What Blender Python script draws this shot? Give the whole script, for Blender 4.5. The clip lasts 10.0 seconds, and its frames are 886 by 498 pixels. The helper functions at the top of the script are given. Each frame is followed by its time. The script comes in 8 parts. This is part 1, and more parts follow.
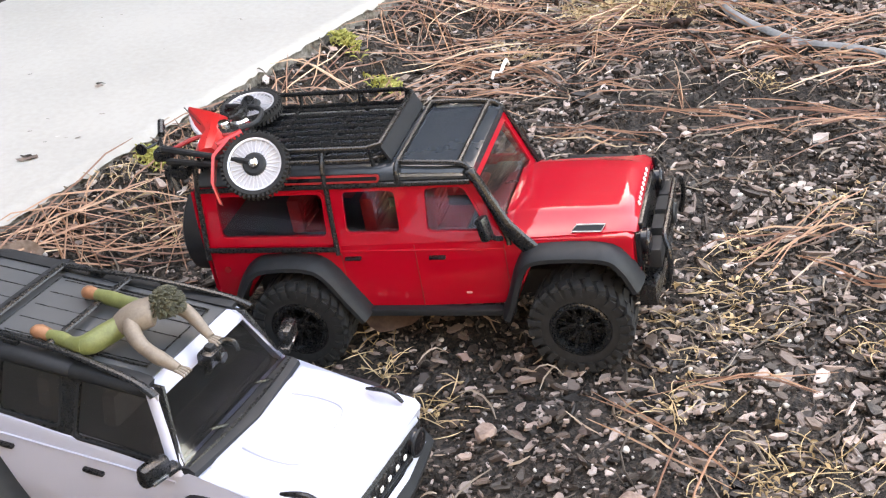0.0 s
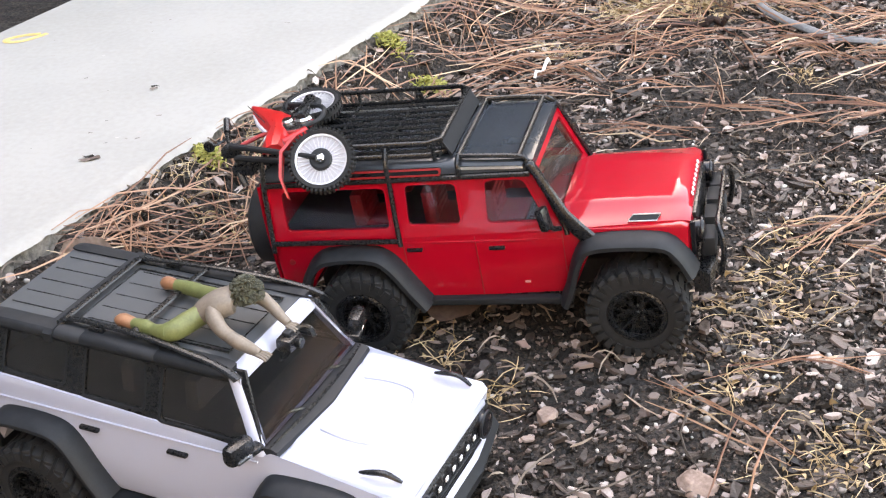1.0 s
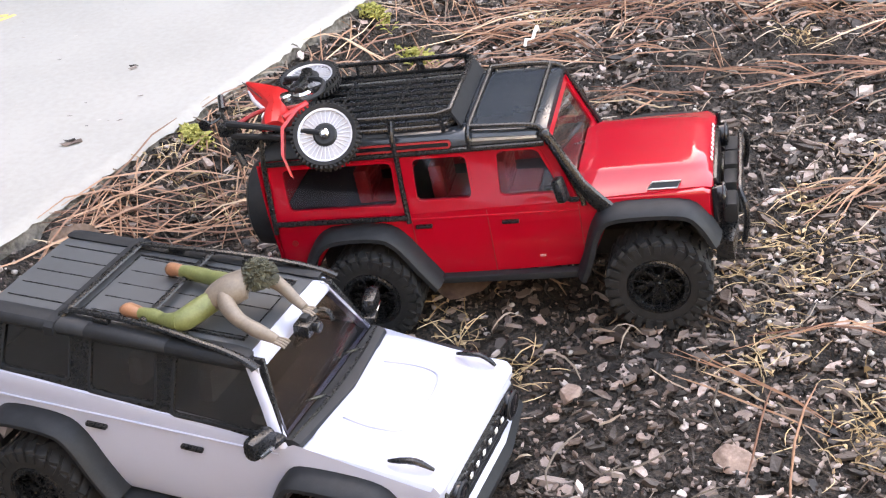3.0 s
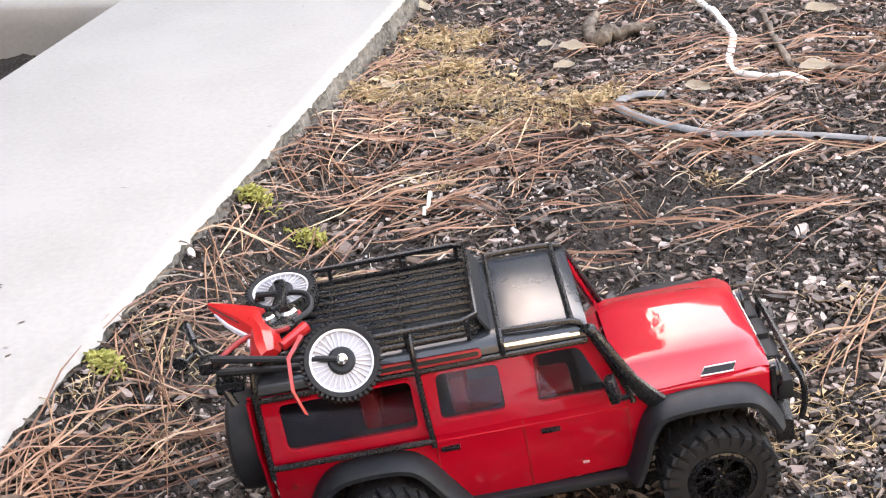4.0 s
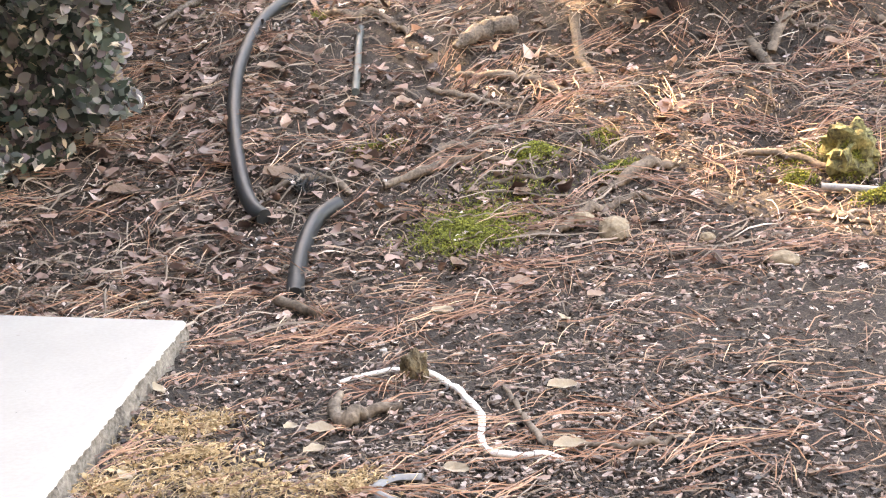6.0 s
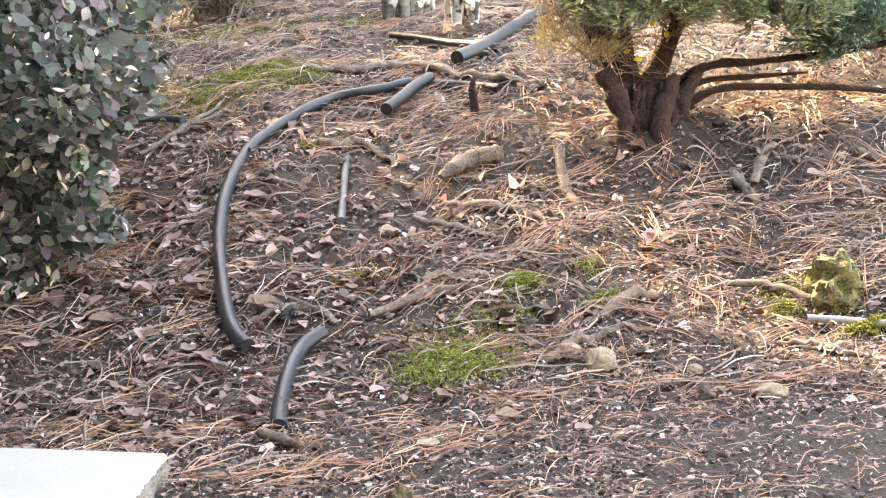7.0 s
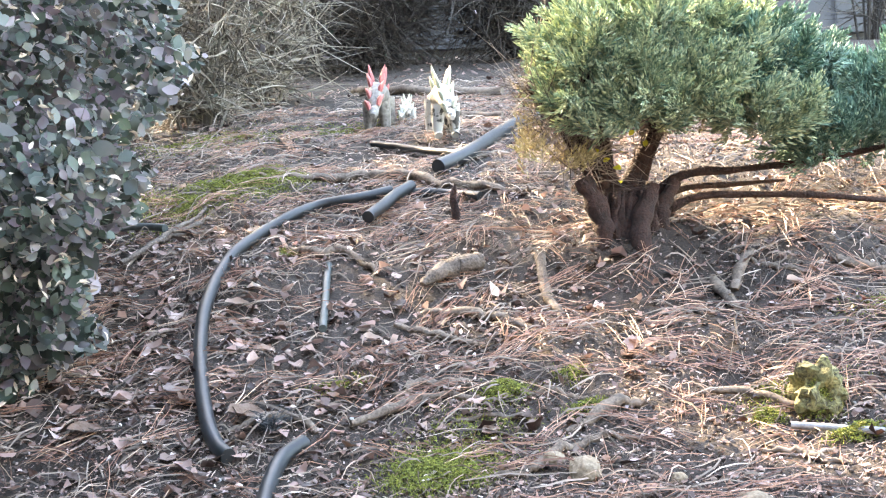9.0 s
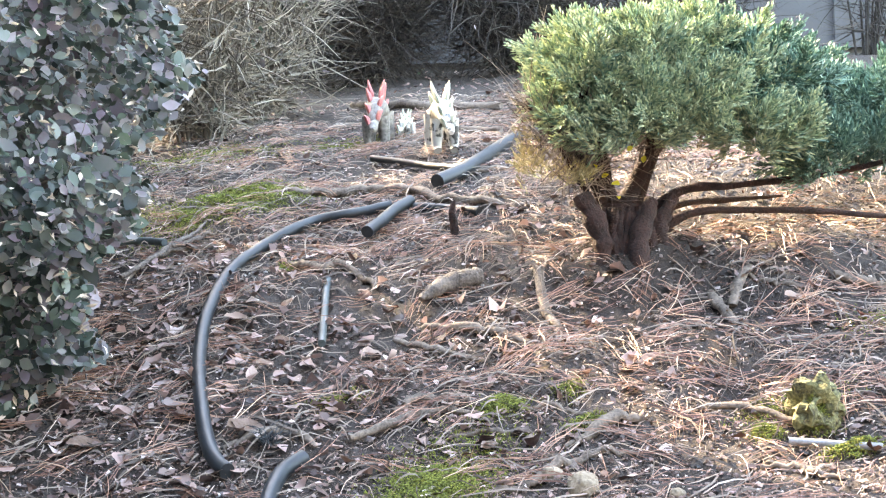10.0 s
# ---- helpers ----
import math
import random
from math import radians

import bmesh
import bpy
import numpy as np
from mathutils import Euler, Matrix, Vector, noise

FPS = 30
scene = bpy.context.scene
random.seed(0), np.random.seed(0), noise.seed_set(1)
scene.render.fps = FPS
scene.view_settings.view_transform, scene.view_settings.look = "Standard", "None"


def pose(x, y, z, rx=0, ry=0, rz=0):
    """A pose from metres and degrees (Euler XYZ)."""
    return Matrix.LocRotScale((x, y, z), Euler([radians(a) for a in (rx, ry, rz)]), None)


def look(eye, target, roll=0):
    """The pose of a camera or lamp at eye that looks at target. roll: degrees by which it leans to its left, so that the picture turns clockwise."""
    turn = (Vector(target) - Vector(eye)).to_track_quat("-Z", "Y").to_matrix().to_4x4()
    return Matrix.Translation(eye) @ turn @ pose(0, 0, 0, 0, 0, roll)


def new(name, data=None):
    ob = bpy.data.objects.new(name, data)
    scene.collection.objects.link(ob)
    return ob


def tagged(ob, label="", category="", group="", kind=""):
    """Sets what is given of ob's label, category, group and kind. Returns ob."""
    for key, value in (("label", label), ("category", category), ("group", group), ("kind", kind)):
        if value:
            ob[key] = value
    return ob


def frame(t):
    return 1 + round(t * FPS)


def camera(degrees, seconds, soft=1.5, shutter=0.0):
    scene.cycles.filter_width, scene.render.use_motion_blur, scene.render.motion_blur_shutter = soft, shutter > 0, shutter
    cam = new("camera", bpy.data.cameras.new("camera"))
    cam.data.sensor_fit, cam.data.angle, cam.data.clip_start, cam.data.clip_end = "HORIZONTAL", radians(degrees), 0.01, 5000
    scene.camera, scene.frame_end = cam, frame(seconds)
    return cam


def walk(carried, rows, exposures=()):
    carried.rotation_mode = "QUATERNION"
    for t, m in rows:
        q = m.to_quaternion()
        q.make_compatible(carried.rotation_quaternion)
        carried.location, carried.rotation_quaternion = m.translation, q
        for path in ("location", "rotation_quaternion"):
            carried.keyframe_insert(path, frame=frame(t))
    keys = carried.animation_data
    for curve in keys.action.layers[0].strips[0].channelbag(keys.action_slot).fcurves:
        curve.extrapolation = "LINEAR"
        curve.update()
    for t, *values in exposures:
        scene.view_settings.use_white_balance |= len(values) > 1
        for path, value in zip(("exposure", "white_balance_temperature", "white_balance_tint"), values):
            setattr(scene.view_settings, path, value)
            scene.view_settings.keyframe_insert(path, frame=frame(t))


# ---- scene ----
EXPOSURES = [(0.0, 4.24, 12200, 17), (2.2, 4.22, 11400, 19), (4.4, 4.32, 12400, 21), (6.0, 4.46, 12700, 21), (7.5, 4.64, 10200, 16), (10.0, 4.69, 8500, 11)]
cam = camera(37.25, 10.0, soft=1.2)
PATH = [
    (0, (0.2468, -0.5632, 0.4143), (-0.2362, 1.1033, -0.5803), -5.19),
    (0.5, (0.2352, -0.5826, 0.4233), (-0.2628, 1.0825, -0.5664), -5.83),
    (1, (0.2300, -0.5933, 0.4217), (-0.2763, 1.0719, -0.5636), -6.12),
    (1.5, (0.2272, -0.5912, 0.4204), (-0.2828, 1.0695, -0.5707), -6.29),
    (2, (0.2149, -0.5877, 0.4180), (-0.2920, 1.0648, -0.5881), -6.55),
    (2.2, (0.2120, -0.5860, 0.4171), (-0.2897, 1.0642, -0.5955), -6.76),
    (3.3, (0.1687, -0.5630, 0.4090), (-0.1857, 1.1168, -0.6171), -7.25),
    (3.5, (0.1288, -0.5462, 0.4113), (-0.1387, 1.1575, -0.6017), -7.41),
    (3.8, (0.0722, -0.5156, 0.4141), (-0.0467, 1.2350, -0.5458), -6.81),
    (4, (0.0323, -0.4940, 0.4199), (0.0503, 1.2926, -0.4789), -6.38),
    (4.5, (-0.0005, -0.4613, 0.4277), (0.2786, 1.3674, -0.3327), -5.20),
    (5, (-0.0025, -0.4495, 0.4261), (0.4285, 1.3919, -0.2248), -4.13),
    (5.5, (-0.0050, -0.4449, 0.4239), (0.4934, 1.4155, -0.1153), -3.32),
    (6, (-0.0053, -0.4378, 0.4241), (0.5249, 1.4449, 0.0068), -2.83),
    (6.2, (-0.0057, -0.4366, 0.4246), (0.5330, 1.4519, 0.0461), -2.48),
    (7.3, (-0.0071, -0.4258, 0.4325), (0.5721, 1.4791, 0.2427), -2.52),
    (7.5, (-0.0073, -0.4251, 0.4324), (0.5751, 1.4810, 0.2658), -2.51),
    (8, (-0.0073, -0.4239, 0.4322), (0.5887, 1.4817, 0.3162), -2.56),
    (8.5, (-0.0074, -0.4269, 0.4321), (0.5970, 1.4776, 0.3453), -2.60),
    (9, (-0.0095, -0.4284, 0.4334), (0.6021, 1.4744, 0.3599), -2.52),
    (9.5, (-0.0120, -0.4314, 0.4344), (0.6016, 1.4711, 0.3710), -2.45),
    (10, (-0.0111, -0.4338, 0.4365), (0.6031, 1.4688, 0.3832), -2.41),
]
walk(cam, [(t, look(eye, target, roll)) for t, eye, target, roll in PATH], EXPOSURES)

# ---- light: low sun from beyond the bush and the bank, open sky ----
SUN = Vector((-0.40, 0.90, 0.68)).normalized()      # towards the sun
world = bpy.data.worlds.new("sky")
scene.world = world
world.use_nodes = True
wt = world.node_tree
sky = wt.nodes.new("ShaderNodeTexSky")
sky.sky_type, sky.sun_disc = "NISHITA", False
sky.sun_elevation = math.asin(SUN.z)
sky.sun_rotation = math.atan2(SUN.x, SUN.y)
sky.air_density, sky.dust_density = 1.0, 1.0
background = wt.nodes["Background"]
background.inputs["Strength"].default_value = 0.15
wt.links.new(sky.outputs["Color"], background.inputs["Color"])
sun_data = bpy.data.lights.new("sun", "SUN")
sun_data.energy, sun_data.angle, sun_data.color = 1.9, radians(0.6), (1.0, 0.87, 0.70)
sun = new("sun", sun_data)
sun.matrix_world = look(SUN * 20, (0, 0, 0))

# ---- tools ----
rng = np.random.default_rng(7)


def material(name, a, b, scale=60.0, rough=0.6, bump=0.2, metal=0.0, island=0.0, fine=6.0, coat=0.0, spread=(0.35, 0.65), third=None, depth=0.002, sheen=0.0, obj=0.0, spec=0.5, glow=0.0, late=0.95):
    """A mottled surface: a and b mixed by two scales of noise; third: a ramp's last colour, picked by piece."""
    m = bpy.data.materials.new(name)
    m.use_nodes = True
    t = m.node_tree
    n, l = t.nodes, t.links
    bs = n["Principled BSDF"]
    co = n.new("ShaderNodeTexCoord")
    big = n.new("ShaderNodeTexNoise")
    big.inputs["Scale"].default_value, big.inputs["Detail"].default_value = scale, 5
    small = n.new("ShaderNodeTexNoise")
    small.inputs["Scale"].default_value, small.inputs["Detail"].default_value = scale * fine, 4
    l.new(co.outputs["Object"], big.inputs["Vector"])
    l.new(co.outputs["Object"], small.inputs["Vector"])
    add = n.new("ShaderNodeMath")
    add.operation = "MULTIPLY_ADD"
    l.new(small.outputs["Fac"], add.inputs[0])
    add.inputs[1].default_value = 0.5
    half = n.new("ShaderNodeMath")
    half.operation = "MULTIPLY"
    half.inputs[1].default_value = 0.5
    l.new(big.outputs["Fac"], half.inputs[0])
    l.new(half.outputs[0], add.inputs[2])
    ramp = n.new("ShaderNodeValToRGB")
    ramp.color_ramp.elements[0].position, ramp.color_ramp.elements[1].position = spread
    ramp.color_ramp.elements[0].color, ramp.color_ramp.elements[1].color = (*a, 1), (*b, 1)
    fac = add.outputs[0]
    if island or obj:
        geo = n.new("ShaderNodeNewGeometry") if island else n.new("ShaderNodeObjectInfo")
        out = geo.outputs["Random Per Island"] if island else geo.outputs["Random"]
        mix = n.new("ShaderNodeMix")
        mix.inputs["Factor"].default_value = island or obj
        l.new(fac, mix.inputs["A"])
        l.new(out, mix.inputs["B"])
        fac = mix.outputs["Result"]
        if island:
            ramp.color_ramp.elements[0].position, ramp.color_ramp.elements[1].position = 0.18, 0.82
    if third:
        e = ramp.color_ramp.elements.new(late)
        e.color = (*third, 1)
    l.new(fac, ramp.inputs["Fac"])
    l.new(ramp.outputs["Color"], bs.inputs["Base Color"])
    rr = n.new("ShaderNodeMapRange")
    rr.inputs["To Min"].default_value, rr.inputs["To Max"].default_value = max(rough - 0.12, 0.02), min(rough + 0.12, 1)
    l.new(small.outputs["Fac"], rr.inputs["Value"])
    l.new(rr.outputs["Result"], bs.inputs["Roughness"])
    bs.inputs["Metallic"].default_value = metal
    if glow:
        # thin leaves pass some light
        tr = n.new("ShaderNodeBsdfTranslucent")
        mx = n.new("ShaderNodeMixShader")
        mx.inputs["Fac"].default_value = glow
        l.new(ramp.outputs["Color"], tr.inputs["Color"])
        l.new(bs.outputs[0], mx.inputs[1])
        l.new(tr.outputs[0], mx.inputs[2])
        l.new(mx.outputs[0], n["Material Output"].inputs["Surface"])
    bs.inputs["Specular IOR Level"].default_value = spec
    if coat:
        bs.inputs["Coat Weight"].default_value, bs.inputs["Coat Roughness"].default_value = coat, 0.04
    if sheen:
        bs.inputs["Sheen Weight"].default_value = sheen
    if bump:
        bp = n.new("ShaderNodeBump")
        bp.inputs["Strength"].default_value, bp.inputs["Distance"].default_value = bump, depth
        l.new(add.outputs[0], bp.inputs["Height"])
        l.new(bp.outputs["Normal"], bs.inputs["Normal"])
    return m


def mesh_of(name, verts, faces, mat, smooth=False):
    """A mesh from arrays; faces is an array of triangles or quads, or a list of such arrays."""
    me = bpy.data.meshes.new(name)
    verts = np.asarray(verts, np.float32).reshape(-1, 3)
    groups = faces if isinstance(faces, list) else [faces]
    groups = [np.asarray(g, np.int32) for g in groups if len(g)]
    me.vertices.add(len(verts))
    me.vertices.foreach_set("co", verts.ravel())
    loops = np.concatenate([g.ravel() for g in groups])
    sizes = np.concatenate([np.full(len(g), g.shape[1], np.int32) for g in groups])
    me.loops.add(len(loops))
    me.loops.foreach_set("vertex_index", loops)
    me.polygons.add(len(sizes))
    me.polygons.foreach_set("loop_start", np.concatenate([[0], np.cumsum(sizes)[:-1]]).astype(np.int32))
    me.polygons.foreach_set("loop_total", sizes)
    me.polygons.foreach_set("use_smooth", np.full(len(sizes), smooth))
    me.materials.append(mat)
    me.update(calc_edges=True)
    me.validate()
    return me


def stuff(name, verts, faces, mat, label, category, smooth=False, parent=None):
    ob = new(name, mesh_of(name, verts, faces, mat, smooth))
    if parent:
        ob.parent = parent
        return tagged(ob, label=label, kind="stuff")
    return tagged(ob, label, category, kind="stuff")


def part(name, bm, mat, parent, label="", smooth=True, angle=35):
    """Links a bmesh as one mesh object under a thing."""
    bmesh.ops.recalc_face_normals(bm, faces=bm.faces)
    me = bpy.data.meshes.new(name)
    bm.to_mesh(me)
    bm.free()
    me.materials.append(mat)
    if smooth:
        me.polygons.foreach_set("use_smooth", np.ones(len(me.polygons), bool))
        me.set_sharp_from_angle(angle=radians(angle))
    ob = new(name, me)
    if parent:
        ob.parent = parent
    if label:
        ob["label"] = label
    if mat.name in ("tinted_window", "tinted_pane", "tinted_screen"):
        ob.visible_shadow = False
    return ob


def thing(name, m, label, category, group="", kind=""):
    ob = new(name)
    ob.matrix_world = m
    ob.empty_display_size = 0.01
    return tagged(ob, label, category, group, kind)


def add_box(bm, x0, x1, y0, y1, z0, z1, bevel=0.0, m=None):
    vs = bmesh.ops.create_cube(bm, size=1)["verts"]
    for v in vs:
        v.co = Vector(((x0 + x1) / 2 + v.co.x * (x1 - x0), (y0 + y1) / 2 + v.co.y * (y1 - y0), (z0 + z1) / 2 + v.co.z * (z1 - z0)))
    if bevel:
        es = list({e for v in vs for e in v.link_edges})
        got = bmesh.ops.bevel(bm, geom=es, offset=bevel, segments=2, affect="EDGES", profile=0.6)
        vs = list({v for f in got["faces"] for v in f.verts} | {v for v in vs if v.is_valid})
    if m:
        bmesh.ops.transform(bm, matrix=m, verts=vs)
    return vs


def box(x0, x1, y0, y1, z0, z1, bevel=0.0, m=None):
    bm = bmesh.new()
    add_box(bm, x0, x1, y0, y1, z0, z1, bevel, m)
    return bm


def spline(points, n=6):
    """A smooth line of points through the given ones."""
    p = [Vector(q) for q in points]
    out = []
    for i in range(len(p) - 1):
        a, b, c, d = p[max(i - 1, 0)], p[i], p[i + 1], p[min(i + 2, len(p) - 1)]
        for k in range(n):
            t = k / n
            out.append(0.5 * (2 * b + (c - a) * t + (2 * a - 5 * b + 4 * c - d) * t * t + (3 * b - a - 3 * c + d) * t ** 3))
    return out + [p[-1]]


def add_tube(bm, points, radius, sides=8, flat=1.0, caps=True, closed=False):
    """A tube along points; radius: a number or one for each point; flat squeezes it vertically."""
    points = [Vector(p) for p in points]
    rings = []
    k = len(points)
    side = None
    for i, p in enumerate(points):
        if closed:
            d = points[(i + 1) % k] - points[i - 1]
        else:
            d = points[min(i + 1, k - 1)] - points[max(i - 1, 0)]
        d = d.normalized() if d.length > 1e-9 else Vector((1, 0, 0))
        if side is None:
            up = Vector((0, 0, 1)) if abs(d.z) < 0.95 else Vector((0, 1, 0))
            side = d.cross(up).normalized()
        else:
            side = (side - d * side.dot(d)).normalized()
        up = side.cross(d)
        r = radius[i] if hasattr(radius, "__len__") else radius
        rings.append([bm.verts.new(p + side * math.cos(2 * math.pi * j / sides) * r + up * math.sin(2 * math.pi * j / sides) * r * flat) for j in range(sides)])
    last = k if closed else k - 1
    for i in range(last):
        a, b = rings[i], rings[(i + 1) % k]
        for j in range(sides):
            bm.faces.new((a[j], a[(j + 1) % sides], b[(j + 1) % sides], b[j]))
    if caps and not closed:
        bm.faces.new(rings[0])
        bm.faces.new(rings[-1][::-1])
    return bm


def tube(points, radius, sides=8, flat=1.0, caps=True, closed=False):
    return add_tube(bmesh.new(), points, radius, sides, flat, caps, closed)


def add_disc(bm, profile, segments=32, axis="y", offset=(0, 0, 0), ring=False):
    """A turned shape: profile of (radius, along), about the axis; ring: hollow in the middle."""
    rings = []
    off = Vector(offset)
    for r, h in profile:
        loop = []
        for j in range(segments):
            a = 2 * math.pi * j / segments
            c, s = math.cos(a) * r, math.sin(a) * r
            co = (c, h, s) if axis == "y" else (h, c, s) if axis == "x" else (c, s, h)
            loop.append(bm.verts.new(off + Vector(co)))
        rings.append(loop)
    for a, b in zip(rings, rings[1:] + ([rings[0]] if ring else [])):
        for j in range(segments):
            bm.faces.new((a[j], a[(j + 1) % segments], b[(j + 1) % segments], b[j]))
    if not ring:
        for end in (rings[0], rings[-1]):
            bm.faces.new(end)
    return bm


def turned(profile, segments=32, axis="y", offset=(0, 0, 0), ring=False):
    return add_disc(bmesh.new(), profile, segments, axis, offset, ring)


def prism(outline, y0, y1, bevel=0.0):
    """A side outline of (x, z) pushed through from y0 to y1."""
    bm = bmesh.new()
    a = [bm.verts.new((x, y0, z)) for x, z in outline]
    b = [bm.verts.new((x, y1, z)) for x, z in outline]
    k = len(outline)
    for i in range(k):
        bm.faces.new((a[i], a[(i + 1) % k], b[(i + 1) % k], b[i]))
    fa, fb = bm.faces.new(a), bm.faces.new(b[::-1])
    if bevel:
        bmesh.ops.bevel(bm, geom=list(fa.edges) + list(fb.edges), offset=bevel, segments=2, affect="EDGES", profile=0.6)
    return bm


def ground_z(x, y):
    """The height of the ground: a gentle bed, then a bank that rises away from the slab."""
    x, y = np.asarray(x, float), np.asarray(y, float)
    s = x * 0.30 + y * 0.954

    def ramp(a, w):
        t = np.clip((s - a) / w, -40, 40)
        return w * np.log1p(np.exp(t)) + np.maximum(s - a - 40 * w, 0)
    bed = 0.05 * np.clip(x, -1.5, 1.5) + 0.012 * np.clip(y, -1, 1.2)
    dip = -0.014 * np.exp(-((x + 0.03) ** 2 / 0.014 + (y + 0.12) ** 2 / 0.010))
    v, u = -0.9524 * (x - 0.101) + 0.305 * (y - 1.007), 0.305 * (x - 0.101) + 0.9524 * (y - 1.007)
    berm = np.interp(-u, [-0.1, 0.05, 0.22, 0.40, 0.50, 0.62, 0.75, 0.90, 1.3], [0, 0.008, 0.014, 0.020, 0.030, 0.040, 0.046, 0.052, 0.052]) * np.exp(-(v / 0.042) ** 2)
    return bed + dip + berm + 0.38 * ramp(1.20, 0.10) - 0.20 * ramp(2.4, 0.25) - 0.17 * ramp(5.5, 0.3)


def lumps(x, y):
    """Small unevenness of the soil."""
    x, y = np.asarray(x, float), np.asarray(y, float)
    near = 0.0022 * (np.sin(61 * x + 17 * y) * np.sin(47 * y - 23 * x + 1) + np.sin(131 * x - 40 * y) * np.sin(117 * y + 33 * x + 2))
    far = 0.012 * np.sin(9 * x + 5 * y + 1) * np.sin(8 * y - 4 * x) + 0.007 * np.sin(23 * x - 9 * y) * np.sin(21 * y + 7 * x + 1) + 0.003 * np.sin(57 * x + 13 * y) * np.sin(49 * y - 19 * x)
    # a hollow under a needle-covered lip beside the mossy rock, a rise round the juniper's foot
    far = far - 0.045 * np.exp(-(((x - 0.985) / 0.060) ** 2 + ((y - 1.245) / 0.040) ** 2)) + 0.020 * np.exp(-(((x - 0.93) / 0.13) ** 2 + ((y - 1.40) / 0.06) ** 2)) + 0.030 * np.exp(-(((x - 1.25) / 0.16) ** 2 + ((y - 1.55) / 0.12) ** 2)) + 0.068 * np.exp(-(((x - 1.00) / 0.13) ** 2 + ((y - 1.65) / 0.10) ** 2))
    w = np.clip((x * 0.30 + y * 0.954 - 1.15) / 0.5, 0, 1)
    return near + far * w


def soil(x, y):
    return ground_z(x, y) + lumps(x, y)


# ---- materials ----
M_SOIL = material("dark_soil", (0.005, 0.0042, 0.004), (0.037, 0.029, 0.0255), 35, 0.92, 0.8, depth=0.004, fine=9)


def flecked(mat, scale, dark, pale):
    """Lays fine crumbs of many tones over a mottled surface."""
    t = mat.node_tree
    n, l = t.nodes, t.links
    bs = n["Principled BSDF"]
    cell = n.new("ShaderNodeTexVoronoi")
    cell.inputs["Scale"].default_value = scale
    co = n.new("ShaderNodeTexCoord")
    l.new(co.outputs["Object"], cell.inputs["Vector"])
    one = n.new("ShaderNodeSeparateColor")
    l.new(cell.outputs["Color"], one.inputs["Color"])
    tone = n.new("ShaderNodeValToRGB")
    tone.color_ramp.elements[0].color, tone.color_ramp.elements[1].color = (*dark, 1), (*pale, 1)
    tone.color_ramp.elements[0].position = 0.35
    l.new(one.outputs["Red"], tone.inputs["Fac"])
    old = bs.inputs["Base Color"].links[0].from_socket
    mix = n.new("ShaderNodeMix")
    mix.data_type = "RGBA"
    mix.inputs["Factor"].default_value = 0.6
    l.new(old, mix.inputs[6])
    l.new(tone.outputs["Color"], mix.inputs[7])
    l.new(mix.outputs[2], bs.inputs["Base Color"])
    return mat


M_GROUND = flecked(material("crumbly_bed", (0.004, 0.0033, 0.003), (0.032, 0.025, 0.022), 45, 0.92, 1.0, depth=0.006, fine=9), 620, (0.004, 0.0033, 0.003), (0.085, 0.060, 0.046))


def paled(mat, tone):
    """The bank's soil is coloured paler than the bed's; the change wanders."""
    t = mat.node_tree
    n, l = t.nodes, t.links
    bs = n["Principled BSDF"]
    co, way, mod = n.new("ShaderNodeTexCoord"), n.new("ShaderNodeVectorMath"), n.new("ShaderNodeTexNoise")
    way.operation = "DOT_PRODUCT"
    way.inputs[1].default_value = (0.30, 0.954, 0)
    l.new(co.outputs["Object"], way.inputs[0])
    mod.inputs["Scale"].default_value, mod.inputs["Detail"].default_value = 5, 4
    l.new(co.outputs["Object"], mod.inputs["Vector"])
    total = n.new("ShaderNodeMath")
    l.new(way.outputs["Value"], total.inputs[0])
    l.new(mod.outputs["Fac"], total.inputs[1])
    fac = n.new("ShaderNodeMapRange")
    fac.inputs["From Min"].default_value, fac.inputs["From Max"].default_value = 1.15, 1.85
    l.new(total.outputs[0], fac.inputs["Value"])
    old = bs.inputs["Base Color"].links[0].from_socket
    # a constant tone is added to the base colour, more towards the bank
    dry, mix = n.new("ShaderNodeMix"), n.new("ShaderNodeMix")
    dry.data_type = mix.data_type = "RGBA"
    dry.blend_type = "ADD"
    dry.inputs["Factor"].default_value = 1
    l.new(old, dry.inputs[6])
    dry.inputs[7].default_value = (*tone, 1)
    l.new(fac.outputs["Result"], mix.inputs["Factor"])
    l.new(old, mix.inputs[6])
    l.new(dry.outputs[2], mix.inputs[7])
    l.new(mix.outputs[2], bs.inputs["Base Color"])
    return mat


paled(M_GROUND, (0.013, 0.010, 0.008))
M_CONCRETE = material("pale_concrete", (0.290, 0.275, 0.252), (0.360, 0.343, 0.318), 9, 0.85, 0.25, depth=0.001, fine=22, spread=(0.25, 0.6))
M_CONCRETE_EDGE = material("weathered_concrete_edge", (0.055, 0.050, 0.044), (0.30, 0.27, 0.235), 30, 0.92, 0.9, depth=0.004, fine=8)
M_CHIP = material("bark_chip", (0.008, 0.006, 0.0055), (0.34, 0.265, 0.24), 120, 0.48, 0.7, island=0.80, third=(0.56, 0.50, 0.47), depth=0.001, late=0.97)
tones = M_CHIP.node_tree.nodes["Color Ramp"].color_ramp
for at, tone in ((0.22, (0.010, 0.0075, 0.0065)), (0.40, (0.042, 0.030, 0.025)), (0.56, (0.115, 0.080, 0.066)), (0.68, (0.185, 0.145, 0.132)), (0.80, (0.27, 0.190, 0.160))):
    tones.elements.new(at).color = (*tone, 1)
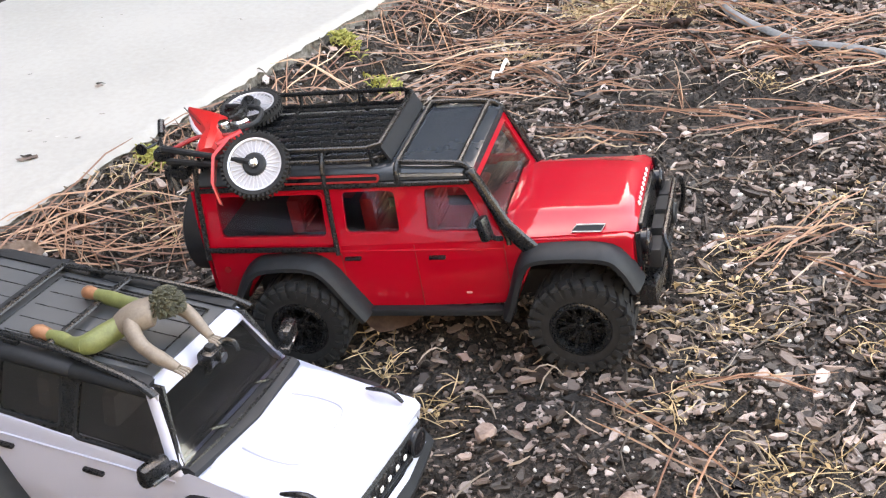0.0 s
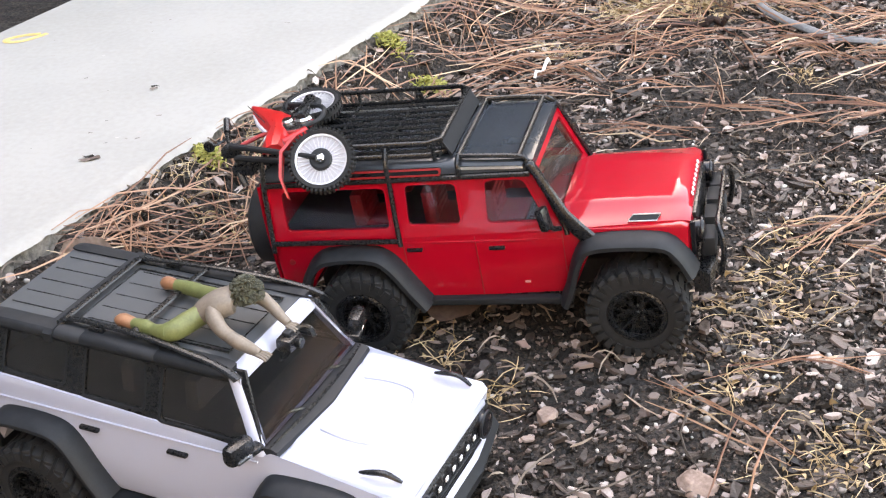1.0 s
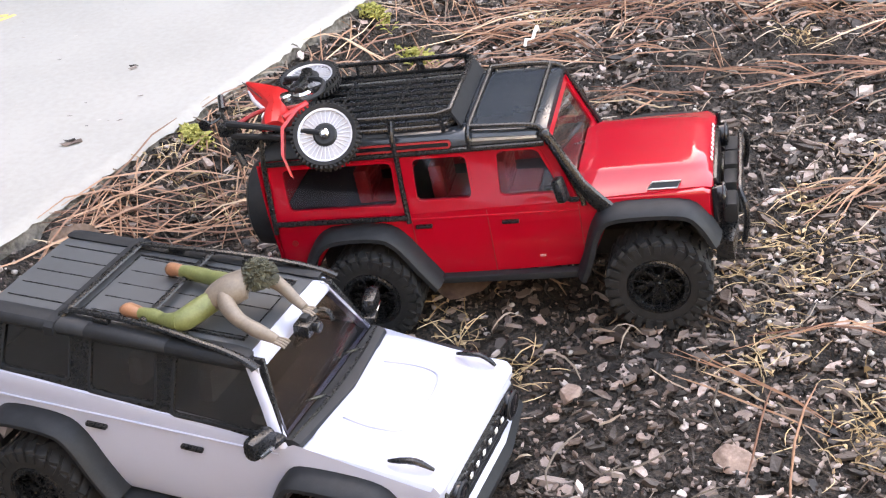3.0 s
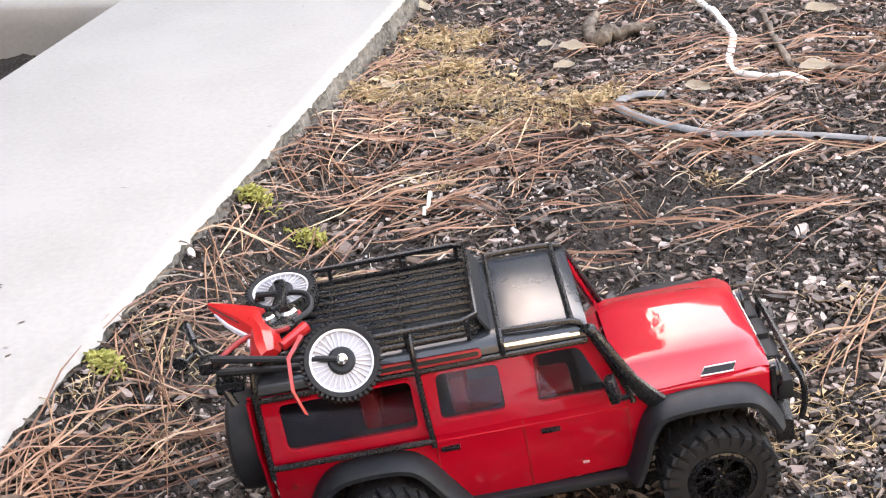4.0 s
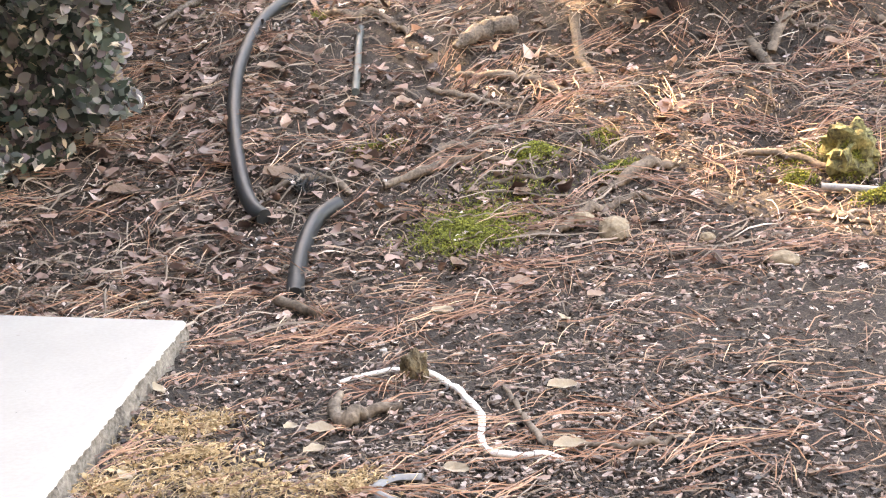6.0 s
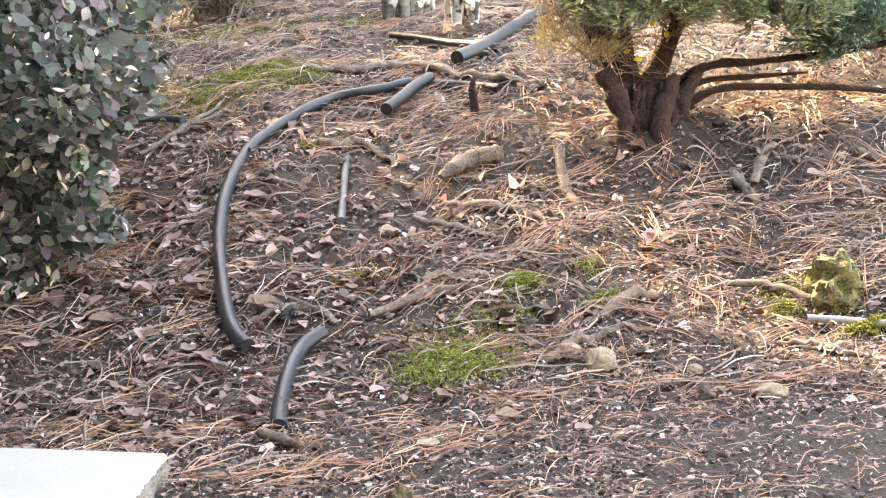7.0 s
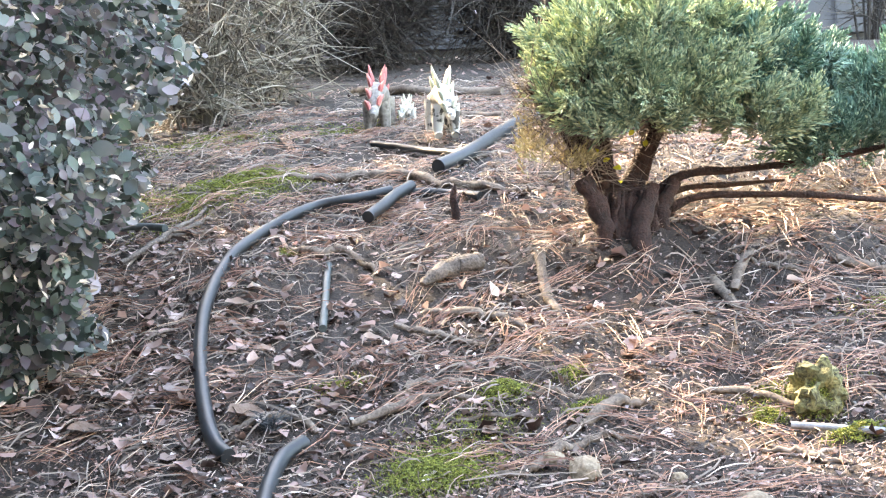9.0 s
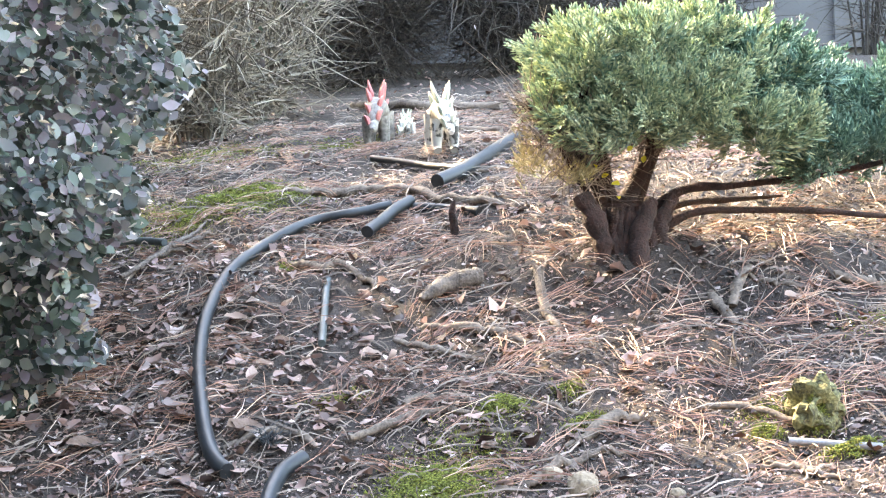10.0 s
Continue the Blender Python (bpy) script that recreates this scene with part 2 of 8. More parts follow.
M_FRAG = material("straw_fragment", (0.07, 0.044, 0.032), (0.42, 0.31, 0.235), 60, 0.65, 0.0, island=0.85, third=(0.70, 0.61, 0.53))
M_PEBBLE = material("pale_pebble", (0.16, 0.14, 0.13), (0.56, 0.53, 0.50), 90, 0.7, 0.2, island=0.8)
M_NEEDLE = material("pine_straw", (0.14, 0.058, 0.038), (0.44, 0.235, 0.150), 40, 0.5, 0.0, island=0.85, third=(0.66, 0.50, 0.34))
M_TWIG = material("weathered_twig", (0.045, 0.034, 0.028), (0.34, 0.275, 0.225), 50, 0.85, 0.5, island=0.6)
M_LITTER = material("leaf_litter", (0.035, 0.019, 0.016), (0.40, 0.265, 0.225), 60, 0.45, 0.2, island=0.85, third=(0.72, 0.62, 0.57), glow=0.2)
M_STRAW = material("dry_yellow_growth", (0.28, 0.19, 0.10), (0.66, 0.49, 0.30), 60, 0.75, 0.0, island=0.8, glow=0.15)
M_MOSS = material("green_moss", (0.040, 0.048, 0.010), (0.24, 0.26, 0.045), 30, 0.9, 0.0, island=0.7)
M_MOSS_Y = material("yellow_moss", (0.22, 0.22, 0.05), (0.45, 0.42, 0.14), 60, 0.9, 0.0, island=0.7)
M_HOSE = material("black_hose", (0.006, 0.008, 0.010), (0.018, 0.024, 0.028), 30, 0.50, 0.1, depth=0.0006)
M_STRAP = material("grey_rubber_strip", (0.11, 0.115, 0.12), (0.20, 0.21, 0.215), 50, 0.55, 0.2, depth=0.0006)
M_CORD = material("white_cord", (0.62, 0.58, 0.54), (0.85, 0.82, 0.79), 120, 0.8, 0.4, depth=0.0006)
M_ROOT = material("grey_root", (0.045, 0.033, 0.025), (0.23, 0.18, 0.14), 40, 0.85, 0.8, depth=0.003)
M_BARK = material("red_brown_bark", (0.006, 0.0038, 0.0034), (0.056, 0.025, 0.019), 35, 0.9, 1.0, depth=0.008, fine=7)
M_STONE = material("tan_stone", (0.12, 0.09, 0.062), (0.33, 0.265, 0.185), 40, 0.85, 0.7, depth=0.003)
# one juniper in two tints: sunlit yellow-green, and blue-green for its shaded side
M_JUNIPER = material("juniper_spray", (0.14, 0.240, 0.165), (0.37, 0.47, 0.30), 13, 0.5, 0.0, island=0.75, third=(0.64, 0.68, 0.42), glow=0.36, late=0.80)
M_JUNIPER_SHADE = material("shaded_juniper_spray", (0.060, 0.150, 0.115), (0.22, 0.36, 0.26), 13, 0.5, 0.0, island=0.75, third=(0.42, 0.54, 0.36), glow=0.32, late=0.85)
M_JUNIPER_DRY = material("dry_juniper_spray", (0.24, 0.20, 0.10), (0.48, 0.40, 0.20), 8, 0.7, 0.0, island=0.65)
M_LEAF = material("bush_leaf", (0.024, 0.034, 0.026), (0.20, 0.24, 0.195), 20, 0.42, 0.0, island=0.85, third=(0.40, 0.32, 0.37), glow=0.35, spec=0.5)
for at, tone in ((0.36, (0.055, 0.085, 0.062)), (0.50, (0.125, 0.098, 0.112)), (0.62, (0.090, 0.140, 0.096)), (0.72, (0.185, 0.135, 0.160))):
    M_LEAF.node_tree.nodes["Color Ramp"].color_ramp.elements.new(at).color = (*tone, 1)
M_YLEAF = material("yellow_leaf", (0.55, 0.50, 0.03), (0.70, 0.62, 0.05), 60, 0.5, 0.0)
M_STEM = material("grey_twig", (0.045, 0.038, 0.030), (0.30, 0.27, 0.22), 30, 0.85, 0.3, island=0.6)
M_RED = material("glossy_red_plastic", (0.395, 0.003, 0.014), (0.43, 0.004, 0.017), 25, 0.45, 0.0, coat=0.9, spec=0.12)
M_BLACK = material("satin_black_plastic", (0.005, 0.0058, 0.007), (0.010, 0.0112, 0.013), 150, 0.28, 0.08, depth=0.0002, spec=0.45)
M_GREYBLK = material("matt_charcoal_plastic", (0.0095, 0.0115, 0.014), (0.017, 0.0195, 0.023), 200, 0.55, 0.15, depth=0.0002, spec=0.28)
# black panel whose base colour carries a slate-blue sky reflection
M_ROOFGLOSS = material("glossy_black_panel", (0.024, 0.030, 0.037), (0.032, 0.039, 0.047), 60, 0.16, 0.02, depth=0.0002, spec=0.5)
M_TYRE = material("dusty_tyre_rubber", (0.0025, 0.0028, 0.0035), (0.0135, 0.0145, 0.0165), 260, 0.85, 0.5, depth=0.0005)
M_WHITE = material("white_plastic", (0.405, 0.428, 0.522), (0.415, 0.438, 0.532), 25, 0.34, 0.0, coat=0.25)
M_CHROME = material("chrome", (0.75, 0.75, 0.75), (0.85, 0.85, 0.85), 60, 0.15, 0.0, metal=1.0)
M_SILVER = material("silver_spokes", (0.46, 0.46, 0.49), (0.58, 0.58, 0.61), 300, 0.35, 0.1, metal=0.35, depth=0.0003)
M_GLASS_DARK = material("smoked_window", (0.006, 0.006, 0.008), (0.010, 0.010, 0.013), 20, 0.05, 0.0, spec=0.5)
M_INTERIOR = material("dark_interior", (0.012, 0.012, 0.014), (0.03, 0.03, 0.033), 80, 0.7, 0.0)
M_LETTER = material("white_lettering", (0.74, 0.74, 0.74), (0.80, 0.80, 0.80), 60, 0.5, 0.0)


def clear(name, colour, rough=0.02, strength=1.0, ior=1.4):
    m = bpy.data.materials.new(name)
    m.use_nodes = True
    bs = m.node_tree.nodes["Principled BSDF"]
    bs.inputs["Base Color"].default_value = (*colour, 1)
    bs.inputs["Transmission Weight"].default_value, bs.inputs["Roughness"].default_value = strength, rough
    bs.inputs["IOR"].default_value = ior
    return m


M_GLASS = clear("tinted_window", (0.72, 0.72, 0.75))
M_SEATRED = material("deep_red_plastic", (0.22, 0.004, 0.006), (0.32, 0.008, 0.010), 80, 0.5, 0.0)
M_PINK = material("pale_pink_print", (0.55, 0.22, 0.22), (0.62, 0.28, 0.28), 80, 0.5, 0.0)
M_REDBIKE = material("red_orange_plastic", (0.46, 0.010, 0.012), (0.54, 0.016, 0.016), 90, 0.32, 0.0, coat=0.3)
M_PANE = clear("tinted_pane", (0.62, 0.58, 0.57), ior=1.75)
M_SCREEN = clear("tinted_screen", (0.36, 0.37, 0.42), ior=1.45)
M_CABIN = material("brown_grey_cabin", (0.032, 0.025, 0.023), (0.075, 0.060, 0.053), 90, 0.7, 0.0)
M_DISC = material("grey_spoke_disc", (0.36, 0.36, 0.39), (0.48, 0.48, 0.51), 200, 0.5, 0.1, depth=0.0002)
# black plastic; the roof's sky sheen is lifted into the base colour
M_ROOFGREY = material("sheen_tinted_black_roof", (0.056, 0.061, 0.066), (0.066, 0.071, 0.076), 40, 0.42, 0.02, depth=0.0001, spec=0.5)
M_TAN = material("tan_concrete", (0.30, 0.27, 0.22), (0.44, 0.40, 0.34), 20, 0.85, 0.3, depth=0.001, fine=12)
M_OCHRE = material("ochre_paint", (0.62, 0.38, 0.10), (0.75, 0.55, 0.26), 60, 0.7, 0.2)
M_DOLL_TOP = material("taupe_plastic", (0.145, 0.115, 0.092), (0.205, 0.165, 0.132), 150, 0.55, 0.1, depth=0.0003)
M_DOLL_LEG = material("olive_green_plastic", (0.10, 0.115, 0.038), (0.16, 0.175, 0.065), 150, 0.5, 0.1, depth=0.0003)
M_DOLL_BOOT = material("orange_brown_plastic", (0.24, 0.100, 0.050), (0.32, 0.145, 0.078), 150, 0.5, 0.1, depth=0.0003)
M_DOLL_HAIR = material("dark_olive_plastic", (0.022, 0.026, 0.022), (0.09, 0.085, 0.05), 400, 0.6, 0.6, depth=0.0006)
M_PIPE = material("grey_green_pipe", (0.03, 0.045, 0.046), (0.075, 0.095, 0.093), 60, 0.5, 0.2, depth=0.0006)
M_PIPEGREY = material("pale_grey_pipe", (0.16, 0.165, 0.17), (0.28, 0.285, 0.29), 60, 0.5, 0.2, depth=0.0006)
M_ROOTPALE = material("pale_dry_wood", (0.34, 0.25, 0.17), (0.58, 0.47, 0.35), 60, 0.8, 0.6, depth=0.001)
M_STONEPINK = material("pink_brown_stone", (0.17, 0.11, 0.09), (0.36, 0.26, 0.215), 90, 0.85, 0.7, depth=0.001)
M_BARKMOSS = material("mossy_bark", (0.045, 0.034, 0.022), (0.17, 0.13, 0.075), 80, 0.9, 1.0, depth=0.003)
M_MOSSROCK = material("moss_covered_rock", (0.02, 0.018, 0.010), (0.27, 0.255, 0.11), 45, 0.95, 1.0, depth=0.008, fine=5)
M_LOG = material("grey_driftwood", (0.022, 0.017, 0.014), (0.21, 0.17, 0.14), 35, 0.85, 1.0, depth=0.006, fine=7)
M_PALELEAF = material("papery_leaf", (0.42, 0.34, 0.25), (0.64, 0.56, 0.46), 80, 0.75, 0.3, island=0.3)
M_DRYLEAF = material("dry_leaf", (0.22, 0.14, 0.10), (0.46, 0.34, 0.28), 60, 0.7, 0.3, obj=0.4, depth=0.001)
M_DEADLEAF = material("brown_dead_leaf", (0.09, 0.055, 0.045), (0.19, 0.125, 0.10), 60, 0.7, 0.3, depth=0.001)
M_RUSTLEAF = material("rust_leaf", (0.20, 0.055, 0.03), (0.34, 0.11, 0.06), 60, 0.6, 0.3, depth=0.001)
M_DINO_GREY = material("mottled_grey_toy", (0.05, 0.042, 0.036), (0.27, 0.25, 0.22), 45, 0.6, 0.3, fine=3)
M_DINO_WHITE = material("mottled_white_toy", (0.03, 0.029, 0.028), (0.40, 0.385, 0.35), 26, 0.6, 0.3, fine=3, spread=(0.42, 0.47))
M_DINO_RED = material("red_toy_plate", (0.26, 0.05, 0.05), (0.42, 0.15, 0.14), 40, 0.6, 0.2)
M_DINO_PALE = material("pale_toy_plate", (0.24, 0.28, 0.20), (0.46, 0.47, 0.38), 40, 0.6, 0.2)
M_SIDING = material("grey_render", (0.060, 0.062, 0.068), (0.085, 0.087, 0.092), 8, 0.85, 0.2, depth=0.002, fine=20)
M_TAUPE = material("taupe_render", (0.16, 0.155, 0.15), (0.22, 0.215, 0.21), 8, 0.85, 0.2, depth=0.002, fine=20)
# near-black copy of the grey twig; shade at the back is coloured in
M_STEMSHADE = material("shaded_twig", (0.012, 0.010, 0.009), (0.060, 0.050, 0.042), 30, 0.85, 0.3, island=0.6)

# ---- ground, slab ----
def lines(parts):
    out = [np.arange(a, b, d) for a, b, d in parts]
    return np.unique(np.round(np.concatenate(out), 5))


gx = lines([(-60, -8, 4.0), (-8, -1.5, 0.4), (-1.5, -0.5, 0.05), (-0.5, 0.6, 0.010), (0.6, 1.9, 0.016), (1.9, 5, 0.1), (5, 12, 0.5), (12, 61, 4.0)])
gy = lines([(-60, -8, 4.0), (-8, -1, 0.4), (-1, -0.3, 0.04), (-0.3, 1.3, 0.010), (1.3, 3.4, 0.016), (3.4, 8, 0.1), (8, 14, 0.5), (14, 61, 4.0)])
GX, GY = np.meshgrid(gx, gy)
GZ = soil(GX, GY)
GZ += np.where((np.abs(GX) < 2) & (GY > -0.4) & (GY < 3.5), 0.0015 * rng.standard_normal(GX.shape), 0)
nx, ny = len(gx), len(gy)
idx = np.arange(nx * ny).reshape(ny, nx)
quads = np.stack([idx[:-1, :-1], idx[:-1, 1:], idx[1:, 1:], idx[1:, :-1]], -1).reshape(-1, 4)
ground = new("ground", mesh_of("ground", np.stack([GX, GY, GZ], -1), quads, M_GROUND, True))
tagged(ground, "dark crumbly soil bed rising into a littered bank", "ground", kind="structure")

SLAB_Z = 0.054
EDGE = Vector((0.305, 0.9524, 0)).normalized()      # along the slab's long edge
SIDE = Vector((-EDGE.y, EDGE.x, 0))                # across it
CORNER = Vector((0.101, 1.007, SLAB_Z))


def slab_block(length, width, thick, start=0.0, cells=(420, 16), rough=0.0026, seed=3):
    """A cast slab with a worn, slightly ragged edge; its far corner at the origin, running back along -EDGE."""
    r = np.random.default_rng(seed)
    bm = bmesh.new()
    nu, nv = cells
    ragged = np.cumsum(r.standard_normal(nu + 1)) * 0.00004
    ragged = ragged - np.linspace(ragged[0], ragged[-1], nu + 1) + r.standard_normal(nu + 1) * rough * 0.35
    grid = []
    for i in range(nu + 1):
        u = start - (length + start) * i / nu
        row = []
        for j in range(nv + 1):
            v = width * (j / nv) ** 1.6
            p = EDGE * (u + 0.26 * v * max(0.0, 1 + u / 0.5)) + SIDE * (v + ragged[i] * max(0, 1 - 3 * j / nv))
            if j == 0:
                p.z = -0.0025 - abs(r.standard_normal()) * rough * 0.5
            row.append(bm.verts.new(p))
        grid.append(row)
    for i in range(nu):
        for j in range(nv):
            bm.faces.new((grid[i][j], grid[i + 1][j], grid[i + 1][j + 1], grid[i][j + 1]))
    return bm, grid


bm, grid = slab_block(2.6, 0.325, 0.12)
slab = part("pavement", bm, M_CONCRETE, None, smooth=True, angle=60)
slab.location = CORNER
tagged(slab, "pale weathered concrete slab with a rough, worn edge", "concrete slab", kind="structure")
bm = bmesh.new()
r2 = np.random.default_rng(5)
nu, nw = 420, 7
strip = []
for i in range(nu + 1):
    u = -2.6 * i / nu
    strip.append([bm.verts.new(EDGE * u + SIDE * (0.003 + 0.0022 * r2.standard_normal() * (k > 0) - 0.002 * (k > 0)) + Vector((0, 0, -0.004 - 0.10 * (k / nw) ** 1.2))) for k in range(nw + 1)])
for i in range(nu):
    for k in range(nw):
        bm.faces.new((strip[i][k], strip[i][k + 1], strip[i + 1][k + 1], strip[i + 1][k]))
strip = []
for i in range(41):
    v = 1.3 * i / 40
    strip.append([bm.verts.new(EDGE * (0.26 * v - 0.002 * (k > 0) * abs(r2.standard_normal())) + SIDE * v + Vector((0, 0, -0.001 - 0.10 * k / 4))) for k in range(5)])
for i in range(40):
    for k in range(4):
        bm.faces.new((strip[i][k], strip[i][k + 1], strip[i + 1][k + 1], strip[i + 1][k]))
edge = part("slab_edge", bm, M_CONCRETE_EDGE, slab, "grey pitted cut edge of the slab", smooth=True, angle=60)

# the slab widens past a step down
bm = bmesh.new()
head = []
for i in range(9):
    v = 0.3245 + 0.98 * i / 8
    head.append([bm.verts.new(EDGE * u + SIDE * v) for u in (0.26 * v, -0.06 + 0.1 * v, -0.185, -0.19)])
for a, b in zip(head, head[1:]):
    for k in range(3):
        bm.faces.new((a[k], a[k + 1], b[k + 1], b[k]))
lip = []
for i in range(9):
    v = 0.3245 + 0.98 * i / 8
    lip.append([bm.verts.new(EDGE * u + SIDE * v + Vector((0, 0, z))) for u, z in ((-0.190, 0), (-0.196, -0.002), (-0.200, -0.008), (-0.201, -0.030), (-0.201, -0.16))])
for a, b in zip(lip, lip[1:]):
    for k in range(4):
        bm.faces.new((a[k], a[k + 1], b[k + 1], b[k]))
side = [[bm.verts.new(EDGE * u + SIDE * 0.3252 + Vector((0, 0, z))) for z in (-0.001, -0.16)] for u in (-0.19, -1.0, -1.8, -2.6)]
for a, b in zip(side, side[1:]):
    bm.faces.new((a[0], b[0], b[1], a[1]))
part("slab_landing", bm, M_CONCRETE, slab, "pale concrete landing above a step", smooth=True, angle=60)
bm = bmesh.new()
rows = [[bm.verts.new(EDGE * u + SIDE * v + Vector((0, 0, -0.07))) for v in (0.32, 0.372, 0.374, 0.45, 1.3)] for u in (-0.195, -0.5, -1.2, -2.6)]
for row in rows:
    row[2].co.z, row[3].co.z, row[4].co.z = -0.16, -0.16, -0.16
for a, b in zip(rows, rows[1:]):
    for k in range(4):
        bm.faces.new((a[k], a[k + 1], b[k + 1], b[k]))
part("lower_step", bm, M_TAN, slab, "lower tan concrete step", smooth=False)
# ochre squiggle and specks on the slab
mark = part("paint_mark", tube(spline([(0.018, 0.006, 0), (0.004, 0.008, 0), (-0.010, 0.004, 0), (-0.008, -0.004, 0), (0.004, -0.006, 0), (0.016, -0.001, 0), (0.024, 0.004, 0)], 5), 0.0030, 6, 0.12), M_OCHRE, slab, "ochre paint squiggle")
mark.matrix_world = Matrix.Translation((-0.417, 0.352, SLAB_Z + 0.0004)) @ Matrix.Rotation(radians(25), 4, "Z")
mark.matrix_parent_inverse = Matrix.Translation(CORNER).inverted()
r4 = np.random.default_rng(21)
specks, sf = [], []
for k, (x, y, w) in enumerate([(-0.232, 0.128, 0.010), (-0.236, 0.131, 0.006), (-0.240, 0.248, 0.004), (-0.214, 0.162, 0.003), (-0.3034, 0.1871, 0.0016), (-0.2545, 0.1693, 0.0022), (-0.2519, 0.1902, 0.0016), (-0.2345, 0.1535, 0.0018), (-0.2294, 0.1627, 0.0022), (-0.2222, 0.1611, 0.0016), (-0.2174, 0.1723, 0.0026), (-0.2148, 0.2007, 0.0028), (-0.2423, 0.2522, 0.0044), (-0.3087, 0.2682, 0.0024), (-0.3229, 0.2817, 0.0016)] + [(CORNER + EDGE * float(-u) + SIDE * float(v)).to_tuple()[:2] + (float(w),) for u, v, w in zip(r4.uniform(0.02, 1.1, 46), r4.uniform(0.01, 0.29, 46), r4.uniform(0.0006, 0.0022, 46))]):
    a = r4.uniform(0, 6.28, 1)[0]
    n0 = len(specks)
    for q in range(6):
        t = q * math.pi / 3
        rr = w * r4.uniform(0.6, 1.1)
        lx, ly = rr * math.cos(t), rr * 0.35 * math.sin(t)
        specks.append((x + lx * math.cos(a * 0.1) - ly * math.sin(a * 0.1), y + lx * math.sin(a * 0.1) + ly * math.cos(a * 0.1), SLAB_Z + 0.0006 + 0.0012 * (q % 2) * (w > 0.003)))
    sf += [[n0, n0 + 1, n0 + 2, n0 + 3], [n0, n0 + 3, n0 + 4, n0 + 5]]
stuff("slab_specks", specks, np.array(sf), M_CHIP, "scattered dark specks of bark on the slab", "debris")

# ---- shared vehicle pieces ----


def wheel(parent, x, y, z, out):
    """A crawler wheel: rim with spokes, tyre with two rows of lugs. out: -1 or 1, the side that faces outwards."""
    R, W2 = 0.0275, 0.0105
    bm = turned([(0.0155, -W2 * 0.8), (0.0165, -W2), (0.0215, -W2 * 1.05), (0.0252, -W2 * 0.9), (0.0262, -W2 * 0.4), (0.0264, 0), (0.0262, W2 * 0.4), (0.0252, W2 * 0.9), (0.0215, W2 * 1.05), (0.0165, W2), (0.0155, W2 * 0.8)], 48, ring=True)
    for k in range(26):
        a = 2 * math.pi * k / 26
        for row, (y0, y1, sk) in enumerate(((-W2 * 1.12, -W2 * 0.25, 0.0), (W2 * 0.25, W2 * 1.12, 0.12), (-W2 * 0.45, W2 * 0.4, 0.06))):
            t = Matrix.Rotation(-(a + sk), 4, "Y") @ Matrix.Rotation(radians((22, -22, 8)[row]), 4, "X")
            add_box(bm, 0.0245 if row < 2 else 0.0252, R - (0.0002 if row < 2 else 0.0), y0, y1, -0.0021, 0.0021, 0.0005 if row < 2 else 0.0, t)
        for s in (-1, 1):
            add_box(bm, 0.0205, 0.0256, s * W2 * 0.98, s * W2 * 1.13, -0.0016, 0.0016, 0, Matrix.Rotation(-(a + 0.05), 4, "Y"))
    tyre = part("tyre", bm, M_TYRE, parent, "dusty black knobbly rubber tyre", angle=30)
    tyre.matrix_local = Matrix.Translation((x, y, z))
    f = out
    bm = turned([(0.0158, -0.009 * f), (0.0158, 0.0102 * f), (0.0148, 0.0108 * f), (0.0140, 0.0092 * f), (0.0134, 0.0030 * f), (0.0040, 0.0016 * f), (0.0038, 0.0050 * f), (0.0030, 0.0056 * f)], 40)
    lo, hi = min(0.0034 * f, 0.0068 * f), max(0.0034 * f, 0.0068 * f)
    for k in range(6):
        t = Matrix.Rotation(2 * math.pi * k / 6, 4, "Y")
        add_box(bm, 0.0025, 0.0078, lo, hi, -0.0013, 0.0013, 0.0003, t)
        for s in (-1, 1):
            add_box(bm, 0.0, 0.0078, lo, hi, -0.0007, 0.0007, 0.0002, t @ Matrix.Translation((0.0066, 0, s * 0.0007)) @ Matrix.Rotation(radians(-s * 17), 4, "Y"))
            add_box(bm, 0.0125, 0.0142, lo, hi, -0.0009, 0.0009, 0.0002, Matrix.Rotation(2 * math.pi * (k + 0.5) / 6 + 0.12 * s, 4, "Y"))
    add_disc(bm, [(0.0146, 0.0088 * f), (0.0146, 0.0112 * f), (0.0134, 0.0112 * f), (0.0130, 0.0088 * f)], 36, ring=True)
    for k in range(16):
        add_disc(bm, [(0.0006, 0.0105 * f), (0.0006, 0.0113 * f)], 6, "y", (0.0150 * math.cos(k * math.pi / 8), 0, 0.0150 * math.sin(k * math.pi / 8)))
    add_disc(bm, [(0.0013, 0.0046 * f), (0.0013, 0.0074 * f), (0.0008, 0.0078 * f)], 6, "y")
    part("rim", bm, M_BLACK, tyre, "gloss black spoked rim")
    return tyre


def wall_y(z, base=0.045, lean=0.15, z0=0.047):
    return base - max(z - z0, 0) * lean


def side_plate(outline, side, thick=0.0022, proud=0.0, base=0.045, lean=0.15, z0=0.047):
    """A thin plate on the leaning side wall, given by its (x, z) outline."""
    bm = bmesh.new()
    a = [bm.verts.new((x, side * (wall_y(z, base, lean, z0) + proud), z)) for x, z in outline]
    b = [bm.verts.new((x, side * (wall_y(z, base, lean, z0) + proud - thick), z)) for x, z in outline]
    k = len(outline)
    for i in range(k):
        bm.faces.new((a[i], a[(i + 1) % k], b[(i + 1) % k], b[i]))
    bm.faces.new(a)
    bm.faces.new(b[::-1])
    return bm


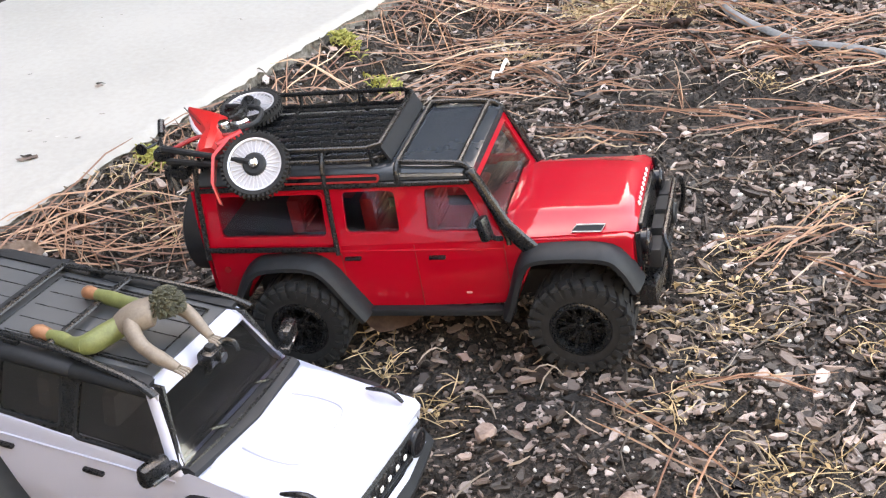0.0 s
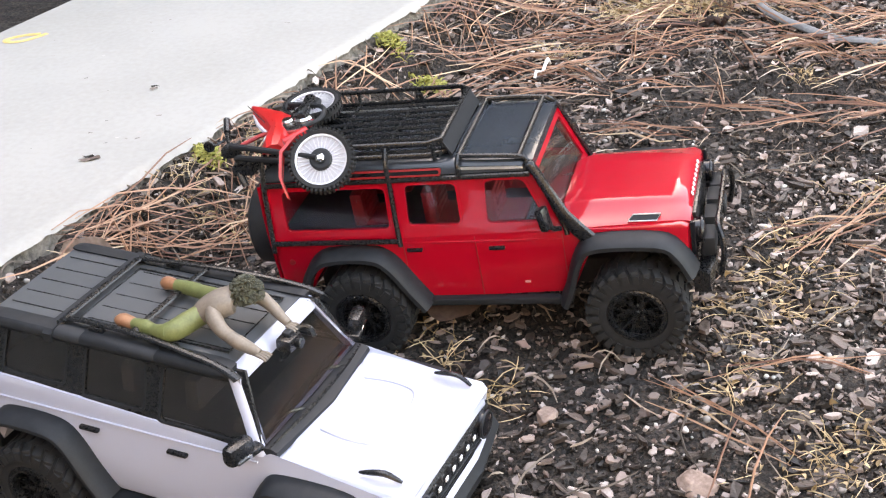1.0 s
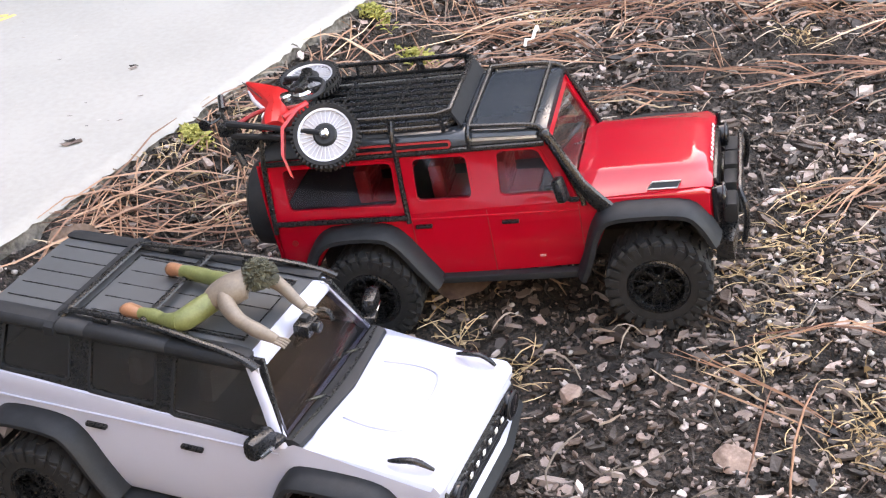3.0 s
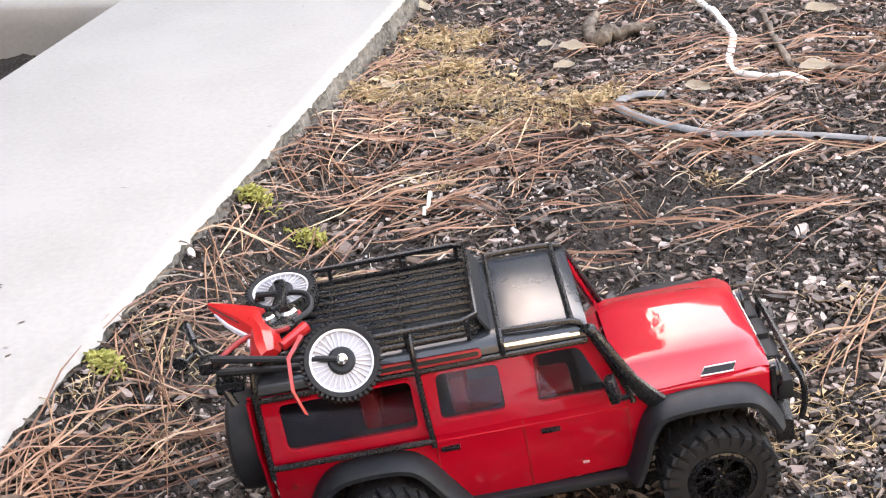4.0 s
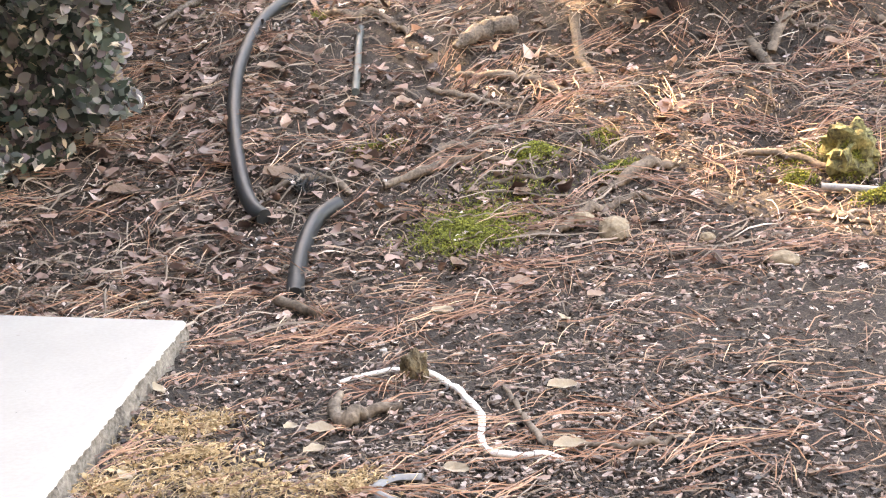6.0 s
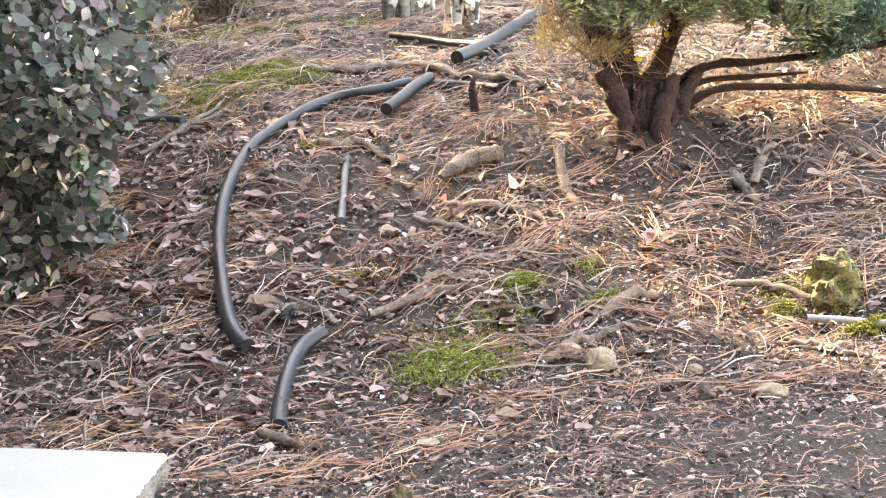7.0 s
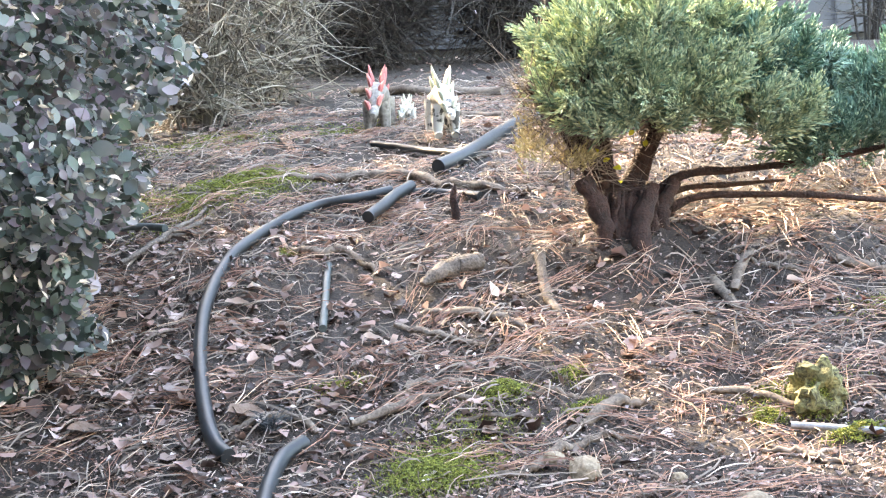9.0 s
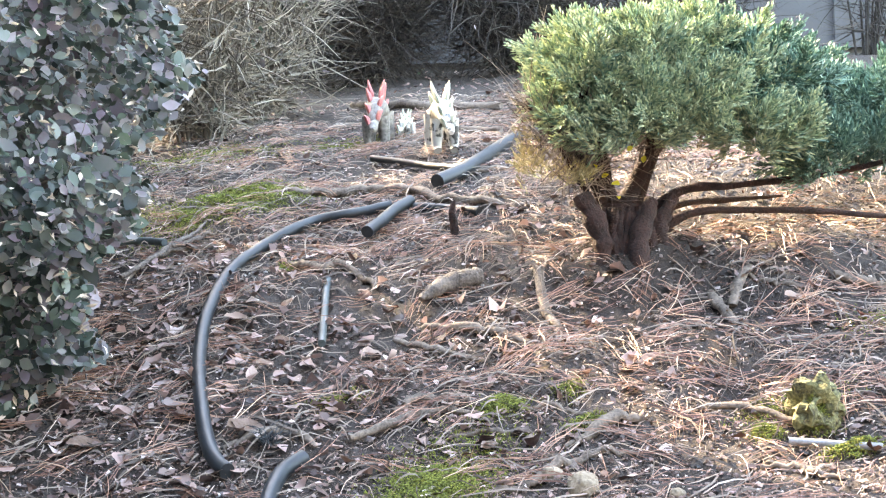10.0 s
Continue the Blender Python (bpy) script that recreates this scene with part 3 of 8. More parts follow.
def rounded(x0, x1, z0, z1, r=0.003, n=4, shift=(0, 0)):
    """Outline of a rounded oblong; shift moves the top's left and right ends."""
    out = []
    for cx, cz, a0 in ((x1 - r, z1 - r, 0), (x0 + r, z1 - r, 90), (x0 + r, z0 + r, 180), (x1 - r, z0 + r, 270)):
        for k in range(n + 1):
            a = radians(a0 + 90 * k / n)
            x, z = cx + r * math.cos(a), cz + r * math.sin(a)
            f = (z - z0) / (z1 - z0)
            x += f * (shift[1] if cx > (x0 + x1) / 2 else shift[0])
            out.append((x, z))
    return out


def ring_plate(outer, inner, side, thick=0.0022, proud=0.0, **kw):
    """A frame between two outlines of the same count."""
    bm = bmesh.new()
    y = lambda z: side * (wall_y(z, **kw) + proud)
    rows = []
    for o, dy in ((outer, 0), (inner, 0), (inner, thick), (outer, thick)):
        rows.append([bm.verts.new((x, y(z) - side * dy, z)) for x, z in o])
    k = len(outer)
    for r in range(4):
        a, b = rows[r], rows[(r + 1) % 4]
        for i in range(k):
            bm.faces.new((a[i], a[(i + 1) % k], b[(i + 1) % k], b[i]))
    return bm


def flare(path, side, y_in, y_out, width, drop=0.004):
    """A wheel-arch flare along a (x, z) path."""
    bm = bmesh.new()
    pts = spline([(x, 0, z) for x, z in path], 4)
    rows = []
    k = len(pts)
    for i, p in enumerate(pts):
        d = (pts[min(i + 1, k - 1)] - pts[max(i - 1, 0)]).normalized()
        nrm = Vector((-d.z, 0, d.x))
        sec = [(0.0, y_in), (width, y_in), (width * 0.98, y_in + (y_out - y_in) * 0.35), (width * 0.72, y_in + (y_out - y_in) * 0.85), (width * 0.40, y_out), (0.0, y_out), (-0.0006, y_out - 0.0015)]
        rows.append([bm.verts.new(p + nrm * h + Vector((0, side * yy, 0))) for h, yy in sec])
    for a, b in zip(rows, rows[1:]):
        for j in range(len(a)):
            bm.faces.new((a[j], a[(j + 1) % len(a)], b[(j + 1) % len(a)], b[j]))
    bm.faces.new(rows[0])
    bm.faces.new(rows[-1][::-1])
    return bm


def loft(sections, caps=True):
    """Skin over rings of equal count."""
    bm = bmesh.new()
    rows = [[bm.verts.new(p) for p in s] for s in sections]
    for a, b in zip(rows, rows[1:]):
        k = len(a)
        for j in range(k):
            bm.faces.new((a[j], a[(j + 1) % k], b[(j + 1) % k], b[j]))
    if caps:
        bm.faces.new(rows[0])
        bm.faces.new(rows[-1][::-1])
    return bm


# ---- red model off-roader ----
RED_POSE = Matrix(((0.997, -0.001, -0.0769, -0.0001), (0, 0.9999, -0.0135, 0.055), (0.0769, 0.0135, 0.9969, 0.02297), (0, 0, 0, 1)))
red = thing("model_car", RED_POSE, "glossy red model off-road car with black roof rack on chips", "model car")
tub = [(-0.0495, 0.0145), (-0.032, 0.0145), (-0.028, 0.022), (-0.021, 0.033), (-0.011, 0.0375), (0.008, 0.0375), (0.018, 0.033), (0.035, 0.0085), (0.040, 0.0072),
       (0.117, 0.0100), (0.121, 0.012), (0.130, 0.036), (0.138, 0.0415), (0.168, 0.0415), (0.177, 0.036), (0.183, 0.024), (0.1865, 0.024), (0.1875, 0.0480), (0.184, 0.0500), (0.126, 0.0485), (0.118, 0.047), (-0.0495, 0.047)]
part("body", prism(tub, -0.045, 0.045, 0.0016), M_RED, red, "glossy red plastic body")
# bonnet with a raised middle and sloping shoulders
secs = []
for x, zt, zs, wt, ws in ((0.1165, 0.0545, 0.0475, 0.026, 0.0445), (0.125, 0.0570, 0.0490, 0.0275, 0.0440), (0.155, 0.0570, 0.0500, 0.0270, 0.0432), (0.177, 0.0563, 0.0508, 0.0258, 0.0422), (0.1855, 0.0553, 0.0502, 0.0245, 0.0412), (0.1885, 0.0518, 0.0488, 0.0240, 0.0400)):
    half = [(ws, zs - 0.003), (ws, zs), (ws * 0.93, zs + 0.0012), (wt + 0.006, zs + 0.0028), (wt + 0.002, zt - 0.0012), (wt - 0.001, zt), (wt * 0.5, zt + 0.0004)]
    secs.append([(x, -a, z) for a, z in half] + [(x, a, z) for a, z in reversed(half)])
part("bonnet", loft(secs), M_RED, red, "glossy red bonnet with raised centre", angle=50)
for s in (-1,):
    bm = prism([(0.153, -0.0019), (0.168, -0.0019), (0.170, 0.0019), (0.1555, 0.0019)], -0.0006, 0.0006)
    vent = part("fender_vent", bm, M_GREYBLK, red, "dark slotted vent with a silver frame")
    vent.matrix_local = Matrix.Translation((0, s * 0.0404, 0.0518)) @ Matrix.Rotation(s * radians(50), 4, "X")
    bm = bmesh.new()
    add_tube(bm, [(0.153, s * 0.0007, -0.0019), (0.168, s * 0.0007, -0.0019), (0.170, s * 0.0007, 0.0019), (0.1555, s * 0.0007, 0.0019)], 0.0004, 6, closed=True)
    part("vent_frame", bm, M_SILVER, vent, "silver vent frame")
# cabin sides with real window openings
WINDOWS = {"rear": (-0.0395, 0.0215, 0.0525, 0.0760, (0.0, 0.0)), "middle": (0.0325, 0.0625, 0.0540, 0.0770, (0.0008, -0.0005)), "front": (0.0775, 0.1100, 0.0540, 0.0780, (0.0010, -0.0105))}
PANELS = {"rear": (-0.0495, 0.0275, (0.0030, 0.0)), "middle": (0.0275, 0.0690, (0, 0)), "front": (0.0690, 0.1185, (0, -0.0125))}
for s in (-1, 1):
    for key, (x0, x1, z0, z1, sh) in WINDOWS.items():
        p0, p1, ps = PANELS[key]
        inner = rounded(x0, x1, z0, z1, 0.0028, 4, sh)
        outer = rounded(p0, p1, 0.0470, 0.0822, 0.0002, 4, ps)
        part("window_frame", ring_plate(outer, inner, s), M_RED, red, "glossy red window surround")
        pane = part("window_pane", side_plate(rounded(x0 - 0.0008, x1 + 0.0008, z0 - 0.0008, z1 + 0.0008, 0.0028, 4, sh), s, 0.0005, -0.0009), M_GLASS, red, "smoky clear window pane")
        part("window_seal", ring_plate(rounded(x0 - 0.0014, x1 + 0.0014, z0 - 0.0014, z1 + 0.0014, 0.0034, 4, sh), inner, s, 0.0006, 0.0005), M_RED, red)
# rear wall, windscreen surround
part("rear_panel", box(-0.0497, -0.0470, -0.0425, 0.0425, 0.047, 0.0822, 0.0008), M_RED, red)
bm = bmesh.new()
base, top = Vector((0.1190, 0, 0.0480)), Vector((0.1050, 0, 0.0832))
for (y0, y1, f0, f1) in ((-0.0440, -0.0385, 0, 1), (0.0385, 0.0440, 0, 1), (-0.0385, 0.0385, 0, 0.13), (-0.0385, 0.0385, 0.88, 1)):
    p, q = base.lerp(top, f0), base.lerp(top, f1)
    vs = [Vector((p.x, y0, p.z)), Vector((p.x, y1, p.z)), Vector((q.x, y1 * (1 - 0.10 * f1), q.z)), Vector((q.x, y0 * (1 - 0.10 * f1), q.z))]
    a = [bm.verts.new(v) for v in vs]
    b = [bm.verts.new(v + Vector((-0.003, 0, -0.001))) for v in vs]
    bm.faces.new(a)
    bm.faces.new(b[::-1])
    for i in range(4):
        bm.faces.new((a[i], a[(i + 1) % 4], b[(i + 1) % 4], b[i]))
part("windscreen_frame", bm, M_RED, red)
screen = [Vector(v) for v in ((0.1178, -0.040, 0.0495), (0.1178, 0.040, 0.0495), (0.1045, 0.036, 0.0825), (0.1045, -0.036, 0.0825))]
bm = loft([screen, [v - Vector((0.00045, 0, 0.00020)) for v in screen]])
part("windscreen", bm, M_GLASS, red, "clear tinted windscreen")
for y in (-0.018, 0.018):
    bm = tube([(0.1195, y, 0.0500), (0.1155, y - 0.012, 0.0560), (0.1125, y - 0.024, 0.0610)], 0.0006, 5)
    part("wiper", bm, M_BLACK, red)
# interior: seats and floor
part("cabin_floor", box(-0.050, 0.1165, -0.0425, 0.0425, 0.0473, 0.0480), M_INTERIOR, red)
for x in (0.010, 0.052, 0.086):
    for y in (-0.019, 0.019):
        bm = box(x - 0.010, x + 0.010, y - 0.013, y + 0.013, 0.030, 0.050, 0.004)
        add_box(bm, x - 0.014, x - 0.006, y - 0.013, y + 0.013, 0.046, 0.068, 0.003)
        add_box(bm, x - 0.013, x - 0.008, y - 0.006, y + 0.006, 0.068, 0.0745, 0.002)
        seat = part("seat", bm, M_SEATRED, red, "dark seat with red ribbed backrest")
        bm = bmesh.new()
        for k in range(5):
            add_box(bm, x - 0.0062, x - 0.0052, y - 0.010, y + 0.010, 0.049 + k * 0.0036, 0.0512 + k * 0.0036, 0.0004)
            add_box(bm, x - 0.0146, x - 0.0138, y - 0.010, y + 0.010, 0.049 + k * 0.0036, 0.0512 + k * 0.0036, 0.0004)
        part("seat_ribs", bm, M_SEATRED, seat, "red ribbed upholstery")
bm = box(0.098, 0.114, -0.036, 0.036, 0.044, 0.054, 0.003)
part("dashboard", bm, M_INTERIOR, red)
bm = tube([Vector((0.094 + 0.004 * math.sin(a), 0.019 + 0.008 * math.cos(a), 0.058 + 0.008 * math.sin(a))) for a in np.linspace(0, 2 * math.pi, 16, endpoint=False)], 0.001, 6, closed=True)
part("steering_wheel", bm, M_BLACK, red)
# roof
secs = []
for x, dz in ((-0.0495, -0.003), (-0.0480, -0.0005), (-0.045, 0.0006), (0.06, 0.0008), (0.100, 0.0), (0.1055, -0.0018)):
    half = [(0.0405, 0.0818), (0.0412, 0.0832), (0.0400, 0.0862), (0.0370, 0.0882 + dz), (0.030, 0.0890 + dz), (0.012, 0.0895 + dz)]
    secs.append([(x, -a, z) for a, z in half] + [(x, a, z) for a, z in reversed(half)])
part("roof", loft(secs), M_ROOFGLOSS, red, "glossy black roof panel", angle=40)
for s in (-1, 1):
    kw = dict(base=0.0414, lean=0.45, z0=0.0832)
    outl = rounded(0.0000, 0.0560, 0.0829, 0.0866, 0.0016)
    w = part("alpine_window", side_plate(outl, s, 0.001, 0.0008, **kw), M_GLASS_DARK, red, "slim smoked roof window")
    part("window_seal", ring_plate(outl, rounded(0.0012, 0.0548, 0.0837, 0.0858, 0.0010), s, 0.001, 0.0013, **kw), M_SEATRED, w, "thin red window surround")
    for x0, x1 in ((0.067, 0.101),):
        part("drip_rail", side_plate([(x0, 0.0852), (x1, 0.0846), (x1, 0.0858), (x0, 0.0866)], s, 0.001, 0.0009, **kw), M_CHROME, red, "bright reflecting roof trim")
# roof rack
rack = part("roof_rack", box(-0.044, 0.0005, -0.0005, 0.0005, 0.0925, 0.0934, 0), M_BLACK, red, "black tubular roof rack")
bm = bmesh.new()
for y in np.linspace(-0.031, 0.031, 9):
    part("rack_slat", tube([(-0.045, y, 0.0925), (0.055, y, 0.0925)], 0.00115, 6), M_BLACK, rack)
for x in (-0.045, -0.012, 0.0215, 0.055):
    part("rack_crossbar", tube([(x, -0.0355, 0.0918), (x, 0.0355, 0.0918)], 0.0011, 6), M_BLACK, rack)
for z, w in ((0.0925, 0.0362), (0.1000, 0.0372)):
    loop = [(-0.0462, -w, z), (0.050, -w, z), (0.0565, -w + 0.004, z), (0.0565, w - 0.004, z), (0.050, w, z), (-0.0462, w, z)]
    part("rack_rail", tube(loop, 0.0014, 8, closed=True), M_BLACK, rack)
for x in (-0.045, -0.012, 0.024, 0.052):
    for s in (-1, 1):
        part("rack_post", tube([(x, s * 0.0362, 0.0895), (x, s * 0.0372, 0.1000)], 0.0012, 6), M_BLACK, rack)
bm = loft([[(0.0556, y, 0.1008), (0.0566, y, 0.1008), (0.0618, y, 0.0910), (0.0604, y, 0.0905)] for y in (-0.0340, 0.0340)])
part("wind_deflector", bm, M_GREYBLK, rack, "black sloping wind deflector plate", angle=20)
# outer cage
for s in (-1, 1):
    y = lambda z, o=0.0022: s * (wall_y(z) + o)
    r = 0.00145
    part("cage_tube", tube([(-0.0490, y(0.0815), 0.0805), (0.104, y(0.0815), 0.0815)], r, 8), M_BLACK, red)
    part("cage_tube", tube(spline([(0.0655, s * 0.0360, 0.0915), (0.0655, y(0.087), 0.0885), (0.0655, y(0.081), 0.0810)], 4), r, 8), M_BLACK, red)
    part("cage_tube", tube(spline([(0.0655, s * 0.0365, 0.0912), (0.080, s * 0.0375, 0.0910), (0.098, s * 0.0375, 0.0900), (0.1035, s * 0.0385, 0.0870), (0.1085, s * 0.0410, 0.0770), (0.1190, s * 0.0440, 0.0520), (0.1205, s * 0.0455, 0.0460)], 4), r, 8), M_BLACK, red)
    part("cage_tube", tube(spline([(0.0255, s * 0.0365, 0.0980), (0.0255, s * 0.0415, 0.0900), (0.0258, y(0.08), 0.0800), (0.0262, y(0.06), 0.0600), (0.0270, y(0.044, 0.003), 0.0430)], 4), r, 8), M_BLACK, red)
    part("cage_tube", tube([(-0.0480, y(0.047, 0.003), 0.0468), (0.0270, y(0.047, 0.003), 0.0462)], r, 8), M_BLACK, red)
    part("cage_tube", tube(spline([(-0.0470, s * 0.0370, 0.0960), (-0.0480, s * 0.0410, 0.0850), (-0.0485, y(0.07), 0.0700), (-0.0490, y(0.042, 0.003), 0.0410)], 4), r, 8), M_BLACK, red)
part("cage_tube", tube([(0.0985, -0.0375, 0.0900), (0.0985, 0.0375, 0.0900)], 0.0014, 8), M_BLACK, red)
part("cage_tube", tube([(0.0655, -0.0362, 0.0912), (0.0655, 0.0362, 0.0912)], 0.0012, 8), M_BLACK, red)
# snorkel, mirrors, handles, door gaps
secs = []
for x, z, w, y in ((0.1325, 0.0430, 0.0062, 0.0460), (0.1270, 0.0500, 0.0058, 0.0470), (0.1205, 0.0600, 0.0042, 0.0475), (0.1130, 0.0740, 0.0036, 0.0455), (0.1085, 0.0830, 0.0034, 0.0440), (0.1065, 0.0860, 0.0036, 0.0440), (0.1050, 0.0885, 0.0040, 0.0438), (0.1035, 0.0890, 0.0036, 0.0438)):
    d = Vector((-0.45, 0, 0.89))
    n = Vector((0.89, 0, 0.45))
    c = Vector((x, -y, z))
    secs.append([c + n * (w * 0.78 * math.cos(a)) + Vector((0, 0.0028 * math.sin(a), 0)) for a in np.linspace(0, 2 * math.pi, 10, endpoint=False)])
part("snorkel", loft(secs), M_BLACK, red, "black air snorkel up the windscreen pillar")
for s in (-1, 1):
    bm = box(-0.0025, 0.0025, -0.0035, 0.0035, -0.0065, 0.0065, 0.0016)
    mir = part("door_mirror", bm, M_BLACK, red, "black door mirror")
    mir.matrix_local = pose(0.1110, s * 0.0535, 0.0605, 0, -12, s * 18)
    part("mirror_arm", tube(spline([(0, s * -0.001, -0.004), (0.001, s * -0.004, -0.008), (0.003, s * -0.0075, -0.010)], 3), 0.0015, 6), M_BLACK, mir)
    for x in (0.034, 0.081):
        part("door_handle", box(x - 0.0045, x + 0.0045, s * 0.0460 - 0.0012, s * 0.0460 + 0.0012, 0.0385, 0.0402, 0.0005), M_BLACK, red, "black door handle")
    for x, z0, z1 in ((0.0275, 0.0180, 0.0465), (0.0690, 0.0070, 0.0465), (0.1175, 0.0110, 0.0465)):
        part("door_gap", box(x - 0.0003, x + 0.0003, s * 0.0451 - 0.0002, s * 0.0451 + 0.0002, z0, z1), M_SEATRED, red)
    part("belt_line", box(-0.0490, 0.1175, s * 0.0453 - 0.0005, s * 0.0453 + 0.0005, 0.0428, 0.0440, 0.0004), M_RED, red)
    part("side_step", box(0.0365, 0.1195, min(s * 0.0440, s * 0.0500), max(s * 0.0440, s * 0.0492), 0.0048, 0.0090, 0.0012), M_GREYBLK, red, "matt black side step")
    part("arch_flare", flare([(-0.0345, 0.0105), (-0.0305, 0.0210), (-0.0225, 0.0330), (-0.0120, 0.0372), (0.0080, 0.0372), (0.0175, 0.0325), (0.0275, 0.0170), (0.0355, 0.0045)], s, 0.0445, 0.0570, 0.0058), M_GREYBLK, red, "charcoal plastic wheel-arch flare")
    part("arch_flare", flare([(0.1175, 0.0060), (0.1215, 0.0150), (0.1285, 0.0345), (0.1375, 0.0410), (0.1680, 0.0410), (0.1770, 0.0350), (0.1835, 0.0225)], s, 0.0435, 0.0575, 0.0056), M_GREYBLK, red, "charcoal plastic wheel-arch flare")
    lamp = part("rear_lamp", turned([(0.0018, s * 0.0448), (0.0018, s * 0.0458)], 12, "y", (-0.041, 0, 0.033)), M_SEATRED, red)
    part("badge_plate", box(0.0935, 0.0965, s * 0.0452 - 0.0003, s * 0.0452 + 0.0003, 0.0165, 0.0176), M_PINK, red)
# front end
part("grille", box(0.1870, 0.1905, -0.0300, 0.0300, 0.0270, 0.0485, 0.0015), M_BLACK, red, "black front grille")
part("grille_surround", box(0.1862, 0.1887, -0.0410, 0.0410, 0.0235, 0.0478, 0.0012), M_RED, red)
for s in (-1, 1):
    lamp = part("headlamp", turned([(0.0066, 0.1895), (0.0070, 0.1930), (0.0060, 0.1945), (0.0030, 0.1952)], 20, "x", (0, s * 0.0335, 0.0400)), M_GLASS_DARK, red, "dark round headlamp")
    part("lamp_ring", tube([(0.1935, s * 0.0335 + 0.0068 * math.cos(a), 0.0400 + 0.0068 * math.sin(a)) for a in np.linspace(0, 2 * math.pi, 20, endpoint=False)], 0.0007, 5, closed=True), M_BLACK, lamp)
    part("side_lamp", box(0.1880, 0.1908, s * 0.0420 - 0.0012, s * 0.0420 + 0.0012, 0.030, 0.050, 0.0008), M_GLASS_DARK, red, "slim dark lamp strip")
for k, y in enumerate(np.linspace(-0.0185, 0.0185, 8)):
    bar = part("lettering_bar", box(-0.0003, 0.0003, -0.0011, 0.0011, -0.0009, 0.0009), M_LETTER, red, "small white lettering bar")
    bar.matrix_local = pose(0.1848, y, 0.0538, 0, -22, 0)
bump = part("front_bumper", loft([[(0.188, y * k, 0.009), (0.197, y * k, 0.009), (0.2030 - abs(y) * 0.14, y * k, 0.0135), (0.2030 - abs(y) * 0.14, y * k, 0.0200), (0.188, y * k, 0.023)] for y, k in ((-0.046, 1), (-0.030, 1), (0.030, 1), (0.046, 1))]), M_BLACK, red, "black front bumper with bull bar", angle=25)
for s in (-1, 1):
    part("bull_bar", tube(spline([(0.202, s * 0.040, 0.016), (0.204, s * 0.040, 0.026), (0.204, s * 0.038, 0.036), (0.2015, s * 0.032, 0.0420), (0.2015, s * 0.015, 0.0428), (0.2015, 0, 0.0428)], 4), 0.0016, 8), M_BLACK, bump)
    part("spot_lamp", turned([(0.0055, 0.1960), (0.0060, 0.2010), (0.0050, 0.2020)], 16, "x", (0, s * 0.018, 0.0270)), M_GREYBLK, bump, "grey square-shrouded spot lamp")
for y in (-0.030, -0.010, 0.010, 0.030):
    part("winch_lamp", box(0.1925, 0.2000, y - 0.008, y + 0.008, 0.0260, 0.0395 - abs(y) * 0.08, 0.002), M_GREYBLK, bump, "grey boxed driving lamp")
# the nose is a little shorter than its pieces were drawn
for ob in red.children_recursive:
    if ob.name.split(".")[0] in ("body", "bonnet", "grille", "grille_surround", "headlamp", "lamp_ring", "side_lamp", "front_bumper", "bull_bar", "spot_lamp", "winch_lamp"):
        for v in ob.data.vertices:
            v.co.x -= 0.0032 * min(max((v.co.x - 0.150) / 0.035, 0.0), 1.0)
# rear: spare wheel, ladder, lamps, bumper
part("spare_wheel", turned([(0.008, -0.0545), (0.0235, -0.0550), (0.0248, -0.0600), (0.0242, -0.0670), (0.0205, -0.0695), (0.006, -0.0700)], 40, "x", (0, -0.013, 0.043)), M_GREYBLK, red, "black covered spare wheel")
for y in (-0.0395, -0.0350):
    part("ladder_rail", tube(spline([(-0.0528, y, 0.0130), (-0.0540, y, 0.0500), (-0.0528, y, 0.0790)], 3), 0.0011, 6), M_RED, red, "red ladder rail")
for z in (0.018, 0.030, 0.042, 0.054, 0.066):
    part("ladder_rung", tube([(-0.0538, -0.0395, z), (-0.0538, -0.0350, z)], 0.0009, 6), M_RED, red)
part("rear_bumper", box(-0.0535, -0.0485, -0.0430, 0.0430, 0.0115, 0.0165, 0.0015), M_RED, red)
# running gear
part("chassis", box(-0.040, 0.180, -0.014, 0.014, -0.004, 0.012, 0.002), M_INTERIOR, red)
for x in (0.0, 0.155):
    part("axle", tube([(x, -0.048, 0), (x, 0.048, 0)], 0.0045, 10), M_INTERIOR, red)
    for s in (-1, 1):
        part("damper", tube([(x + 0.012, s * 0.026, 0.002), (x + 0.006, s * 0.024, 0.036)], 0.0035, 8), M_INTERIOR, red)
        wheel(red, x, s * 0.0490, 0.0028, s)

# ---- toy motorbike laid across the rack ----
bike = thing("toy_motorcycle", RED_POSE, "small red toy motorcycle lying on its side on the roof rack", "toy motorcycle")


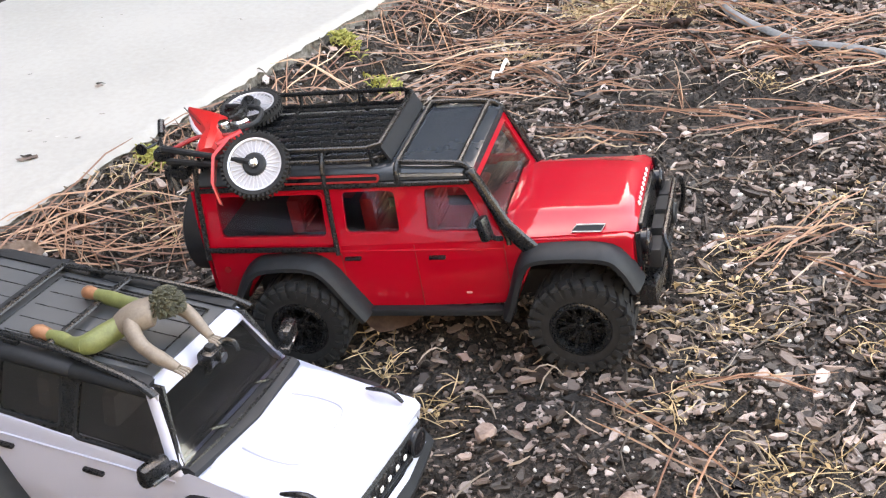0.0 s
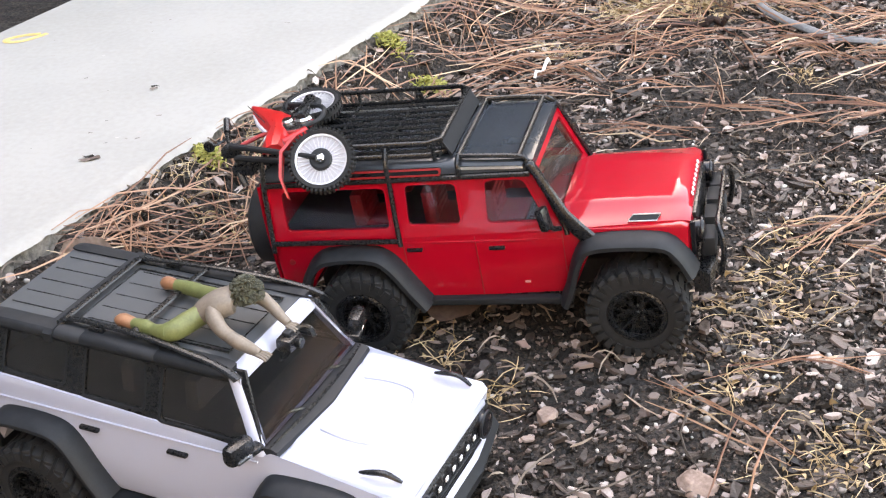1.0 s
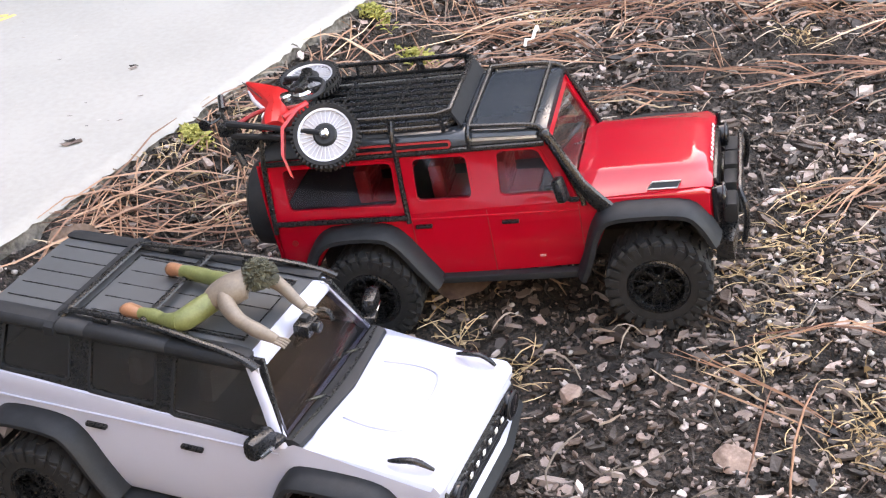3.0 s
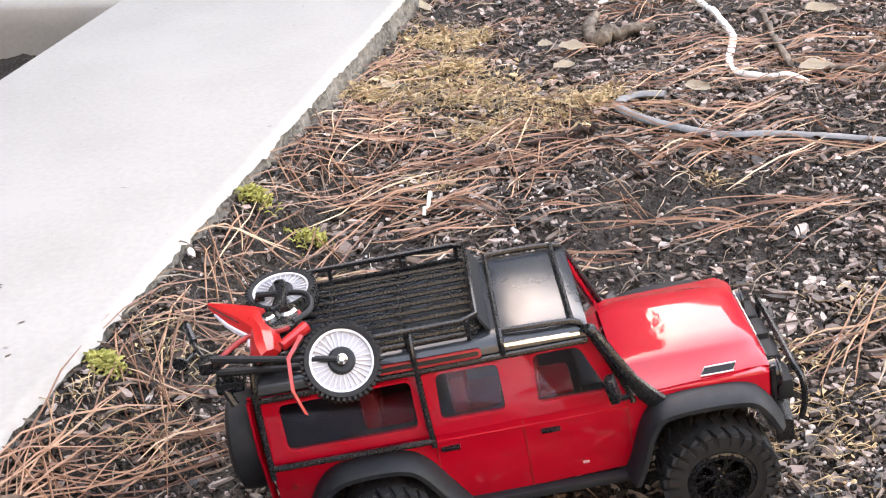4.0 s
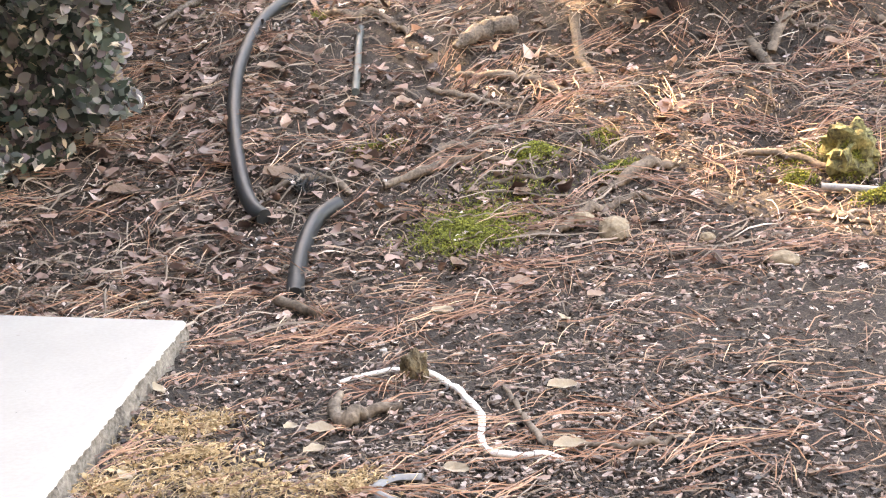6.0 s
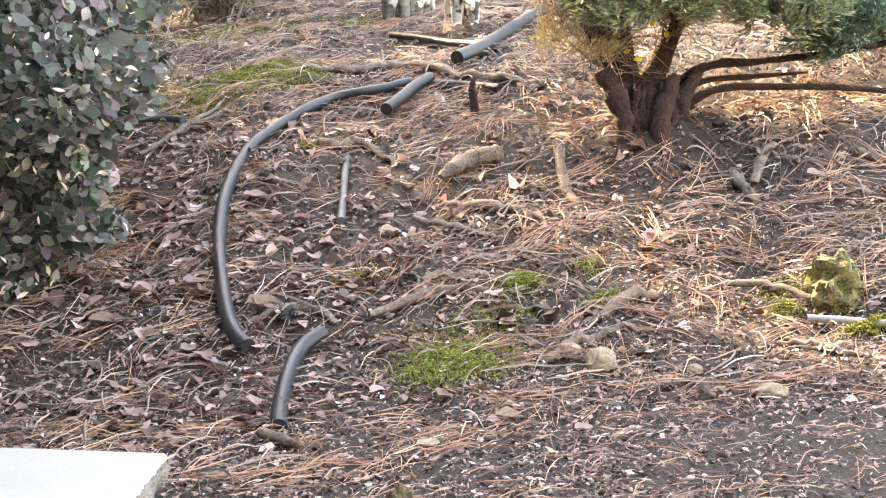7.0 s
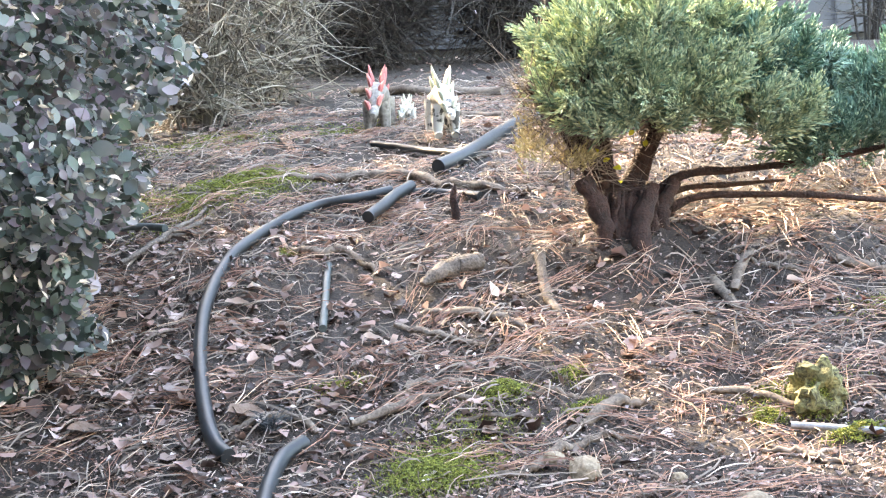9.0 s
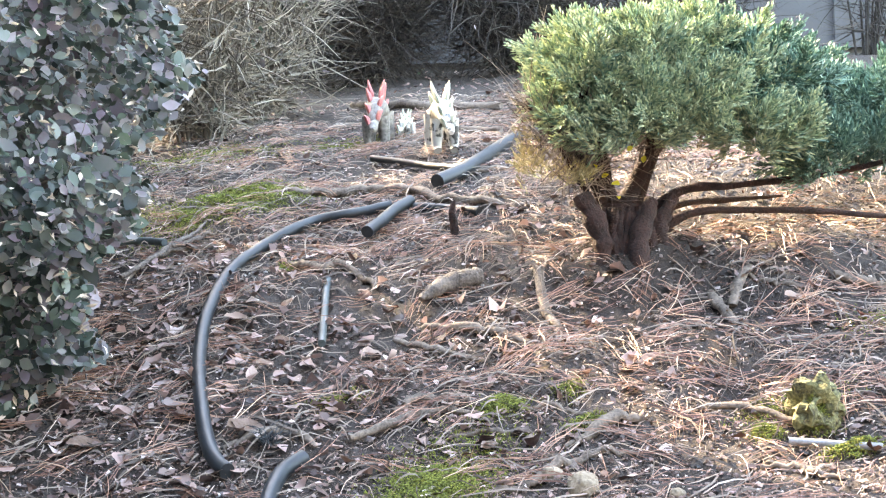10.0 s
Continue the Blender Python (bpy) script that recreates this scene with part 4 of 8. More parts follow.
def bike_wheel(centre, axis, r):
    m = Matrix.Translation(centre) @ Vector(axis).normalized().to_track_quat("Y", "Z").to_matrix().to_4x4()
    bm = turned([(r * 0.80, -0.0026), (r * 0.86, -0.0034), (r * 0.95, -0.0036), (r, -0.0020), (r * 1.01, 0), (r, 0.0020), (r * 0.95, 0.0036), (r * 0.86, 0.0034), (r * 0.80, 0.0026)], 44, ring=True)
    for k in range(44):
        for s in (-1, 1):
            add_box(bm, r * 0.965, r * 1.045, s * 0.0024 - 0.0012, s * 0.0024 + 0.0012, -0.0006, 0.0006, 0, Matrix.Rotation(2 * math.pi * (k + 0.25 * s) / 44, 4, "Y"))
    tyre = part("tyre", bm, M_TYRE, bike, "small black knobbly tyre")
    tyre.matrix_local = m
    bm = turned([(r * 0.82, -0.0030), (r * 0.82, 0.0030), (r * 0.765, 0.0028), (r * 0.755, 0.0010), (r * 0.755, -0.0010), (r * 0.765, -0.0028)], 44, ring=True)
    for k in range(30):
        for s in (-1, 1):
            add_box(bm, r * 0.23, r * 0.765, s * 0.0019 - 0.0004, s * 0.0019 + 0.0004, -0.00020, 0.00020, 0, Matrix.Rotation(2 * math.pi * (k + 0.3 * s) / 30 + 0.1 * s, 4, "Y"))
    part("rim", bm, M_SILVER, tyre, "pale silver spoked rim")
    part("spoke_disc", turned([(r * 0.76, -0.0012), (r * 0.76, 0.0012), (r * 0.20, 0.0016), (r * 0.20, -0.0016)], 44, ring=True), M_DISC, tyre, "grey disc behind the spokes")
    bm = turned([(r * 0.30, -0.0040), (r * 0.36, -0.0030), (r * 0.36, 0.0030), (r * 0.30, 0.0040)], 20)
    add_disc(bm, [(r * 0.16, -0.0055), (r * 0.16, 0.0055)], 16)
    hub = part("hub", bm, M_GREYBLK, tyre, "dark wheel hub")
    bm = turned([(r * 0.07, -0.0072), (r * 0.14, -0.0062), (r * 0.15, -0.0050), (r * 0.15, 0.0050), (r * 0.14, 0.0062), (r * 0.07, 0.0072)], 14)
    part("axle_nut", bm, M_CHROME, tyre, "bright axle nut")
    return m


FW, RW = Vector((-0.0045, -0.0540, 0.1010)), Vector((-0.0345, 0.0180, 0.1010))
NA, NB = Vector((0.18, -0.72, 0.66)).normalized(), Vector((0.02, -0.10, 1.0)).normalized()
bike_wheel(FW, NA, 0.0172)
bike_wheel(RW, NB, 0.0168)
HEAD = Vector((-0.0620, -0.0400, 0.1020))
for s in (-1, 1):
    a = FW + NA * 0.0058 * s
    b = HEAD + Vector((0.0, -0.2, 0.98)) * 0.0042 * s
    part("fork_leg", tube([a, a.lerp(b, 0.45), b], [0.0014, 0.0016, 0.0019], 8), M_GREYBLK, bike, "dark fork leg")
    t = RW + NB * 0.0055 * s
    part("swing_arm", tube([t, t.lerp(Vector((-0.030, -0.012, 0.1045)), 0.6), Vector((-0.030, -0.012, 0.1045 + 0.003 * s))], [0.0020, 0.0024, 0.0028], 8), M_BLACK, bike)
part("chain_case", tube([RW + NB * 0.0065, Vector((-0.032, 0.004, 0.1085)), Vector((-0.034, -0.008, 0.1085))], [0.0034, 0.0030, 0.0030], 8, 0.6), M_BLACK, bike)
# engine
bm = box(-0.042, -0.024, -0.022, -0.004, 0.0965, 0.1055, 0.002)
for k in range(5):
    add_box(bm, -0.0455 - 0.0 + k * 0.0015, -0.0449 + k * 0.0015, -0.0215, -0.0075, 0.0970, 0.1065, 0.0002)
part("engine", bm, M_BLACK, bike, "black finned engine block")
part("engine_cover", turned([(0.0052, 0.1040), (0.0054, 0.1062), (0.0042, 0.1074), (0.0, 0.1076)][:3], 20, "z", (-0.0300, -0.0085, 0)), M_CHROME, bike, "chrome engine cover")
part("engine_cover", turned([(0.0036, 0.1040), (0.0036, 0.1068), (0.0026, 0.1076)], 16, "z", (-0.0385, -0.0120, 0)), M_CHROME, bike, "chrome engine cover")
part("exhaust", tube(spline([(-0.026, -0.020, 0.106), (-0.018, -0.012, 0.107), (-0.022, 0.002, 0.108), (-0.045, 0.010, 0.107)], 5), 0.0014, 8), M_GREYBLK, bike, "dark exhaust pipe")
part("frame_tube", tube(spline([(-0.060, -0.036, 0.1030), (-0.048, -0.024, 0.1045), (-0.030, -0.022, 0.1040), (-0.024, -0.010, 0.1040), (-0.034, -0.002, 0.1040)], 4), 0.0013, 8), M_SEATRED, bike)
# red bodywork: a pointed tail, a narrow waist and an angular tank
secs, edge_line = [], []
d = Vector((0.83, 0.55, 0)).normalized()
for x, y, w, h, z in ((-0.0690, 0.0120, 0.0012, 0.0010, 0.1056), (-0.0610, 0.0055, 0.0052, 0.0022, 0.1052), (-0.0500, -0.0035, 0.0098, 0.0034, 0.1046), (-0.0462, -0.0105, 0.0085, 0.0040, 0.1044), (-0.0425, -0.0190, 0.0055, 0.0042, 0.1042), (-0.0402, -0.0260, 0.0080, 0.0046, 0.1042), (-0.0385, -0.0350, 0.0082, 0.0042, 0.1036), (-0.0372, -0.0415, 0.0060, 0.0030, 0.1030)):
    c = Vector((x, y, z))
    secs.append([c + d * (w * u) + Vector((0, 0, h * q)) for u, q in ((1, -0.3), (0.55, 0.75), (0, 1), (-0.55, 0.75), (-1, -0.3), (0, -1))])
    edge_line.append(c - d * (w * 1.02) + Vector((0, 0, -h * 0.2)))
part("bodywork", loft(secs), M_REDBIKE, bike, "red plastic tank and pointed tail", angle=22)
part("side_panel", tube(edge_line[1:6], [0.0006, 0.0012, 0.0014, 0.0012, 0.0006], 6, 0.8), M_DISC, bike, "grey lower tail panel")
part("number_plate", box(-0.0465, -0.0415, 0.0080, 0.0120, 0.1040, 0.1056, 0.0004), M_BLACK, bike)
part("tank_cap", tube([(-0.0305, -0.0400, 0.1060), (-0.0190, -0.0310, 0.1085)], [0.0026, 0.0030], 10), M_REDBIKE, bike, "red radiator shroud")
secs2 = [[FW + Vector(q) * 1.0 + NA * (w * s) for s in (-1, 1)] + [FW + Vector(q) + Vector((-0.0015, 0, 0.001)) + NA * (w * s) for s in (1, -1)] for q, w in (((-0.0150, 0.010, 0.010), 0.003), ((-0.022, 0.002, 0.004), 0.003), ((-0.0220, -0.007, -0.007), 0.0022), ((-0.0180, -0.012, -0.0165), 0.0014))]
part("fender_tail", loft(secs2), M_REDBIKE, bike, "thin red mudguard tail")
part("number_board", box(-0.0640, -0.0510, -0.0440, -0.0320, 0.0885, 0.0945, 0.0015), M_BLACK, bike, "black front plate")
part("handlebar", tube(spline([(-0.0750, -0.0110, 0.1060), (-0.0735, -0.0200, 0.1040), (-0.0690, -0.0290, 0.1025), (-0.0630, -0.0370, 0.0990), (-0.0590, -0.0430, 0.0900)], 5), 0.0011, 8), M_BLACK, bike, "black handlebar")
part("grip", tube([(-0.0765, -0.0100, 0.1085), (-0.0735, -0.0190, 0.1045)], 0.0020, 8), M_BLACK, bike)
part("grip", tube([(-0.0610, -0.0415, 0.0920), (-0.0570, -0.0450, 0.0830)], 0.0021, 8), M_BLACK, bike)
part("clutch_lever", tube(spline([(-0.0720, -0.0240, 0.1030), (-0.0760, -0.0320, 0.1030), (-0.0780, -0.0340, 0.1040)], 4), 0.0008, 6), M_BLACK, bike)
part("mirror", turned([(0.0032, -0.0008), (0.0034, 0), (0.0030, 0.0008)], 14, "y", (-0.0785, -0.0345, 0.1035)), M_BLACK, bike)
part("headlamp", box(-0.0700, -0.0600, -0.0400, -0.0310, 0.0975, 0.1040, 0.002), M_BLACK, bike)
part("tail_wire", tube([(-0.0520, -0.0120, 0.1060), (-0.0690, 0.0060, 0.1090)], 0.0003, 5), M_BLACK, bike)

# ---- white model off-roader ----
WHITE_POSE = Matrix.Translation((-0.1143, -0.1011, 0.0137)) @ Matrix.Rotation(radians(-10.02), 4, "Z") @ Matrix.Rotation(radians(2.64), 4, "Y") @ Matrix.Rotation(radians(-1.34), 4, "X")
white = thing("model_car", WHITE_POSE, "white model off-road car with black roof, parked on bark chips", "model car")
tub = [(-0.030, 0.014), (-0.029, 0.0200), (-0.023, 0.0310), (-0.014, 0.0370), (0.010, 0.0370), (0.020, 0.0320), (0.030, 0.0150), (0.038, 0.0050), (0.115, 0.0050), (0.123, 0.0150), (0.131, 0.0330), (0.139, 0.0375), (0.168, 0.0375), (0.177, 0.0320), (0.184, 0.0180), (0.197, 0.0180), (0.200, 0.0430), (0.197, 0.0465), (0.132, 0.0490), (0.126, 0.0518), (0.020, 0.0562), (-0.027, 0.0585), (-0.031, 0.0530)]
KW = dict(base=0.0470, lean=0.25, z0=0.055)
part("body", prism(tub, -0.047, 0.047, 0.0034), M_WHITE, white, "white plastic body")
secs = []
for x, zt, zs, wt, ws in ((0.1365, 0.0505, 0.0480, 0.034, 0.0450), (0.144, 0.0518, 0.0484, 0.034, 0.0452), (0.165, 0.0510, 0.0478, 0.033, 0.0452), (0.188, 0.0492, 0.0462, 0.031, 0.0440), (0.1975, 0.0465, 0.0440, 0.029, 0.0420), (0.2005, 0.0420, 0.0400, 0.028, 0.0400)):
    half = [(ws, zs - 0.004), (ws, zs - 0.001), (ws * 0.97, zs), (wt + 0.003, zs + 0.0006), (wt, zt - 0.0004), (wt - 0.003, zt), (wt * 0.4, zt + 0.0002)]
    secs.append([(x, -a, z) for a, z in half] + [(x, a, z) for a, z in reversed(half)])
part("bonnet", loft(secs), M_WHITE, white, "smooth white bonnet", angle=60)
bm = bmesh.new()
add_tube(bm, spline([(0.145, -0.022, 0.0519), (0.160, -0.024, 0.0514), (0.173, -0.020, 0.0507), (0.176, 0, 0.0506), (0.173, 0.020, 0.0507), (0.160, 0.024, 0.0514), (0.145, 0.022, 0.0519)], 5), 0.0010, 8)
part("bonnet_ridge", bm, M_WHITE, white)
for s in (-1, 1):
    part("bonnet_latch", tube(spline([(0.174, s * 0.0405, 0.0495), (0.186, s * 0.0400, 0.0515), (0.194, s * 0.0385, 0.0480)], 4), [0.0008, 0.0012, 0.0015, 0.0016, 0.0016, 0.0015, 0.0013, 0.0011, 0.0008], 8, 0.8), M_BLACK, white, "black bonnet latch")
# glasshouse
part("cabin_floor", prism([(-0.0265, 0.0590), (0.020, 0.0566), (0.1255, 0.0522), (0.1255, 0.0528), (0.020, 0.0572), (-0.0265, 0.0596)], -0.0430, 0.0430), M_INTERIOR, white)
WIN = {"quarter": (-0.0185, 0.0180, 0.0600, 0.0798, (0.0015, 0)), "rear": (0.0300, 0.0640, 0.0575, 0.0790, (0, -0.0015)), "front": (0.0735, 0.1245, 0.0545, 0.0785, (0.0, -0.0150))}
PAN = {"quarter": (-0.0280, 0.0280, (0.003, 0)), "rear": (0.0280, 0.0710, (0, 0)), "front": (0.0710, 0.1290, (0, -0.0150))}
for s in (-1, 1):
    for key, (x0, x1, z0, z1, sh) in WIN.items():
        p0, p1, ps = PAN[key]
        inner = rounded(x0, x1, z0, z1, 0.0022, 4, sh)
        part("window_frame", ring_plate(rounded(p0, p1, 0.0510, 0.0850, 0.0002, 4, ps), inner, s, 0.002, -0.0006, **KW), M_BLACK, white, "black window surround")
        part("window_pane", side_plate(rounded(x0 - 0.0006, x1 + 0.0006, z0 - 0.0006, z1 + 0.0006, 0.0022, 4, sh), s, 0.0005, -0.0014, **KW), M_PANE, white, "smoky brownish window pane")
        part("window_seal", ring_plate(rounded(x0 - 0.0011, x1 + 0.0011, z0 - 0.0011, z1 + 0.0011, 0.0028, 4, sh), inner, s, 0.0010, -0.0001, **KW), M_GREYBLK, white, "thin charcoal window seal")
    part("door_handle", box(0.0265, 0.0375, s * 0.0478 - 0.0014, s * 0.0478 + 0.0014, 0.0392, 0.0412, 0.0007), M_BLACK, white, "black door handle")
    part("door_handle", box(0.0765, 0.0875, s * 0.0478 - 0.0014, s * 0.0478 + 0.0014, 0.0382, 0.0402, 0.0007), M_BLACK, white, "black door handle")
    part("crease", box(-0.026, 0.126, s * 0.0472 - 0.0006, s * 0.0472 + 0.0006, 0.0455, 0.0466, 0.0004), M_WHITE, white)
    part("side_step", box(0.034, 0.120, min(s * 0.044, s * 0.053), max(s * 0.044, s * 0.053), -0.0015, 0.0045, 0.0014), M_GREYBLK, white, "matt black side step")
    part("arch_flare", flare([(-0.0330, 0.0120), (-0.0280, 0.0230), (-0.0210, 0.0330), (-0.0130, 0.0370), (0.0100, 0.0370), (0.0200, 0.0325), (0.0300, 0.0160), (0.0390, 0.0030)], s, 0.0462, 0.0590, 0.0048), M_GREYBLK, white, "charcoal plastic wheel-arch flare")
    part("arch_flare", flare([(0.1160, 0.0030), (0.1235, 0.0170), (0.1315, 0.0335), (0.1395, 0.0375), (0.1680, 0.0375), (0.1770, 0.0320), (0.1850, 0.0180)], s, 0.0462, 0.0590, 0.0048), M_GREYBLK, white, "charcoal plastic wheel-arch flare")
    mir = part("door_mirror", box(-0.0035, 0.0035, -0.0075, 0.0075, -0.0050, 0.0050, 0.0030), M_BLACK, white, "rounded black door mirror")
    mir.matrix_local = pose(0.1235, s * 0.0570, 0.0590, 0, 0, s * 14)
    part("mirror_arm", box(-0.002, 0.004, min(-s * 0.012, -s * 0.004), max(-s * 0.012, -s * 0.004), -0.0050, -0.0020, 0.001), M_BLACK, mir)
    part("indicator", box(0.0030, 0.0038, -0.0040, 0.0055, -0.0045, -0.0028, 0.0003), M_CHROME, mir, "pale mirror lamp strip")
    part("pillar", loft([[(x + dx, s * (y + dy), z) for dx, dy in ((-0.0026, 0.0004), (-0.0004, 0.0010), (0.0022, 0.0), (0.0034, -0.0016), (0.0030, -0.0040), (-0.0036, -0.0030))] for x, y, z in ((0.1270, 0.0472, 0.0500), (0.1180, 0.0440, 0.0660), (0.1085, 0.0405, 0.0815), (0.1070, 0.0395, 0.0840))]), M_WHITE, white, "white windscreen pillar", angle=50)
    part("rear_lamp", box(-0.0330, -0.0285, s * 0.0435 - 0.0032, s * 0.0435 + 0.0032, 0.030, 0.054, 0.0012), M_GREYBLK, white, "dark tail lamp")
part("windscreen_header", loft([[(0.1085, y, 0.0800), (0.1130, y, 0.0785), (0.1125, y, 0.0815), (0.1075, y, 0.0850), (0.1030, y, 0.0855)] for y in (-0.041, -0.02, 0.02, 0.041)]), M_WHITE, white, "white windscreen header", angle=50)
screen = [Vector(v) for v in ((0.1318, -0.0450, 0.0503), (0.1318, 0.0450, 0.0503), (0.1105, 0.0400, 0.0800), (0.1105, -0.0400, 0.0800))]
bm = loft([screen, [v - Vector((0.00045, 0, 0.00025)) for v in screen]])
part("windscreen", bm, M_SCREEN, white, "tinted reflective windscreen")
part("screen_seal", tube(spline([(0.1312, -0.0455, 0.0532), (0.1335, -0.022, 0.0540), (0.1342, 0.0, 0.0542), (0.1335, 0.022, 0.0540), (0.1312, 0.0455, 0.0532)], 4), 0.0009, 6), M_BLACK, white, "glossy black seal below the windscreen")
part("rear_window", box(-0.0290, -0.0270, -0.0400, 0.0400, 0.0560, 0.0830, 0.001), M_GLASS_DARK, white)
part("cowl", loft([[(0.1250, y, 0.0490), (0.1405 - abs(y) * 0.10, y, 0.0500), (0.1400 - abs(y) * 0.10, y, 0.0526), (0.1355 - abs(y) * 0.07, y, 0.0538), (0.1300 - abs(y) * 0.04, y, 0.0536)] for y in (-0.046, -0.03, 0, 0.03, 0.046)]), M_GREYBLK, white, "charcoal cowl below the windscreen", angle=50)
for y in (-0.012, 0.026):
    w = part("wiper", tube(spline([(0.1315, y, 0.0535), (0.1270, y - 0.008, 0.0555), (0.1255, y - 0.016, 0.0560)], 3), [0.0009] * 4 + [0.0007] * 3, 6), M_BLACK, white, "black wiper arm")
    part("wiper_blade", tube([(0.1240, y + 0.003, 0.0578), (0.1255, y - 0.026, 0.0552)], 0.0004, 5), M_BLACK, w)
# roof: panels with grooves, rails and bars
secs = []
for x, dz in ((-0.0300, -0.005), (-0.0285, -0.001), (-0.020, 0.0004), (0.040, 0.0010), (0.095, 0.0004), (0.1060, -0.0008)):
    half = [(0.0405, 0.0800), (0.0420, 0.0830), (0.0405, 0.0858), (0.0365, 0.0872 + dz), (0.030, 0.0876 + dz), (0.012, 0.0880 + dz)]
    secs.append([(x, -a, z) for a, z in half] + [(x, a, z) for a, z in reversed(half)])
roof = part("roof", loft(secs), M_ROOFGREY, white, "black moulded roof with sky sheen in its colour", angle=40)
for s in (-1, 1):
    # the moulded side of the roof, bulging over the windows
    secs = []
    for x, k in ((-0.0300, 0.45), (-0.0285, 0.74), (-0.0250, 0.94), (-0.0200, 1.0), (0.0280, 1.0), (0.0284, 0.94), (0.0288, 1.0), (0.0700, 1.0), (0.0704, 0.94), (0.0708, 1.0), (0.100, 1.0), (0.1060, 0.90), (0.1085, 0.70)):
        c = Vector((x, s * 0.0400, 0.0848))
        secs.append([c + Vector((0, s * dy * k, dz * k)) for dy, dz in ((-0.004, -0.0040), (0.0040, -0.0042), (0.0056, -0.0020), (0.0052, 0.0020), (0.0030, 0.0048), (-0.002, 0.0058), (-0.006, 0.0050))])
    part("roof_side", loft(secs), M_GREYBLK, roof, "charcoal moulded roof side", angle=40)
for y in (-0.026, -0.013, 0.0, 0.013, 0.026):
    part("roof_rib", box(-0.024, 0.009, y - 0.0003, y + 0.0003, 0.0884, 0.0889), M_BLACK, roof)
    part("roof_rib", box(0.022, 0.101, y - 0.0003, y + 0.0003, 0.0887, 0.0891), M_BLACK, roof)
for x in (0.0285, 0.0700):
    for s in (-1, 1):
        part("roof_seam", box(x - 0.0002, x + 0.0002, s * 0.0413 - 0.0006, s * 0.0413 + 0.0006, 0.0812, 0.0855), M_GREYBLK, roof)
part("roof_hatch_frame", tube([(0.0185, -0.0285, 0.0890), (0.100, -0.0285, 0.0888), (0.100, 0.0285, 0.0888), (0.0185, 0.0285, 0.0890)], 0.0010, 6, closed=True), M_BLACK, roof, "black raised hatch frame")
for s in (-1, 1):
    rail = part("roof_rail", tube(spline([(0.0120, s * 0.0400, 0.0855), (0.0155, s * 0.0350, 0.0935), (0.0300, s * 0.0350, 0.0960), (0.0600, s * 0.0375, 0.0975), (0.0850, s * 0.0405, 0.0950), (0.1040, s * 0.0430, 0.0900), (0.1135, s * 0.0448, 0.0835)], 5), [0.0024] * 4 + [0.0022] * 22 + [0.0026] * 5, 8, 0.9), M_BLACK, white, "black roof rail")
    for x in (0.0345, 0.0750):
        part("rail_foot", box(x - 0.004, x + 0.004, s * 0.0368 - 0.0018, s * 0.0368 + 0.0018, 0.0860, 0.0950, 0.0006), M_BLACK, rail)
for x, z in ((0.0155, 0.0945), (0.0545, 0.0965)):
    part("roof_bar", tube(spline([(x, -0.0345, z - 0.001), (x, -0.030, z + 0.0005), (x, 0.030, z + 0.0005), (x, 0.0345, z - 0.001)], 4), 0.0020, 8, 0.8), M_BLACK, white, "black cross bar")
part("roof_band", loft([[(x, y, z) for y, z in ((-0.0466, 0.0805), (-0.0470, 0.0870), (-0.0440, 0.0905), (-0.0360, 0.0912), (0.0360, 0.0912), (0.0440, 0.0905), (0.0470, 0.0870), (0.0466, 0.0805))] for x in (0.0085, 0.0135)]), M_GREYBLK, white, "charcoal band across the roof", angle=40)
# nose
part("grille", loft([[(0.1990, y, 0.0220), (0.2025 - abs(y) * 0.05, y, 0.0230), (0.2030 - abs(y) * 0.05, y, 0.0370), (0.1990, y, 0.0400)] for y in (-0.042, -0.02, 0.02, 0.042)]), M_BLACK, white, "black grille panel", angle=40)
for y in np.linspace(-0.0200, 0.0200, 6):
    part("lettering_bar", box(0.2026, 0.2033, y - 0.0013, y + 0.0013, 0.0312, 0.0334, 0.0002), M_LETTER, white, "white raised lettering bar")
for z in (0.0255, 0.0285):
    part("grille_slot", box(0.2024, 0.2032, -0.028, 0.028, z - 0.0005, z + 0.0005), M_GREYBLK, white)
for s in (-1, 1):
    lamp = part("headlamp", turned([(0.0066, 0.2000), (0.0066, 0.2035), (0.0050, 0.2045)], 20, "x", (0, s * 0.0330, 0.0315)), M_GLASS_DARK, white, "round dark headlamp")
    part("lamp_ring", tube([(0.2038, s * 0.0330 + 0.0066 * math.cos(a), 0.0315 + 0.0066 * math.sin(a)) for a in np.linspace(0, 2 * math.pi, 20, endpoint=False)], 0.0008, 5, closed=True), M_GREYBLK, lamp)
bump = part("front_bumper", loft([[(0.194 - abs(y) * 0.12, y, 0.0050), (0.2090 - abs(y) * 0.18, y, 0.0070), (0.2110 - abs(y) * 0.18, y, 0.0150), (0.2070 - abs(y) * 0.18, y, 0.0200), (0.196 - abs(y) * 0.12, y, 0.0205)] for y in (-0.056, -0.04, -0.02, 0.02, 0.04, 0.056)]), M_GREYBLK, white, "grey moulded front bumper", angle=30)
part("bumper_strip", loft([[(0.2055 - abs(y) * 0.15, y, 0.0196), (0.2075 - abs(y) * 0.15, y, 0.0200), (0.2050 - abs(y) * 0.15, y, 0.0216)] for y in (-0.048, -0.02, 0.02, 0.048)]), M_WHITE, bump, "white strip above the bumper")
part("rear_bumper", box(-0.0370, -0.0300, -0.0460, 0.0460, 0.0090, 0.0180, 0.002), M_GREYBLK, white)
